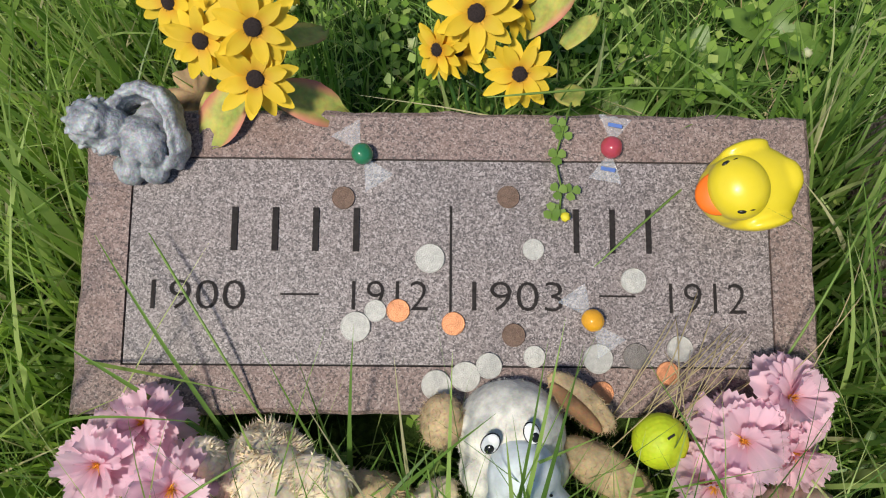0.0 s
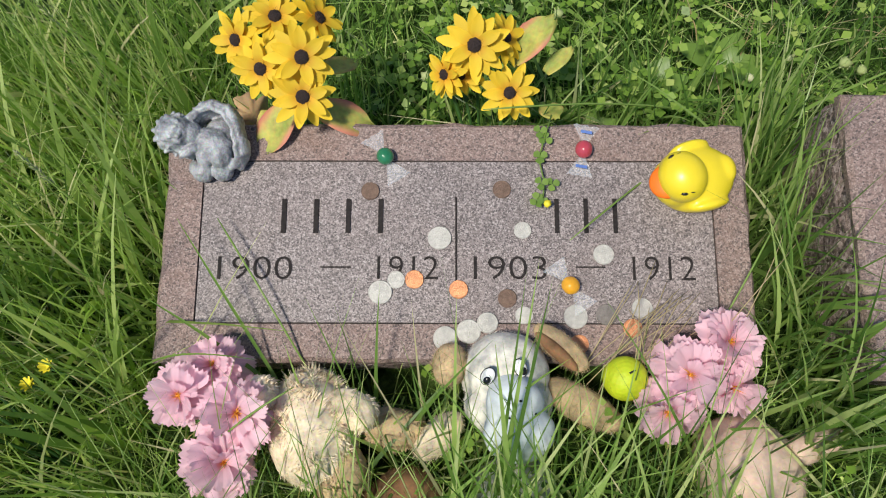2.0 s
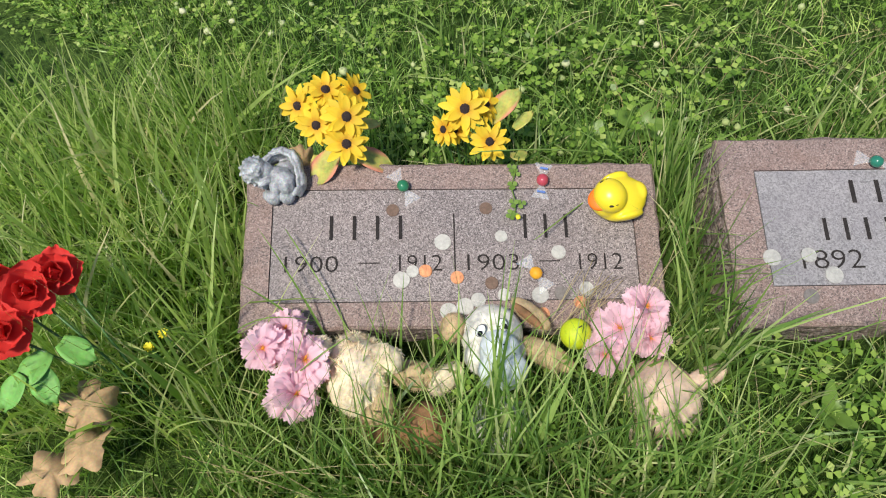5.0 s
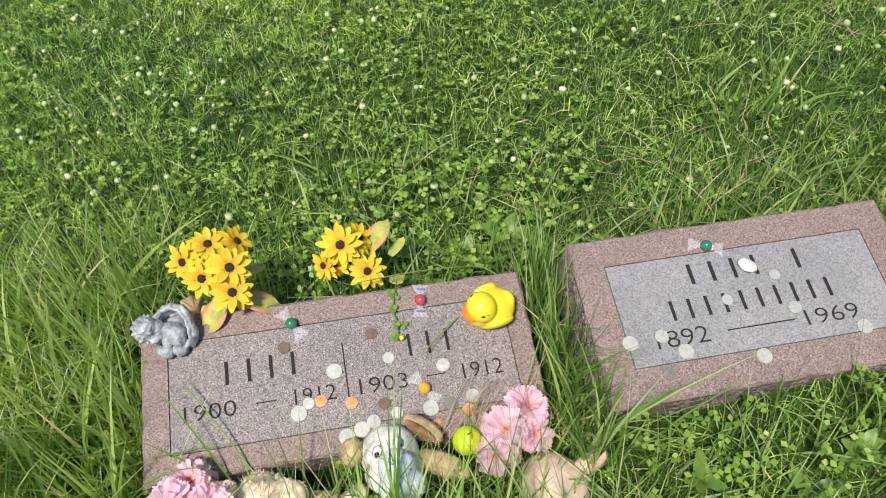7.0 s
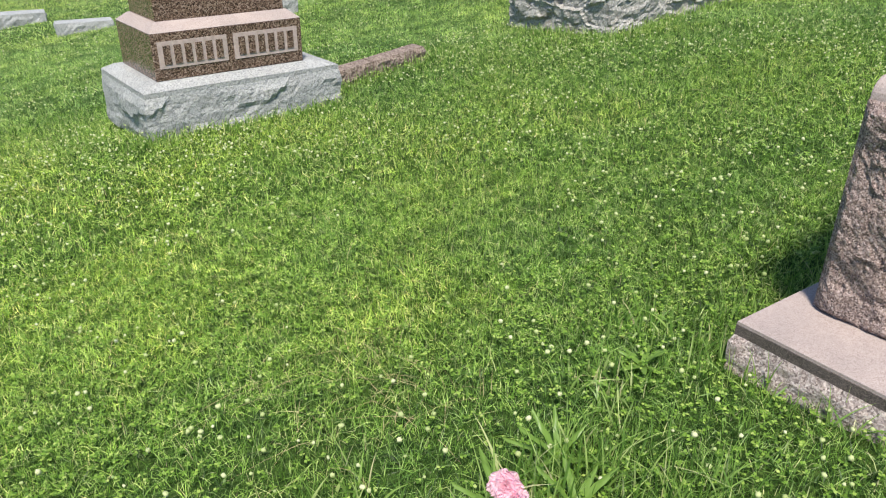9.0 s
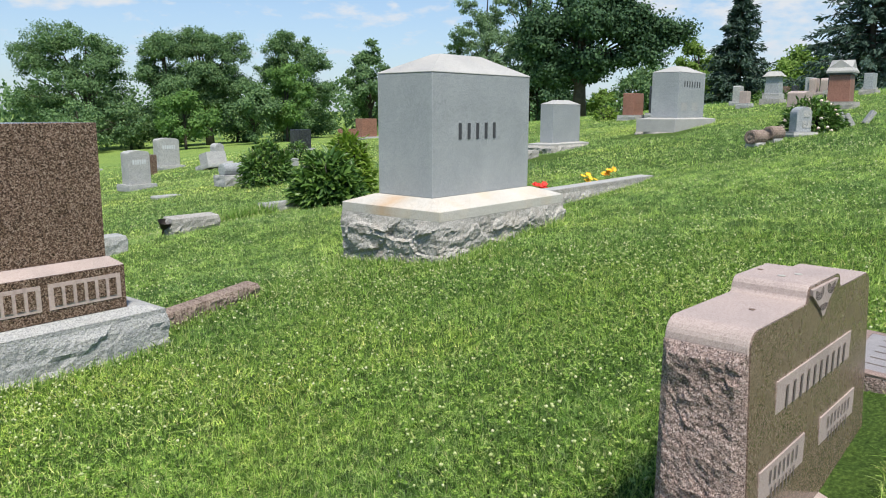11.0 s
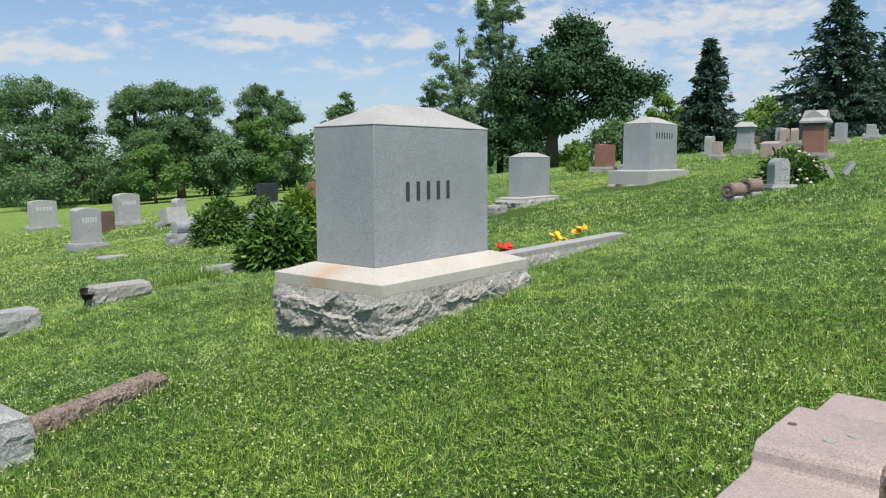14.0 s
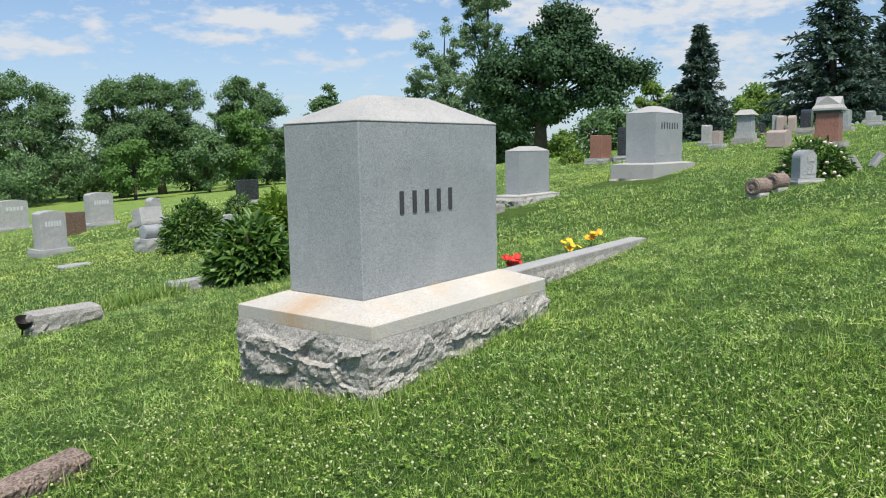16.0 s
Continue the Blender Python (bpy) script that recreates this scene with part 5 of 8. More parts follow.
def tree(x, y, h, w, mat, label, trunk_h=0.22, clumps=60, per=130, leaf=0.5, top=1.0, trunk_r=0.3, low=0.2, gap=0.0, off=(0.0, 0.0), fine=1.0, lobes=0.6, clump=0.15, heads=()):
    """A broad-leaved tree: trunk, limbs that reach the clumps, and a crown of leaf clumps with gaps."""
    t = thing("tree", label, "tree", pose(x, y, gz(x, y) - 0.1))
    r = np.random.default_rng(int(abs(x * 31 + y * 17)) + 5)
    limbs = []
    lean = r.normal(size=2) * 0.03 * h
    limbs.append(tube_arrays([(0, 0, 0), (lean[0] * 0.2, lean[1] * 0.2, h * trunk_h), (lean[0] * 0.6, lean[1] * 0.6, h * 0.5), (lean[0], lean[1], h * 0.85)], [trunk_r * 1.35, trunk_r, trunk_r * 0.6, trunk_r * 0.12], 10))
    cs = []
    side, away = np.array([0.48, -0.87]), np.array([0.87, 0.48])
    share = np.array([k[2] * k[3] for k in heads]) if heads else None
    while len(cs) < clumps and heads:
        u, z, ru, rz = heads[r.choice(len(heads), p=share / share.sum())]
        p = unit(r.normal(size=(1, 3)))[0] * r.uniform(0.25, 1.0)
        c = side * (u + p[0] * ru) + away * (p[1] * max(ru, 2.0))
        cs.append(np.array([c[0], c[1], z + p[2] * rz]))
    while len(cs) < clumps:
        p = r.uniform(-1, 1, 3)
        q = np.linalg.norm(p)
        if q > 1 or q < 0.35:
            continue
        f = 0.5 + 0.5 * p[2]
        width = (1 - abs(f - 0.42) ** 2 * 1.5) if f > 0.42 else (0.75 + f * 0.6)
        width *= 1 + lobes * noise.noise(Vector(p / q) * 1.7 + Vector((x, y, 3.0)))
        c = np.array([p[0] * w / 2 * width, p[1] * w / 2 * width, h * (low + (1 - low) * f)])
        if gap and noise.noise(Vector(c) * (2.2 / w) + Vector((x, y, 0))) < -0.25 + gap:
            continue
        cs.append(c + np.array([off[0], off[1], 0]) * min(1.0, f + 0.3))
    cs = np.array(cs)
    for c in cs[: min(26, clumps)]:
        z0 = h * trunk_h + (c[2] - h * trunk_h) * r.uniform(0.2, 0.55)
        z0 = max(h * 0.12, min(z0, h * 0.75))
        k = z0 / h
        a = np.array([lean[0] * k, lean[1] * k, z0])
        limbs.append(tube_arrays([a, a + (c - a) * 0.5 + np.array([0, 0, 0.03 * h]), c], [trunk_r * 0.38, trunk_r * 0.2, trunk_r * 0.05], 6))
    mesh_part("trunk", from_arrays("trunk", *merged(limbs)), M_BARK, t, "grey-brown trunk and limbs", smooth=True)
    per = int(per * 2.8 * fine)
    leaf = leaf * 0.7 / math.sqrt(fine)
    n = clumps * per
    which = np.repeat(np.arange(clumps), per)
    d = unit(r.normal(size=(n, 3)))
    size = w * clump * r.uniform(0.55, 1.35, clumps)[which]
    rad = np.clip(np.abs(r.normal(size=n)) * 0.4 + 0.42, 0.2, 1.22)
    pos = cs[which] + d * (size * rad)[:, None] * np.array([1, 1, 0.72])
    out = unit(pos - np.array([0, 0, h * 0.5]))
    way = unit(r.normal(size=(n, 3)) + np.array([0, 0, -0.25]))
    nor = unit(d * 1.2 + out * 0.6 + np.array([0, 0, 0.5]) + r.normal(size=(n, 3)) * 0.45)
    mesh_part("crown", from_arrays("crown", *quads(pos, way, nor, leaf * r.uniform(0.6, 1.4, n), leaf * 0.7)), mat, t, "uneven leafy crown")
    return t


def spruce(x, y, h, w, label, seed=1):
    t = thing("spruce_tree", label, "tree", pose(x, y, gz(x, y) - 0.1))
    r = np.random.default_rng(seed)
    limbs = [tube_arrays([(0, 0, 0), (0, 0, h * 0.5), (0, 0, h)], [0.28, 0.16, 0.02], 8)]
    pos, way, ln = [], [], []
    z = h * 0.07
    while z < h * 0.985:
        f = 1 - z / h
        reach = w / 2 * (f ** 0.85) * r.uniform(0.75, 1.12) + 0.15
        for k in range(int(5 + 5 * f)):
            a = r.uniform(0, 6.283)
            rr = reach * r.uniform(0.6, 1.12)
            tip = np.array([math.cos(a) * rr, math.sin(a) * rr, z - 0.12 * rr + 0.1])
            mid = np.array([math.cos(a) * rr * 0.5, math.sin(a) * rr * 0.5, z + 0.02])
            limbs.append(tube_arrays([(0, 0, z), mid, tip], [0.04, 0.025, 0.008], 4))
            m = int(24 + 125 * rr / (w / 2))
            s = r.uniform(0.15, 1, m)[:, None]
            p = np.where(s < 0.5, np.array([0, 0, z]) + (mid - [0, 0, z]) * s * 2, mid + (tip - mid) * (s * 2 - 1)) + r.normal(size=(m, 3)) * 0.07
            outw = np.array([math.cos(a), math.sin(a), -0.25])
            pos.append(p)
            way.append(unit(outw + r.normal(size=(m, 3)) * 0.55 + np.array([0, 0, -0.35])))
            ln.append(r.uniform(0.25, 0.6, m))
        z += h * 0.026
    pos, way, ln = np.concatenate(pos), np.concatenate(way), np.concatenate(ln)
    mesh_part("trunk", from_arrays("trunk", *merged(limbs)), M_BARK, t)
    nor = unit(r.normal(size=(len(pos), 3)) + np.array([0, 0, 1.2]))
    mesh_part("crown", from_arrays("crown", *quads(pos, way, nor, ln * 0.8, ln * 0.24)), M_SPRUCE, t, "drooping dark needle branches")
    return t


tree(50.1, 27.6, 11.3, 12.0, M_DARKTREE, "large dark green broad-leaved tree on the slope", 0.2, 185, 84, 0.46, low=0.21, trunk_r=0.42, fine=1.6, clump=0.085,
     heads=((1.7, 9.1, 2.0, 1.6), (0.4, 7.2, 3.2, 1.8), (-2.8, 5.8, 1.9, 2.0), (5.9, 5.9, 1.5, 1.1), (4.2, 4.2, 1.7, 0.6), (0.2, 4.2, 3.0, 1.2), (3.4, 6.4, 1.9, 1.7), (-0.8, 3.2, 2.4, 0.7)))
tree(61.8, 39.9, 19.5, 6.0, M_POPLAR, "tall light green poplar with an open crown", 0.2, 210, 44, 0.3, low=0.12, trunk_r=0.26, gap=0.2, clump=0.085, fine=1.3, lobes=0.45)
tree(57.6, 42.1, 14.0, 6.0, M_POPLAR, "tall slender light green poplar", 0.2, 170, 44, 0.3, low=0.12, trunk_r=0.22, gap=0.2, clump=0.085, fine=1.3, lobes=0.45)
tree(45.0, 93.0, 15.4, 13.5, M_OAK, "broad green tree at the foot of the lawn", 0.16, 215, 52, 0.46, low=0.06, trunk_r=0.45, fine=1.6, clump=0.085,
     heads=((-1.5, 13.4, 4.4, 2.4), (3.0, 11.0, 2.8, 2.5), (-6.0, 11.7, 3.5, 3.0), (0.0, 8.5, 6.2, 2.5), (-5.0, 5.8, 4.2, 2.5), (3.2, 5.9, 2.5, 2.2), (-0.5, 3.8, 5.2, 1.8)))
tree(49.8, 82.0, 13.4, 9.0, M_OAK, "round-headed green tree at the foot of the lawn", 0.2, 150, 64, 0.42, low=0.2, trunk_r=0.4, fine=1.6, clump=0.105,
     heads=((-0.6, 11.6, 2.7, 1.9), (-1.8, 8.3, 2.2, 2.2), (1.2, 7.6, 2.5, 2.4), (0.0, 5.1, 2.7, 1.6)))
tree(54.4, 81.5, 14.2, 9.6, M_OAK, "round-headed green tree beside another", 0.2, 190, 55, 0.43, low=0.22, trunk_r=0.42, fine=1.6, clump=0.095,
     heads=((-0.3, 12.1, 3.2, 2.1), (3.4, 11.6, 2.2, 1.8), (0.2, 8.5, 3.7, 2.5), (3.6, 7.4, 2.1, 2.3), (0.6, 5.5, 2.9, 1.6)))
tree(66.8, 80.6, 14.0, 10.4, M_OAK, "round-headed green tree with a full crown", 0.18, 205, 53, 0.43, low=0.1, trunk_r=0.4, fine=1.6, clump=0.09,
     heads=((-0.5, 12.1, 3.4, 2.2), (3.0, 9.9, 2.6, 2.4), (4.3, 6.6, 1.9, 2.4), (-2.8, 8.9, 2.5, 2.4), (0.8, 6.4, 3.7, 2.4), (1.0, 3.4, 4.2, 1.6)))
tree(45.3, 72.3, 6.5, 5.8, M_MIDTREE, "young light green tree before darker trees", 0.12, 40, 100, 0.4, low=0.08, trunk_r=0.14)
tree(53.5, 71.2, 6.6, 5.2, M_OAK, "young green tree with a conical crown", 0.12, 40, 100, 0.4, low=0.1, trunk_r=0.15)
tree(57.4, 70.3, 9.6, 6.0, M_MIDTREE, "slender young green tree", 0.12, 46, 100, 0.4, low=0.1, trunk_r=0.15)
for x, y, h, w in ((40.5, 86.0, 6.0, 10.0), (47.0, 87.0, 6.5, 8.0), (51.8, 86.5, 7.0, 8.0), (60.0, 84.0, 6.0, 9.0), (61.5, 76.0, 6.2, 6.5), (72.5, 84.0, 6.0, 8.0)):
    tree(x, y, h, w, M_OAK, "low green tree filling the wood's edge", 0.1, 52, 46, 0.42, low=0.02, trunk_r=0.15, clump=0.12)
tree(80.4, 79.5, 13.4, 6.5, M_OAK, "slender green tree behind the monument", 0.15, 60, 100, 0.5, low=0.1, trunk_r=0.25)
tree(71.0, 27.0, 7.0, 4.2, M_LIGHTTREE, "light green tree beside a spruce", 0.15, 36, 90, 0.4, low=0.08, trunk_r=0.2)
tree(92.0, 24.0, 6.0, 7.0, M_LIGHTTREE, "pale green tree far behind the crest", 0.1, 36, 80, 0.5, low=0.05, trunk_r=0.2)
tree(80.0, 41.4, 3.4, 4.0, M_LIGHTTREE, "low light green tree on the far slope", 0.1, 30, 80, 0.5, low=0.03, trunk_r=0.15)
tree(84.0, 38.0, 5.6, 8.0, M_OAK, "dark green trees far beyond the red monument", 0.1, 40, 80, 0.5, low=0.03, trunk_r=0.2)
tree(60.0, 37.5, 6.0, 7.5, M_DARKTREE, "low dark tree in the shade of a larger one", 0.12, 40, 90, 0.5, low=0.03, trunk_r=0.2)
spruce(59.2, 19.3, 8.7, 6.2, "tall dark spruce tree on the crest", 3)
spruce(50.5, 8.9, 8.4, 10.0, "broad dark spruce tree on the crest", 4)
spruce(53.8, 6.2, 7.6, 6.0, "dark spruce tree beside a broader one", 5)


def far_woods():
    """Woods along the horizon, as one mass of leaf clumps."""
    r = np.random.default_rng(11)
    pos = []
    for k in range(90):
        a = radians(r.uniform(5, 80))
        dist = r.uniform(105, 170)
        cx, cy = 2 + math.sin(a) * dist, math.cos(a) * dist
        base = gz(cx, cy)
        hh = r.uniform(5, 9) * (1.0 if a < radians(50) else 0.55)
        for j in range(9):
            c = np.array([cx, cy, base]) + np.array([r.normal() * 3.0, r.normal() * 3.0, r.uniform(0.1, 1.0) * hh])
            d = unit(r.normal(size=(48, 3)))
            pos.append(c + d * r.uniform(0.8, 2.2, (48, 1)))
    pos = np.concatenate(pos)
    n = len(pos)
    ob = mesh_part("far_woods", from_arrays("far_woods", *quads(pos, unit(r.normal(size=(n, 3))), unit(r.normal(size=(n, 3)) + np.array([-0.3, -0.3, 0.7])), r.uniform(0.4, 0.95, n), 0.5)), M_OAK)
    tagged(ob, "belt of green woods beyond the cemetery", "woods", kind="stuff")


far_woods()

# ---- tributes on and round the double marker ----
def on_double(x, y, z=0.0, rz=0.0, rx=0.0, ry=0.0):
    return DOUBLE_M @ pose(x, y, z, rx, ry, rz)


M_SILVER = plain("silver_coin", (0.45, 0.435, 0.395), 0.45, 0.35, 0.18, 300, 0.5)
M_COPPER = plain("copper_coin", (0.62, 0.27, 0.13), 0.4, 0.75, 0.2, 300, 0.5)
M_BROWN_COIN = plain("tarnished_coin", (0.17, 0.11, 0.08), 0.6, 0.5, 0.25, 300, 0.5)
M_GREY_COIN = plain("dull_coin", (0.2, 0.18, 0.165), 0.6, 0.5, 0.25, 300, 0.5)


def coin_mesh(name, d, t):
    """A coin with a raised rim and a low relief in the middle."""
    r = d / 2
    bm = lathe([(r * 0.96, 0), (r, t * 0.25), (r, t * 0.8), (r * 0.97, t), (r * 0.93, t), (r * 0.91, t * 0.93), (r * 0.6, t * 0.94), (r * 0.45, t * 1.0), (r * 0.2, t * 1.02)], 26)
    for v in bm.verts:
        q = math.hypot(v.co.x, v.co.y)
        if q < r * 0.6 and v.co.z > t * 0.5:
            v.co.x += 0.06 * r * noise.noise(v.co * 900)
            v.co.y += 0.09 * r
    me = bpy.data.meshes.new(name)
    bmesh.ops.recalc_face_normals(bm, faces=bm.faces[:])
    bm.to_mesh(me)
    bm.free()
    return me


COINS = {}
for key, d, t, m in (("q", 0.0243, 0.00175, M_SILVER), ("n", 0.0212, 0.0019, M_SILVER), ("d", 0.0179, 0.0014, M_SILVER), ("p", 0.019, 0.0015, M_COPPER), ("b", 0.019, 0.0015, M_BROWN_COIN), ("g", 0.0212, 0.0015, M_GREY_COIN)):
    COINS[key] = coin_mesh("coin", d, t)
    COINS[key].materials.append(m)
COIN_LABEL = {"q": "large silver coin lying on the pink granite marker", "n": "medium silver coin lying on the pink granite marker", "d": "small silver coin lying on the granite marker",
              "p": "bright copper coin lying on the granite marker", "b": "tarnished brown coin lying on the granite marker", "g": "dull grey coin lying on the granite marker"}


def coin(key, m):
    ob = new("coin", COINS[key])
    ob.matrix_basis = m
    return tagged(ob, COIN_LABEL[key], "coin", "coins left on the gravestones")


for key, x, y in (("q", -0.0177, 0.0023), ("q", -0.0774, -0.0538), ("d", -0.0616, -0.041), ("p", -0.0432, -0.0407), ("p", 0.0017, -0.0509), ("b", 0.0507, -0.0598),
                  ("d", 0.0673, -0.0769), ("q", 0.1190, -0.0782), ("d", 0.0673, 0.0104), ("n", 0.1493, -0.0146), ("b", -0.0898, 0.0521), ("b", 0.0467, 0.0541),
                  ("n", 0.0306, -0.0845), ("q", 0.0117, -0.0932), ("q", -0.0116, -0.1), ("n", 0.1857, -0.0697), ("p", 0.1754, -0.0895), ("p", 0.1216, -0.1056), ("g", 0.1498, -0.0761)):
    coin(key, on_double(x, y, 0.0003, 360 * ((x * 97 + y * 53) % 1)))
for key, x, y in (("q", -0.2175, -0.0457), ("n", -0.1664, -0.0428), ("q", -0.1371, -0.072), ("g", -0.1736, -0.1015), ("d", -0.0439, -0.0008), ("d", 0.0473, 0.0286), ("q", -0.0205, -0.099), ("n", 0.0573, -0.031), ("q", 0.1541, -0.0793)):
    coin(key, PALE_M @ pose(x, y, 0.0003, 0, 0, x * 900))
for key, x, y in (("q", 0.068, -0.045), ("p", 0.02, -0.01), ("d", -0.045, -0.045)):
    coin(key, INFANT_M @ pose(x, y, 0.0003, 0, 0, x * 900))
for key, x, y, z in (("b", 2.985, 0.142, 0.8625), ("q", 2.925, 0.053, 0.8625), ("q", 2.99, 0.022, 0.8625), ("b", 2.608, 0.027, 0.8125)):
    coin(key, CREST_M @ pose(x, y, z))

# a small white pebble on the pale marker
peb = Blob().ellipsoid((0, 0, 0.006), (0.016, 0.011, 0.006), lump=0.12, nu=24, nv=14).mesh("pebble")
peb.materials.append(plain("white_pebble", (0.62, 0.58, 0.5), 0.6, vary=0.2, size=80))
ob = new("pebble", peb)
ob.matrix_basis = PALE_M @ pose(0.0067, 0.0500, 0, 0, 0, 140)
tagged(ob, "smooth white pebble lying on the pale marker", "pebble")


# ---- wrapped sweets ----
def wrapper_material():
    m, nt, b, _ = material("clear_wrapper")
    b.inputs["Base Color"].default_value = (0.7, 0.74, 0.78, 1)
    b.inputs["Roughness"].default_value = 0.18
    b.inputs["Transmission Weight"].default_value = 0.45
    b.inputs["IOR"].default_value = 1.2
    b.inputs["Alpha"].default_value = 0.5
    n = node(nt, "ShaderNodeTexNoise", Scale=500.0, Detail=4.0)
    nt.links.new(object_coords(nt), n.inputs["Vector"])
    bumped(nt, b, n.outputs[0], 0.8, 0.002)
    return m


M_WRAP = wrapper_material()
M_STRIPE = plain("blue_print", (0.1, 0.18, 0.45), 0.4)


def sweet(colour, m, label, stripes):
    t = thing("wrapped_sweet", label, "sweet", m, "wrapped sweets left on the gravestones")
    mesh_part("ball", Blob().ellipsoid((0, 0, 0.0085), (0.0095, 0.009, 0.0085), lump=0.05).mesh("ball"), plain(label.split()[0] + "_sweet", colour, 0.25, vary=0.1, size=200, coat=0.5), t)
    for s in (-1, 1):
        bm = bmesh.new()
        n, k = 9, 5
        grid = []
        for i in range(k):
            f = i / (k - 1)
            row = []
            for j in range(n):
                u = j / (n - 1) * 2 - 1
                row.append(bm.verts.new((s * (0.008 + 0.02 * f), u * (0.003 + 0.011 * f), 0.006 - 0.002 * f + 0.0022 * math.sin(j * 2.4 + i) * f)))
            grid.append(row)
        for i in range(k - 1):
            for j in range(n - 1):
                bm.faces.new((grid[i][j], grid[i][j + 1], grid[i + 1][j + 1], grid[i + 1][j]))
        w = part("wrapper_end", bm, M_WRAP, t, "twisted clear wrapper end", smooth=True)
        w.visible_shadow = False
        if stripes:
            bm = box(s * 0.019 - 0.0016, s * 0.019 + 0.0016, -0.006, 0.006, 0.0085, 0.0088)
            part("print", bm, M_STRIPE, w, "blue printed bar")


sweet((0.02, 0.16, 0.07), on_double(-0.0744, 0.0875, 0, -58), "green sweet in a clear twisted wrapper on granite", False)
sweet((0.4, 0.05, 0.07), on_double(0.1319, 0.0956, 0, 80), "red sweet in a clear twisted wrapper on granite", True)
sweet((0.75, 0.36, 0.02), on_double(0.1137, -0.0477, 0, -55), "orange sweet in a clear twisted wrapper on granite", False)
sweet((0.02, 0.16, 0.1), PALE_M @ pose(-0.0482, 0.094, 0, 0, 0, -20), "green sweet in a clear wrapper on the pale marker", False)


# ---- rubber duck ----
def rubber_duck(m):
    t = thing("rubber_duck", "yellow rubber duck with an orange beak on pink granite", "toy", m)
    yellow = plain("yellow_rubber", (0.76, 0.6, 0.025), 0.36, vary=0.05, size=40, coat=0.15)
    b = Blob()
    b.ellipsoid((0.006, 0.0, 0.022), (0.039, 0.033, 0.022), nu=32, nv=22)
    b.ellipsoid((0.034, 0.0, 0.03), (0.011, 0.015, 0.01), (0, -30, 0))
    for s in (-1, 1):
        b.ellipsoid((0.01, s * 0.029, 0.026), (0.021, 0.006, 0.013), (10 * -s, 8, 0))
    b.ellipsoid((-0.016, 0.0, 0.03), (0.021, 0.024, 0.022))
    b.ellipsoid((-0.013, 0.0, 0.046), (0.0225, 0.0245, 0.021), nu=30, nv=20)
    ob = mesh_part("body", b.mesh("body"), yellow, t, smooth=True)
    rm = ob.modifiers.new("fuse", 'REMESH')
    rm.mode, rm.voxel_size, rm.use_smooth_shade = 'VOXEL', 0.0015, True
    sm = ob.modifiers.new("soft", 'SMOOTH')
    sm.iterations, sm.factor = 16, 0.6
    orange = plain("orange_rubber", (0.85, 0.17, 0.012), 0.38, vary=0.06, size=60)
    beak = Blob().ellipsoid((-0.0265, 0.0, 0.0435), (0.0175, 0.0165, 0.0055), (0, -24, 0), nu=28, nv=14)
    mesh_part("beak", beak.mesh("beak"), orange, t, "flat orange beak")
    black = plain("black_print", (0.012, 0.011, 0.01), 0.4)
    c0, r0 = Vector((-0.013, 0.0, 0.046)), (0.0225, 0.0245, 0.021)
    for s in (-1, 1):
        for nm, d, r, lab in (("eye", (-0.34, s * 0.76, 0.5), (0.0034, 0.0016, 0.0022), "black eye"), ("brow", (-0.05, s * 0.8, 0.58), (0.0028, 0.0008, 0.001), "black printed lash")):
            d = Vector(d).normalized()
            c = c0 + Vector((d.x * r0[0], d.y * r0[1], d.z * r0[2])) * 0.96
            mesh_part(nm, Blob().ellipsoid(c, r, (0, 0, 14 * s)).mesh(nm), black, t, lab)


rubber_duck(on_double(0.2325, 0.0575, 0.0, 16) @ Matrix.Scale(1.05, 4))


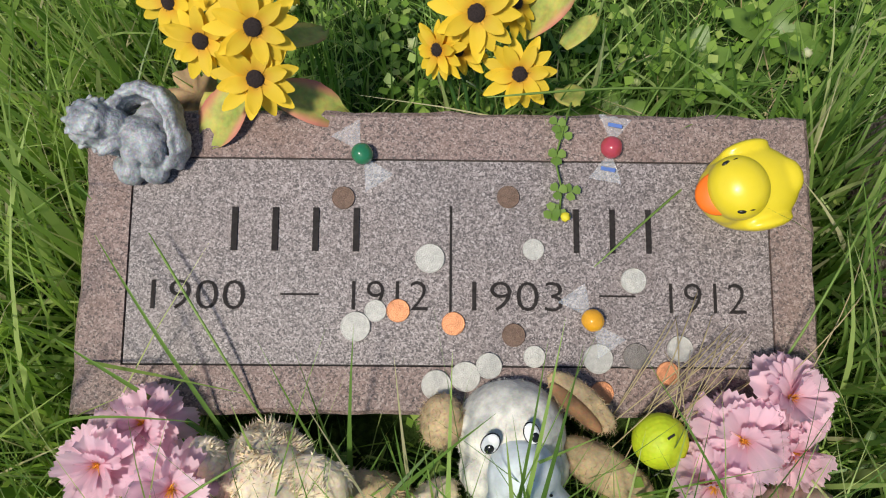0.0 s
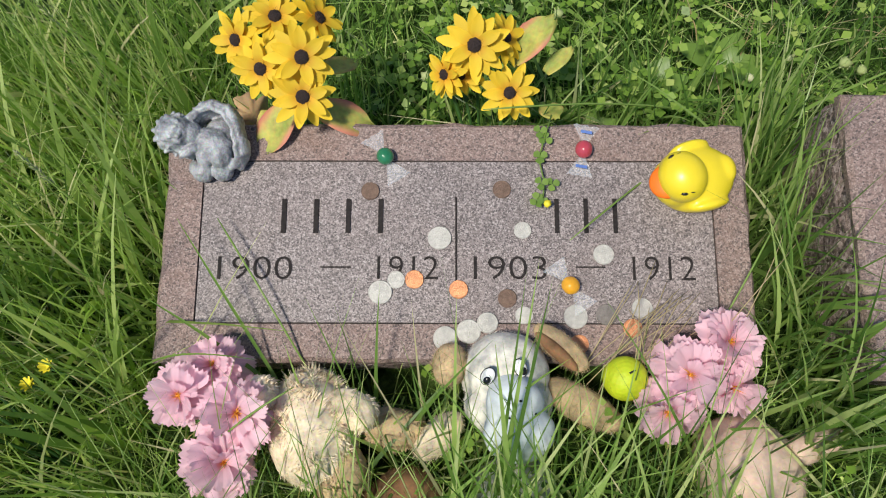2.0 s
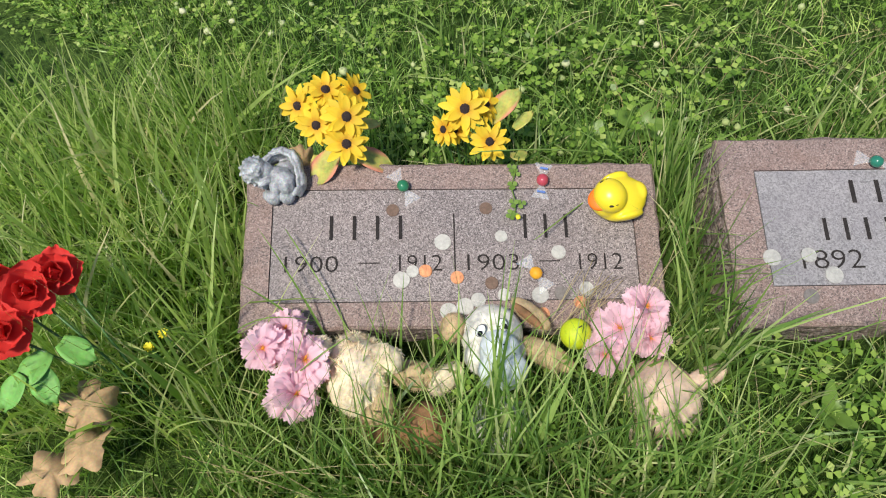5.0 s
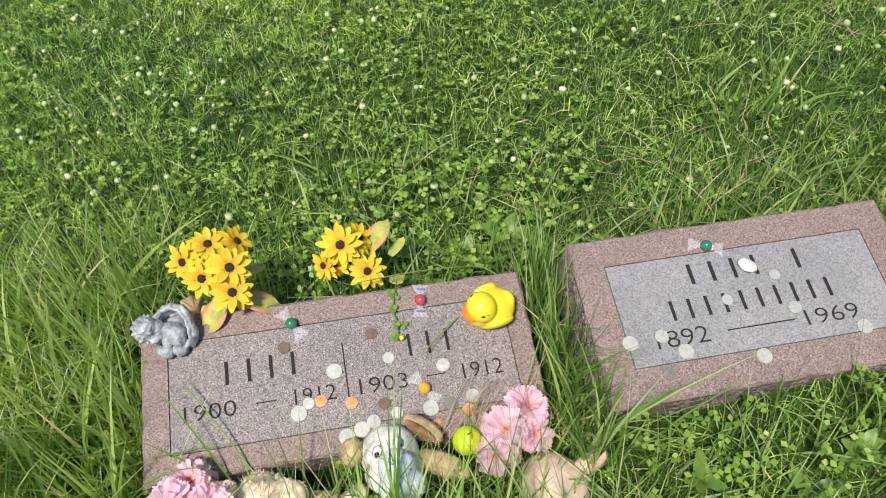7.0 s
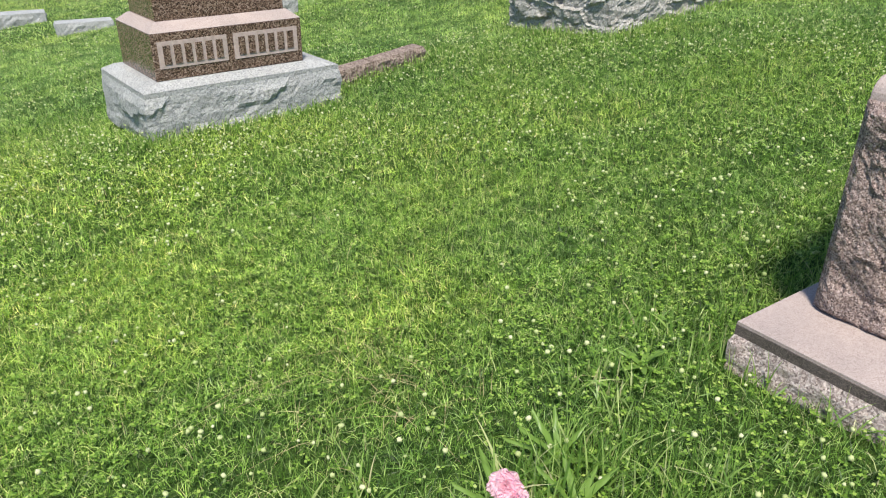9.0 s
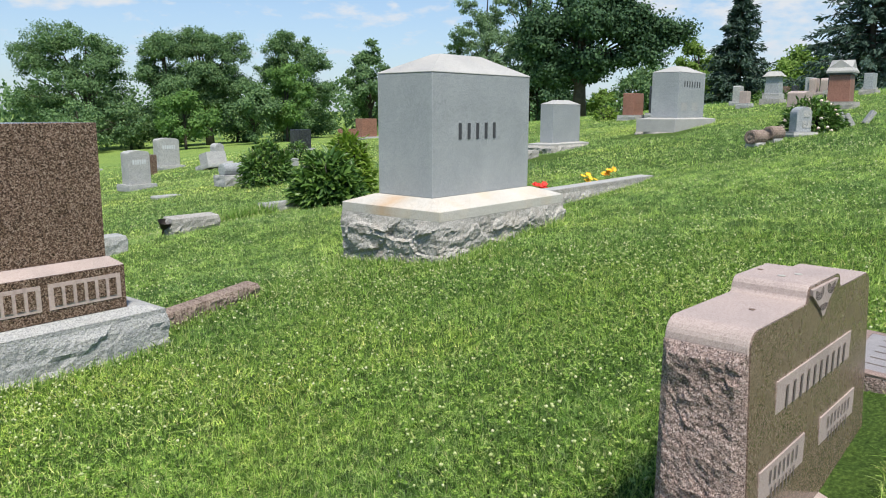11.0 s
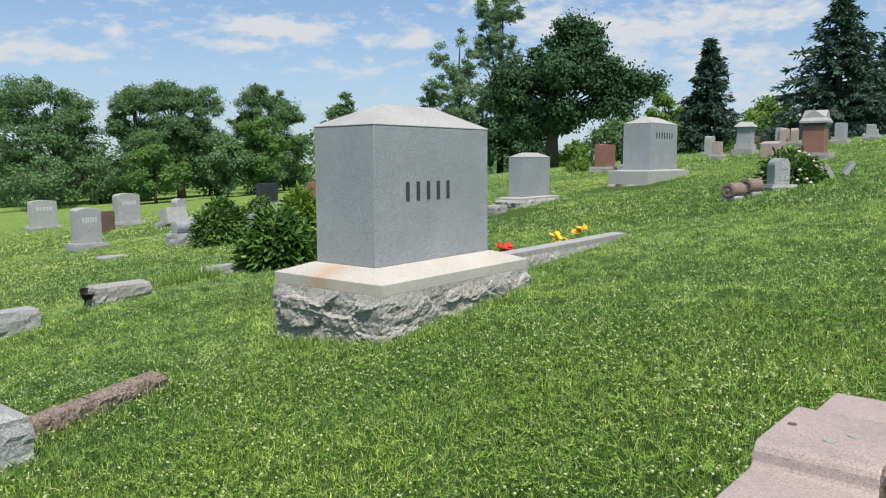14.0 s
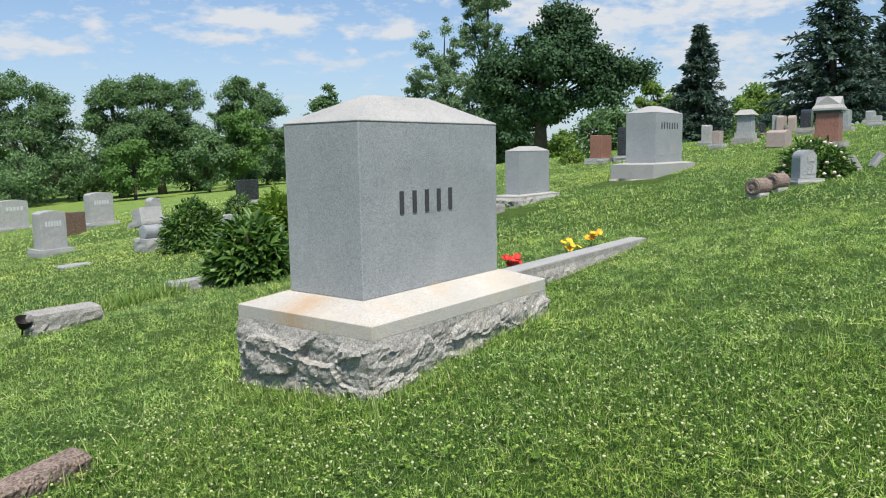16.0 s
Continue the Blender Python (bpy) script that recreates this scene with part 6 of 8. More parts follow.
# ---- grey figurine ----
def figurine(m):
    """A curled-up winged cherub in cast stone, one fused mesh."""
    b = Blob()
    b.ellipsoid((-0.038, 0.018, 0.028), (0.0225, 0.0215, 0.024), nu=28, nv=18)
    b.ellipsoid((-0.019, 0.0165, 0.024), (0.013, 0.016, 0.018))
    k = np.arange(42)
    for a, h in zip(k * 2.4, 1 - 2 * (k + 0.5) / 60):
        d = Vector((math.cos(a) * math.sqrt(1 - h * h), math.sin(a) * math.sqrt(1 - h * h), h))
        if d.x < 0.62:
            b.ellipsoid((-0.038 + d.x * 0.0214, 0.018 + d.y * 0.0204, 0.028 + d.z * 0.0228), (0.0062, 0.0036, 0.0022), (0, 0, math.degrees(a) * 3), nu=10, nv=8)
    b.ellipsoid((0.004, 0.008, 0.018), (0.026, 0.02, 0.021), (0, 0, -18))
    b.ellipsoid((0.014, -0.004, 0.022), (0.014, 0.016, 0.015))
    b.ellipsoid((0.012, 0.022, 0.012), (0.022, 0.022, 0.018), (0, 0, -20))
    for c, r, turn in (((-0.009, -0.021, 0.011), (0.0125, 0.013, 0.0115), (0, 0, 0)), ((0.0135, -0.02, 0.011), (0.0128, 0.0125, 0.0115), (0, 0, 0)), ((-0.005, -0.007, 0.021), (0.01, 0.011, 0.01), (0, 0, 30)),
                       ((-0.017, 0.0, 0.03), (0.019, 0.006, 0.006), (0, 0, 38)), ((-0.026, 0.006, 0.012), (0.012, 0.012, 0.012), (0, 0, 0)), ((-0.018, -0.016, 0.006), (0.012, 0.009, 0.006), (0, 0, -40))):
        b.ellipsoid(c, r, turn)
    arc = np.array([(-0.02, 0.038, 0.034), (-0.007, 0.047, 0.042), (0.009, 0.05, 0.046), (0.024, 0.044, 0.044), (0.033, 0.03, 0.038), (0.037, 0.012, 0.03), (0.038, -0.003, 0.024), (0.031, -0.015, 0.015)])
    for i in range(len(arc) - 1):
        for s in (0.0, 0.25, 0.5, 0.75):
            p = arc[i] + (arc[i + 1] - arc[i]) * s
            d = arc[i + 1] - arc[i]
            b.ellipsoid((p[0], p[1], p[2] * 0.55), (0.0066, 0.0068 + 0.0012 * math.sin(i * 9 + s * 25), p[2] * 0.5), (0, 0, math.degrees(math.atan2(d[1], d[0]))), nu=12, nv=10)
            b.ellipsoid((p[0] - 0.004, p[1] - 0.005, p[2] * 0.93), (0.0075, 0.0022, 0.0035), (12, 0, math.degrees(math.atan2(d[1], d[0])) - 35), nu=10, nv=8)
    mat = plain("weathered_grey_paint", (0.2, 0.215, 0.235), 0.52, 0.1, 0.45, 75.0, 0.7, second=(0.46, 0.475, 0.49))
    ob = mesh_part("figurine", b.mesh("figurine"), mat, smooth=True)
    rm = ob.modifiers.new("fuse", 'REMESH')
    rm.mode, rm.voxel_size, rm.use_smooth_shade = 'VOXEL', 0.0011, True
    sm = ob.modifiers.new("soft", 'SMOOTH')
    sm.iterations, sm.factor = 5, 0.6
    tex = bpy.data.textures.new("chisel", 'CLOUDS')
    tex.noise_scale, tex.noise_depth = 0.009, 2
    dp = ob.modifiers.new("chisel", 'DISPLACE')
    dp.texture, dp.strength, dp.mid_level = tex, 0.0028, 0.5
    ob.matrix_basis = m
    tagged(ob, "small weathered grey stone cherub figurine on the marker's corner", "figurine")


figurine(on_double(-0.2535, 0.0885, 0.0) @ Matrix.Diagonal((0.88, 0.9, 0.95, 1)))


# ---- golf ball ----
def golf_ball(x, y, z):
    t = thing("golf_ball", "bright yellow-green dimpled golf ball lying beside the marker", "ball", VIEW_FIT_M @ pose(x, y, z, 20, 10, 30))
    n, r = 260, 0.02135
    bm = bmesh.new()
    bmesh.ops.create_icosphere(bm, subdivisions=5, radius=r)
    k = np.arange(n) + 0.5
    ph = np.arccos(1 - 2 * k / n)
    th = np.pi * (1 + 5 ** 0.5) * k
    d = np.stack([np.cos(th) * np.sin(ph), np.sin(th) * np.sin(ph), np.cos(ph)], 1)
    for v in bm.verts:
        u = np.array(v.co.normalized())
        a = math.acos(min(1.0, float((d @ u).max())))
        v.co = v.co * (1 - 0.02 * max(0.0, 1 - (a / 0.1) ** 2))
    part("ball", bm, plain("lime_ball", (0.5, 0.6, 0.015), 0.6, vary=0.15, size=60), t, smooth=True)
    part("print", _shift(box(-0.0035, 0.0035, -0.0009, 0.0009, 0, 0.0005), -0.002, 0.006, 0.0203), plain("black_ink", (0.02, 0.02, 0.02), 0.5), t, "small black printed bar")


golf_ball(0.146, -0.147, -0.014)


# ---- soft toys ----
M_CREAM = plain("cream_plush", (0.68, 0.65, 0.57), 0.95, vary=0.3, size=90)
M_CREAM_DIRTY = plain("soiled_cream_plush", (0.72, 0.6, 0.42), 0.95, vary=0.4, size=60)
M_WHITE_PLUSH = plain("white_plush", (0.62, 0.67, 0.69), 0.95, vary=0.15, size=90)
M_TAN = plain("tan_plush", (0.46, 0.34, 0.19), 0.95, vary=0.35, size=80)
M_BROWN = plain("brown_plush", (0.25, 0.13, 0.06), 0.95, vary=0.35, size=80)
M_PINKPLUSH = plain("faded_pink_plush", (0.64, 0.47, 0.37), 0.95, vary=0.25, size=50)
M_EYE_WHITE = plain("eye_white", (0.75, 0.76, 0.76), 0.3)
M_EYE_BLACK = plain("eye_black", (0.01, 0.01, 0.012), 0.15)
M_TONGUE = plain("orange_felt", (0.5, 0.22, 0.1), 0.9)


def soft_toy(name, label):
    return thing(name, label, "soft toy", VIEW_FIT_M, "soft toys lying before the marker")


def locks(c, r, turn, count, length, width, crown=(0.0, 0.6, 0.8), curl=1.5, lift=0.32):
    """Combed fur: strands that run away from the crown over a round form, in waving locks."""
    m = np.array(Euler([radians(a) for a in turn]).to_matrix())
    n = unit(rng.normal(size=(count, 3)))
    pos = (n * np.array(r) * 0.985) @ m.T + np.array(c)
    nor = unit((n / np.array(r)) @ m.T)
    run = nor * (nor @ np.array(crown))[:, None] - np.array(crown)
    wave = np.stack([[noise.noise(Vector(p * 70) + Vector((9.0 * k, 0, 0))) for k in range(3)] for p in pos])
    way = unit(nor * lift + unit(run) * 0.6 + wave * 1.1 + rng.normal(size=(count, 3)) * 0.2)
    bend = wave[:, [1, 2, 0]] * curl - nor * 0.35
    return strands(pos, way, bend, length * rng.uniform(0.6, 1.25, count), width, 3, flat=nor)


def plush(name, forms, mat, t, label="", fuse=0.0):
    """One sewn part of a toy out of round forms (centre, radii, turn, fur, fur length)."""
    b = Blob()
    for c, r, turn, fur, ln in forms:
        b.ellipsoid(c, r, turn, 0, 0.05, 0 if fuse else fur, ln, nu=28, nv=18)
    ob = mesh_part(name, b.mesh(name), mat, t, label, smooth=True)
    if fuse:
        rm = ob.modifiers.new("fuse", 'REMESH')
        rm.mode, rm.voxel_size, rm.use_smooth_shade = 'VOXEL', fuse, True
        sm = ob.modifiers.new("soft", 'SMOOTH')
        sm.iterations, sm.factor = 8, 0.6
    return ob


def toy_eye(t, centre, p, tall, wide, glance):
    """A flat oval eye sewn onto the head: black rim, white, and a pupil that looks aside."""
    p, centre = Vector(p), Vector(centre)
    m = facing(p, p + (p - centre) + Vector((0, -0.03, 0.03)), glance)
    rim = mesh_part("eye", Blob().ellipsoid((0, 0, 0), (wide * 1.12, tall * 1.1, 0.0016)).mesh("eye"), M_EYE_BLACK, t, "black-rimmed oval eye")
    rim.matrix_basis = m
    mesh_part("eye_white", Blob().ellipsoid((0, 0, 0.0006), (wide, tall, 0.002)).mesh("eye_white"), M_EYE_WHITE, rim, "white of the eye")
    mesh_part("pupil", Blob().ellipsoid((0.0012, -tall * 0.36, 0.0014), (wide * 0.6, tall * 0.52, 0.0022)).mesh("pupil"), M_EYE_BLACK, rim, "black pupil")


def facing(p, towards, roll=0.0):
    d = (Vector(towards) - Vector(p)).normalized()
    return Matrix.Translation(p) @ d.to_track_quat('Z', 'Y').to_matrix().to_4x4() @ pose(0, 0, 0, 0, 0, roll)


def plush_dog():
    t = soft_toy("plush_dog", "cream plush dog with pale muzzle and tan ears lying in grass")
    hc = (0.033, -0.134, -0.029)
    plush("head", [(hc, (0.043, 0.041, 0.041), (0, 0, 0), 6000, 0.0018), ((0.035, -0.162, -0.034), (0.043, 0.034, 0.034), (0, 0, 0), 3500, 0.0018)], M_CREAM, t)
    plush("muzzle", [((0.038, -0.172, -0.003), (0.0275, 0.027, 0.027), (0, 0, 0), 0, 0), ((0.041, -0.196, -0.014), (0.034, 0.027, 0.029), (0, 0, 0), 0, 0), ((0.034, -0.158, -0.001), (0.02, 0.016, 0.015), (0, 0, 0), 0, 0)], M_WHITE_PLUSH, t, "pale blue-grey freckled muzzle", 0.0022)
    for x, y, z in ((0.0405, -0.177, 0.0245), (0.054, -0.187, 0.0165), (0.03, -0.19, 0.017), (0.044, -0.197, 0.0115), (0.061, -0.196, 0.004), (0.027, -0.202, 0.005)):
        mesh_part("freckle", Blob().ellipsoid((x, y, z), (0.0014, 0.0012, 0.0014), nu=8, nv=6).mesh("freckle"), M_EYE_BLACK, t, "black stitched dot")
    toy_eye(t, hc, (0.0135, -0.1495, 0.0125), 0.0084, 0.006, -14)
    toy_eye(t, hc, (0.0437, -0.1435, 0.0155), 0.0084, 0.0056, 6)
    mesh_part("mouth", Blob().ellipsoid((0.031, -0.2125, 0.0), (0.0085, 0.0028, 0.003), (30, 0, -12)).mesh("mouth"), M_EYE_BLACK, t, "dark mouth seam")
    mesh_part("tongue", Blob().ellipsoid((0.0475, -0.2135, -0.0005), (0.0095, 0.006, 0.0035), (48, 0, 8), lump=0.1).mesh("tongue"), M_TONGUE, t, "faded orange felt tongue")
    ear = plush("ear", [((0.0865, -0.117, -0.006), (0.032, 0.0125, 0.008), (25, 8, -42), 1500, 0.003)], M_TAN, t, "tan ear with a dark lining")
    plush("ear_lining", [((0.0815, -0.1225, -0.0015), (0.026, 0.0065, 0.006), (25, 8, -44), 500, 0.002)], M_BROWN, ear, "dark brown ear lining")
    plush("ear", [((-0.0205, -0.127, -0.018), (0.018, 0.021, 0.013), (0, -30, 0), 1500, 0.0035)], M_TAN, t, "tan ear")
    plush("arm", [((0.106, -0.165, -0.036), (0.042, 0.0175, 0.017), (0, 4, -32), 1500, 0.003)], M_TAN, t, "tan arm")
    plush("arm", [((-0.033, -0.188, -0.05), (0.03, 0.016, 0.016), (0, -8, 40), 1200, 0.003)], M_CREAM_DIRTY, t, "soiled cream arm")
    plush("body", [((0.04, -0.245, -0.085), (0.045, 0.045, 0.032), (0, 0, 0), 1400, 0.004)], M_CREAM, t)


def plush_bear():
    t = soft_toy("plush_bear", "curly soiled cream plush bear lying face down in grass")
    for name, c, r, turn, count, ln, mat, lab in (
            ("body", (-0.154, -0.178, -0.044), (0.043, 0.058, 0.044), (0, 0, 8), 10000, 0.0062, M_CREAM_DIRTY, "curly soiled cream body"),
            ("ear", (-0.2, -0.152, -0.016), (0.017, 0.018, 0.017), (0, 0, 0), 1400, 0.0055, M_CREAM_DIRTY, "curly cream ear"),
            ("arm", (-0.114, -0.168, -0.016), (0.026, 0.017, 0.016), (0, 10, -28), 1900, 0.006, M_CREAM_DIRTY, "curly cream arm"),
            ("leg", (-0.13, -0.218, -0.052), (0.028, 0.03, 0.026), (0, 0, 20), 1300, 0.008, M_TAN, "matted tan leg"),
            ("arm", (-0.077, -0.178, -0.056), (0.034, 0.02, 0.02), (0, 0, -8), 1300, 0.007, M_TAN, "matted tan arm")):
        b = Blob().ellipsoid(c, r, turn, lump=0.08)
        b.add(locks(c, r, turn, count, ln, 0.0017), 0)
        mesh_part(name, b.mesh(name), mat, t, lab)


def plush_lump(label, forms, mat):
    t = soft_toy("plush_toy", label)
    for name, c, r, turn, fur, ln in forms:
        plush(name, [(c, r, turn, fur, ln)], mat, t)


plush_dog()
plush_bear()
plush_lump("worn brown plush toy half sunk in grass", [("head", (-0.066, -0.246, -0.078), (0.037, 0.035, 0.034), (0, 0, 0), 2600, 0.003), ("body", (-0.122, -0.24, -0.095), (0.032, 0.026, 0.026), (0, 0, 0), 1200, 0.004)], M_BROWN)
plush_lump("faded pinkish-beige plush toy lying in long grass", [("body", (0.258, -0.232, -0.05), (0.05, 0.057, 0.045), (0, 12, 20), 4200, 0.0022), ("arm", (0.314, -0.213, -0.028), (0.034, 0.014, 0.014), (0, -8, 20), 1000, 0.0022), ("leg", (0.232, -0.275, -0.075), (0.034, 0.034, 0.028), (0, 0, 0), 1200, 0.0025)], M_PINKPLUSH)


# ---- artificial flowers ----
def petal_bm(bm, m, length, width, cup, frill=0.0, slot=0, cols=4, rows=6, seed=0.0):
    """One petal from the origin along +x, cupped upwards."""
    grid = []
    for i in range(rows + 1):
        s = i / rows
        w = width * (0.22 + 0.78 * math.sin(math.pi * min(1.0, s * 0.78 + 0.1)) ** 0.8) * (1 if s < 0.85 else 1 - (s - 0.85) * 2.2)
        row = []
        for j in range(cols + 1):
            u = j / cols * 2 - 1
            tip = length * (s - (0.07 * u * u if s > 0.6 else 0))
            if frill and i == rows:
                tip += length * 0.05 * math.sin(j * 1.571 + seed) + length * 0.03 * math.sin(u * 5 + seed * 2)
            z = cup * length * s * s + 0.1 * width * abs(u) + frill * math.sin(u * 7 + seed) * s * s * width
            row.append(bm.verts.new(m @ Vector((tip, u * w / 2, z))))
        grid.append(row)
    for i in range(rows):
        for j in range(cols):
            f = bm.faces.new((grid[i][j], grid[i][j + 1], grid[i + 1][j + 1], grid[i + 1][j]))
            f.material_index = slot
            f.smooth = True


def petal_material(name, inner, outer, reach, translucent=0.3):
    """Cloth petals whose colour runs from the middle of the bloom outwards."""
    m, nt, b, out = material(name)
    co = object_coords(nt)
    ln = nt.nodes.new("ShaderNodeVectorMath")
    ln.operation = 'LENGTH'
    nt.links.new(co, ln.inputs[0])
    dv = nt.nodes.new("ShaderNodeMath")
    dv.operation, dv.inputs[1].default_value = 'DIVIDE', reach
    nt.links.new(ln.outputs["Value"], dv.inputs[0])
    geo = nt.nodes.new("ShaderNodeNewGeometry")
    c = ramp(nt, dv.outputs[0], [(0.15, inner), (0.5, outer), (1.0, tuple(min(1, k * 1.1) for k in outer))])
    tone = ramp(nt, geo.outputs["Random Per Island"], [(0, (0.85, 0.85, 0.85)), (1, (1.1, 1.1, 1.1))])
    c = mix(nt, 1.0, c, tone, 'MULTIPLY')
    nt.links.new(c, b.inputs["Base Color"])
    b.inputs["Roughness"].default_value = 0.7
    tr = nt.nodes.new("ShaderNodeBsdfTranslucent")
    nt.links.new(c, tr.inputs[0])
    ms = nt.nodes.new("ShaderNodeMixShader")
    ms.inputs[0].default_value = translucent
    nt.links.new(b.outputs[0], ms.inputs[1])
    nt.links.new(tr.outputs[0], ms.inputs[2])
    nt.links.new(ms.outputs[0], out.inputs[0])
    return m


M_YELLOW = petal_material("yellow_petal", (0.74, 0.32, 0.012), (0.8, 0.56, 0.03), 0.032)
M_PINK_PETAL = petal_material("pink_petal", (0.82, 0.35, 0.48), (0.9, 0.635, 0.715), 0.034, 0.5)
M_ROSE = petal_material("red_petal", (0.45, 0.012, 0.014), (0.7, 0.04, 0.033), 0.04)
M_DISC = plain("dark_flower_disc", (0.035, 0.022, 0.02), 0.95, vary=0.4, size=700, bump=1.0)
M_HEART = plain("orange_flower_heart", (0.8, 0.4, 0.05), 0.9, vary=0.2, size=300)
M_STEM = plain("green_plastic_stem", (0.05, 0.13, 0.03), 0.5, vary=0.2, size=80)
M_CLOTH_LEAF = plain("variegated_cloth_leaf", (0.2, 0.3, 0.045), 0.7, vary=0.3, size=38, second=(0.48, 0.44, 0.1))


def pink_edge(m):
    """A pink hem along both sides of a cloth leaf that lies along its own x."""
    nt = m.node_tree
    b = nt.nodes["Principled BSDF"]
    inner = b.inputs["Base Color"].links[0].from_socket
    sep = nt.nodes.new("ShaderNodeSeparateXYZ")
    nt.links.new(object_coords(nt), sep.inputs[0])
    ab = nt.nodes.new("ShaderNodeMath")
    ab.operation = 'ABSOLUTE'
    nt.links.new(sep.outputs[1], ab.inputs[0])
    mask = ramp(nt, ab.outputs[0], [(0.011, (0, 0, 0)), (0.018, (0.9, 0.9, 0.9))])
    nt.links.new(mix(nt, mask, inner, (0.55, 0.17, 0.13)), b.inputs["Base Color"])


pink_edge(M_CLOTH_LEAF)
M_ROSE_LEAF = plain("green_cloth_leaf", (0.13, 0.32, 0.06), 0.65, vary=0.25, size=45)


def daisy(t, p, towards, r, roll, orange=0.0):
    bm = bmesh.new()
    n = 12
    for layer, (lift, scale) in enumerate(((0.0, 1.0), (0.003, 0.8))):
        for k in range(n if layer == 0 else 6):
            a = 360 * (k + 0.5 * layer) / (n if layer == 0 else 6) + 7 * math.sin(k * 5 + roll)
            m = pose(0, 0, lift, 0, 0, a) @ pose(0.003, 0, 0, 6 * math.sin(k * 3.1 + roll), -14 * layer + 5 * math.sin(k * 1.7 + roll), 0)
            petal_bm(bm, m, r * scale * (0.93 + 0.1 * math.sin(k * 2.3)), r * 0.37, -0.06 + 0.12 * math.sin(k * 2.9 + roll), seed=k)
    m = facing(p, towards, roll)
    ob = part("bloom", bm, M_YELLOW, t, "yellow cloth daisy bloom")
    ob.matrix_basis = m
    disc = Blob().ellipsoid((0, 0, 0.004), (r * 0.21, r * 0.21, 0.0035), lump=0.1, fur=260, fur_len=0.0022).mesh("flower_disc")
    mesh_part("flower_disc", disc, M_DISC, ob, "dark brown disc")
    return ob


def stem(t, a, b, r=0.0018, mat=None, sag=0.02):
    mid = [(a[i] + b[i]) / 2 + (0.0 if i < 2 else sag) for i in range(3)]
    v, l, s = tube_arrays([a, mid, b], [r, r, r], 6)
    return mesh_part("stem", from_arrays("stem", v, l, s), mat or M_STEM, t)


def cloth_leaf(t, p, towards, length, width, mat, label, tilt=(0, 0, 0)):
    bm = bmesh.new()
    petal_bm(bm, Matrix(), length, width, -0.15, 0.06, cols=6, rows=9)
    ob = part("leaf", bm, mat, t, label)
    d = (Vector(towards) - Vector(p)).normalized()
    ob.matrix_basis = Matrix.Translation(p) @ d.to_track_quat('X', 'Z').to_matrix().to_4x4() @ pose(0, 0, 0, *tilt)
    sd = ob.modifiers.new("thick", 'SOLIDIFY')
    sd.thickness = 0.0006


VIEW = (-0.03, -0.5, 0.75)


def daisy_bunch(label, root, blooms, leaf_list):
    t = thing("flower_bunch", label, "artificial flowers", Matrix.Translation((-0.005, 0.021, -0.026)) @ VIEW_FIT_M, "yellow daisy bunches")
    for k, (x, y, z, r, ox, oy) in enumerate(blooms):
        daisy(t, (x, y, z), (VIEW[0] + ox, VIEW[1] + oy, VIEW[2]), r, k * 37)
        stem(t, root, (x, y, z - 0.004), sag=-0.01)
    for p, q, ln, w in leaf_list:
        cloth_leaf(t, p, q, ln, w, M_CLOTH_LEAF, "yellow-green cloth leaf with a pink edge")
    return t


daisy_bunch("bunch of yellow cloth daisies with dark discs behind granite", (-0.18, 0.17, gz(-0.18, 0.17)),
            [(-0.155, 0.127, 0.133, 0.034, 0, 0), (-0.157, 0.1, 0.105, 0.033, 0, 0.1), (-0.199, 0.132, 0.112, 0.032, -0.3, -0.1), (-0.226, 0.168, 0.115, 0.031, -0.6, 0), (-0.187, 0.184, 0.128, 0.032, 0, 0.5), (-0.145, 0.191, 0.118, 0.03, 0.5, 0.5)],
            [((-0.175, 0.115, 0.07), (-0.21, 0.075, 0.05), 0.06, 0.042), ((-0.15, 0.11, 0.07), (-0.09, 0.105, 0.05), 0.066, 0.042), ((-0.14, 0.15, 0.08), (-0.1, 0.2, 0.06), 0.05, 0.03), ((-0.2, 0.12, 0.06), (-0.195, 0.07, 0.035), 0.045, 0.035)])
daisy_bunch("smaller bunch of yellow cloth daisies behind granite marker", (0.04, 0.17, gz(0.04, 0.17)),
            [(0.017, 0.154, 0.115, 0.036, 0, 0), (0.054, 0.124, 0.075, 0.031, 0.1, 0), (-0.012, 0.142, 0.085, 0.026, -0.8, 0), (0.05, 0.178, 0.098, 0.03, 0.6, 0.5), (0.005, 0.15, 0.075, 0.025, -0.5, -0.4)],
            [((0.06, 0.17, 0.07), (0.1, 0.19, 0.12), 0.065, 0.04), ((0.1, 0.14, 0.03), (0.112, 0.1, 0.05), 0.028, 0.028), ((0.1, 0.17, 0.05), (0.14, 0.2, 0.08), 0.04, 0.02)])


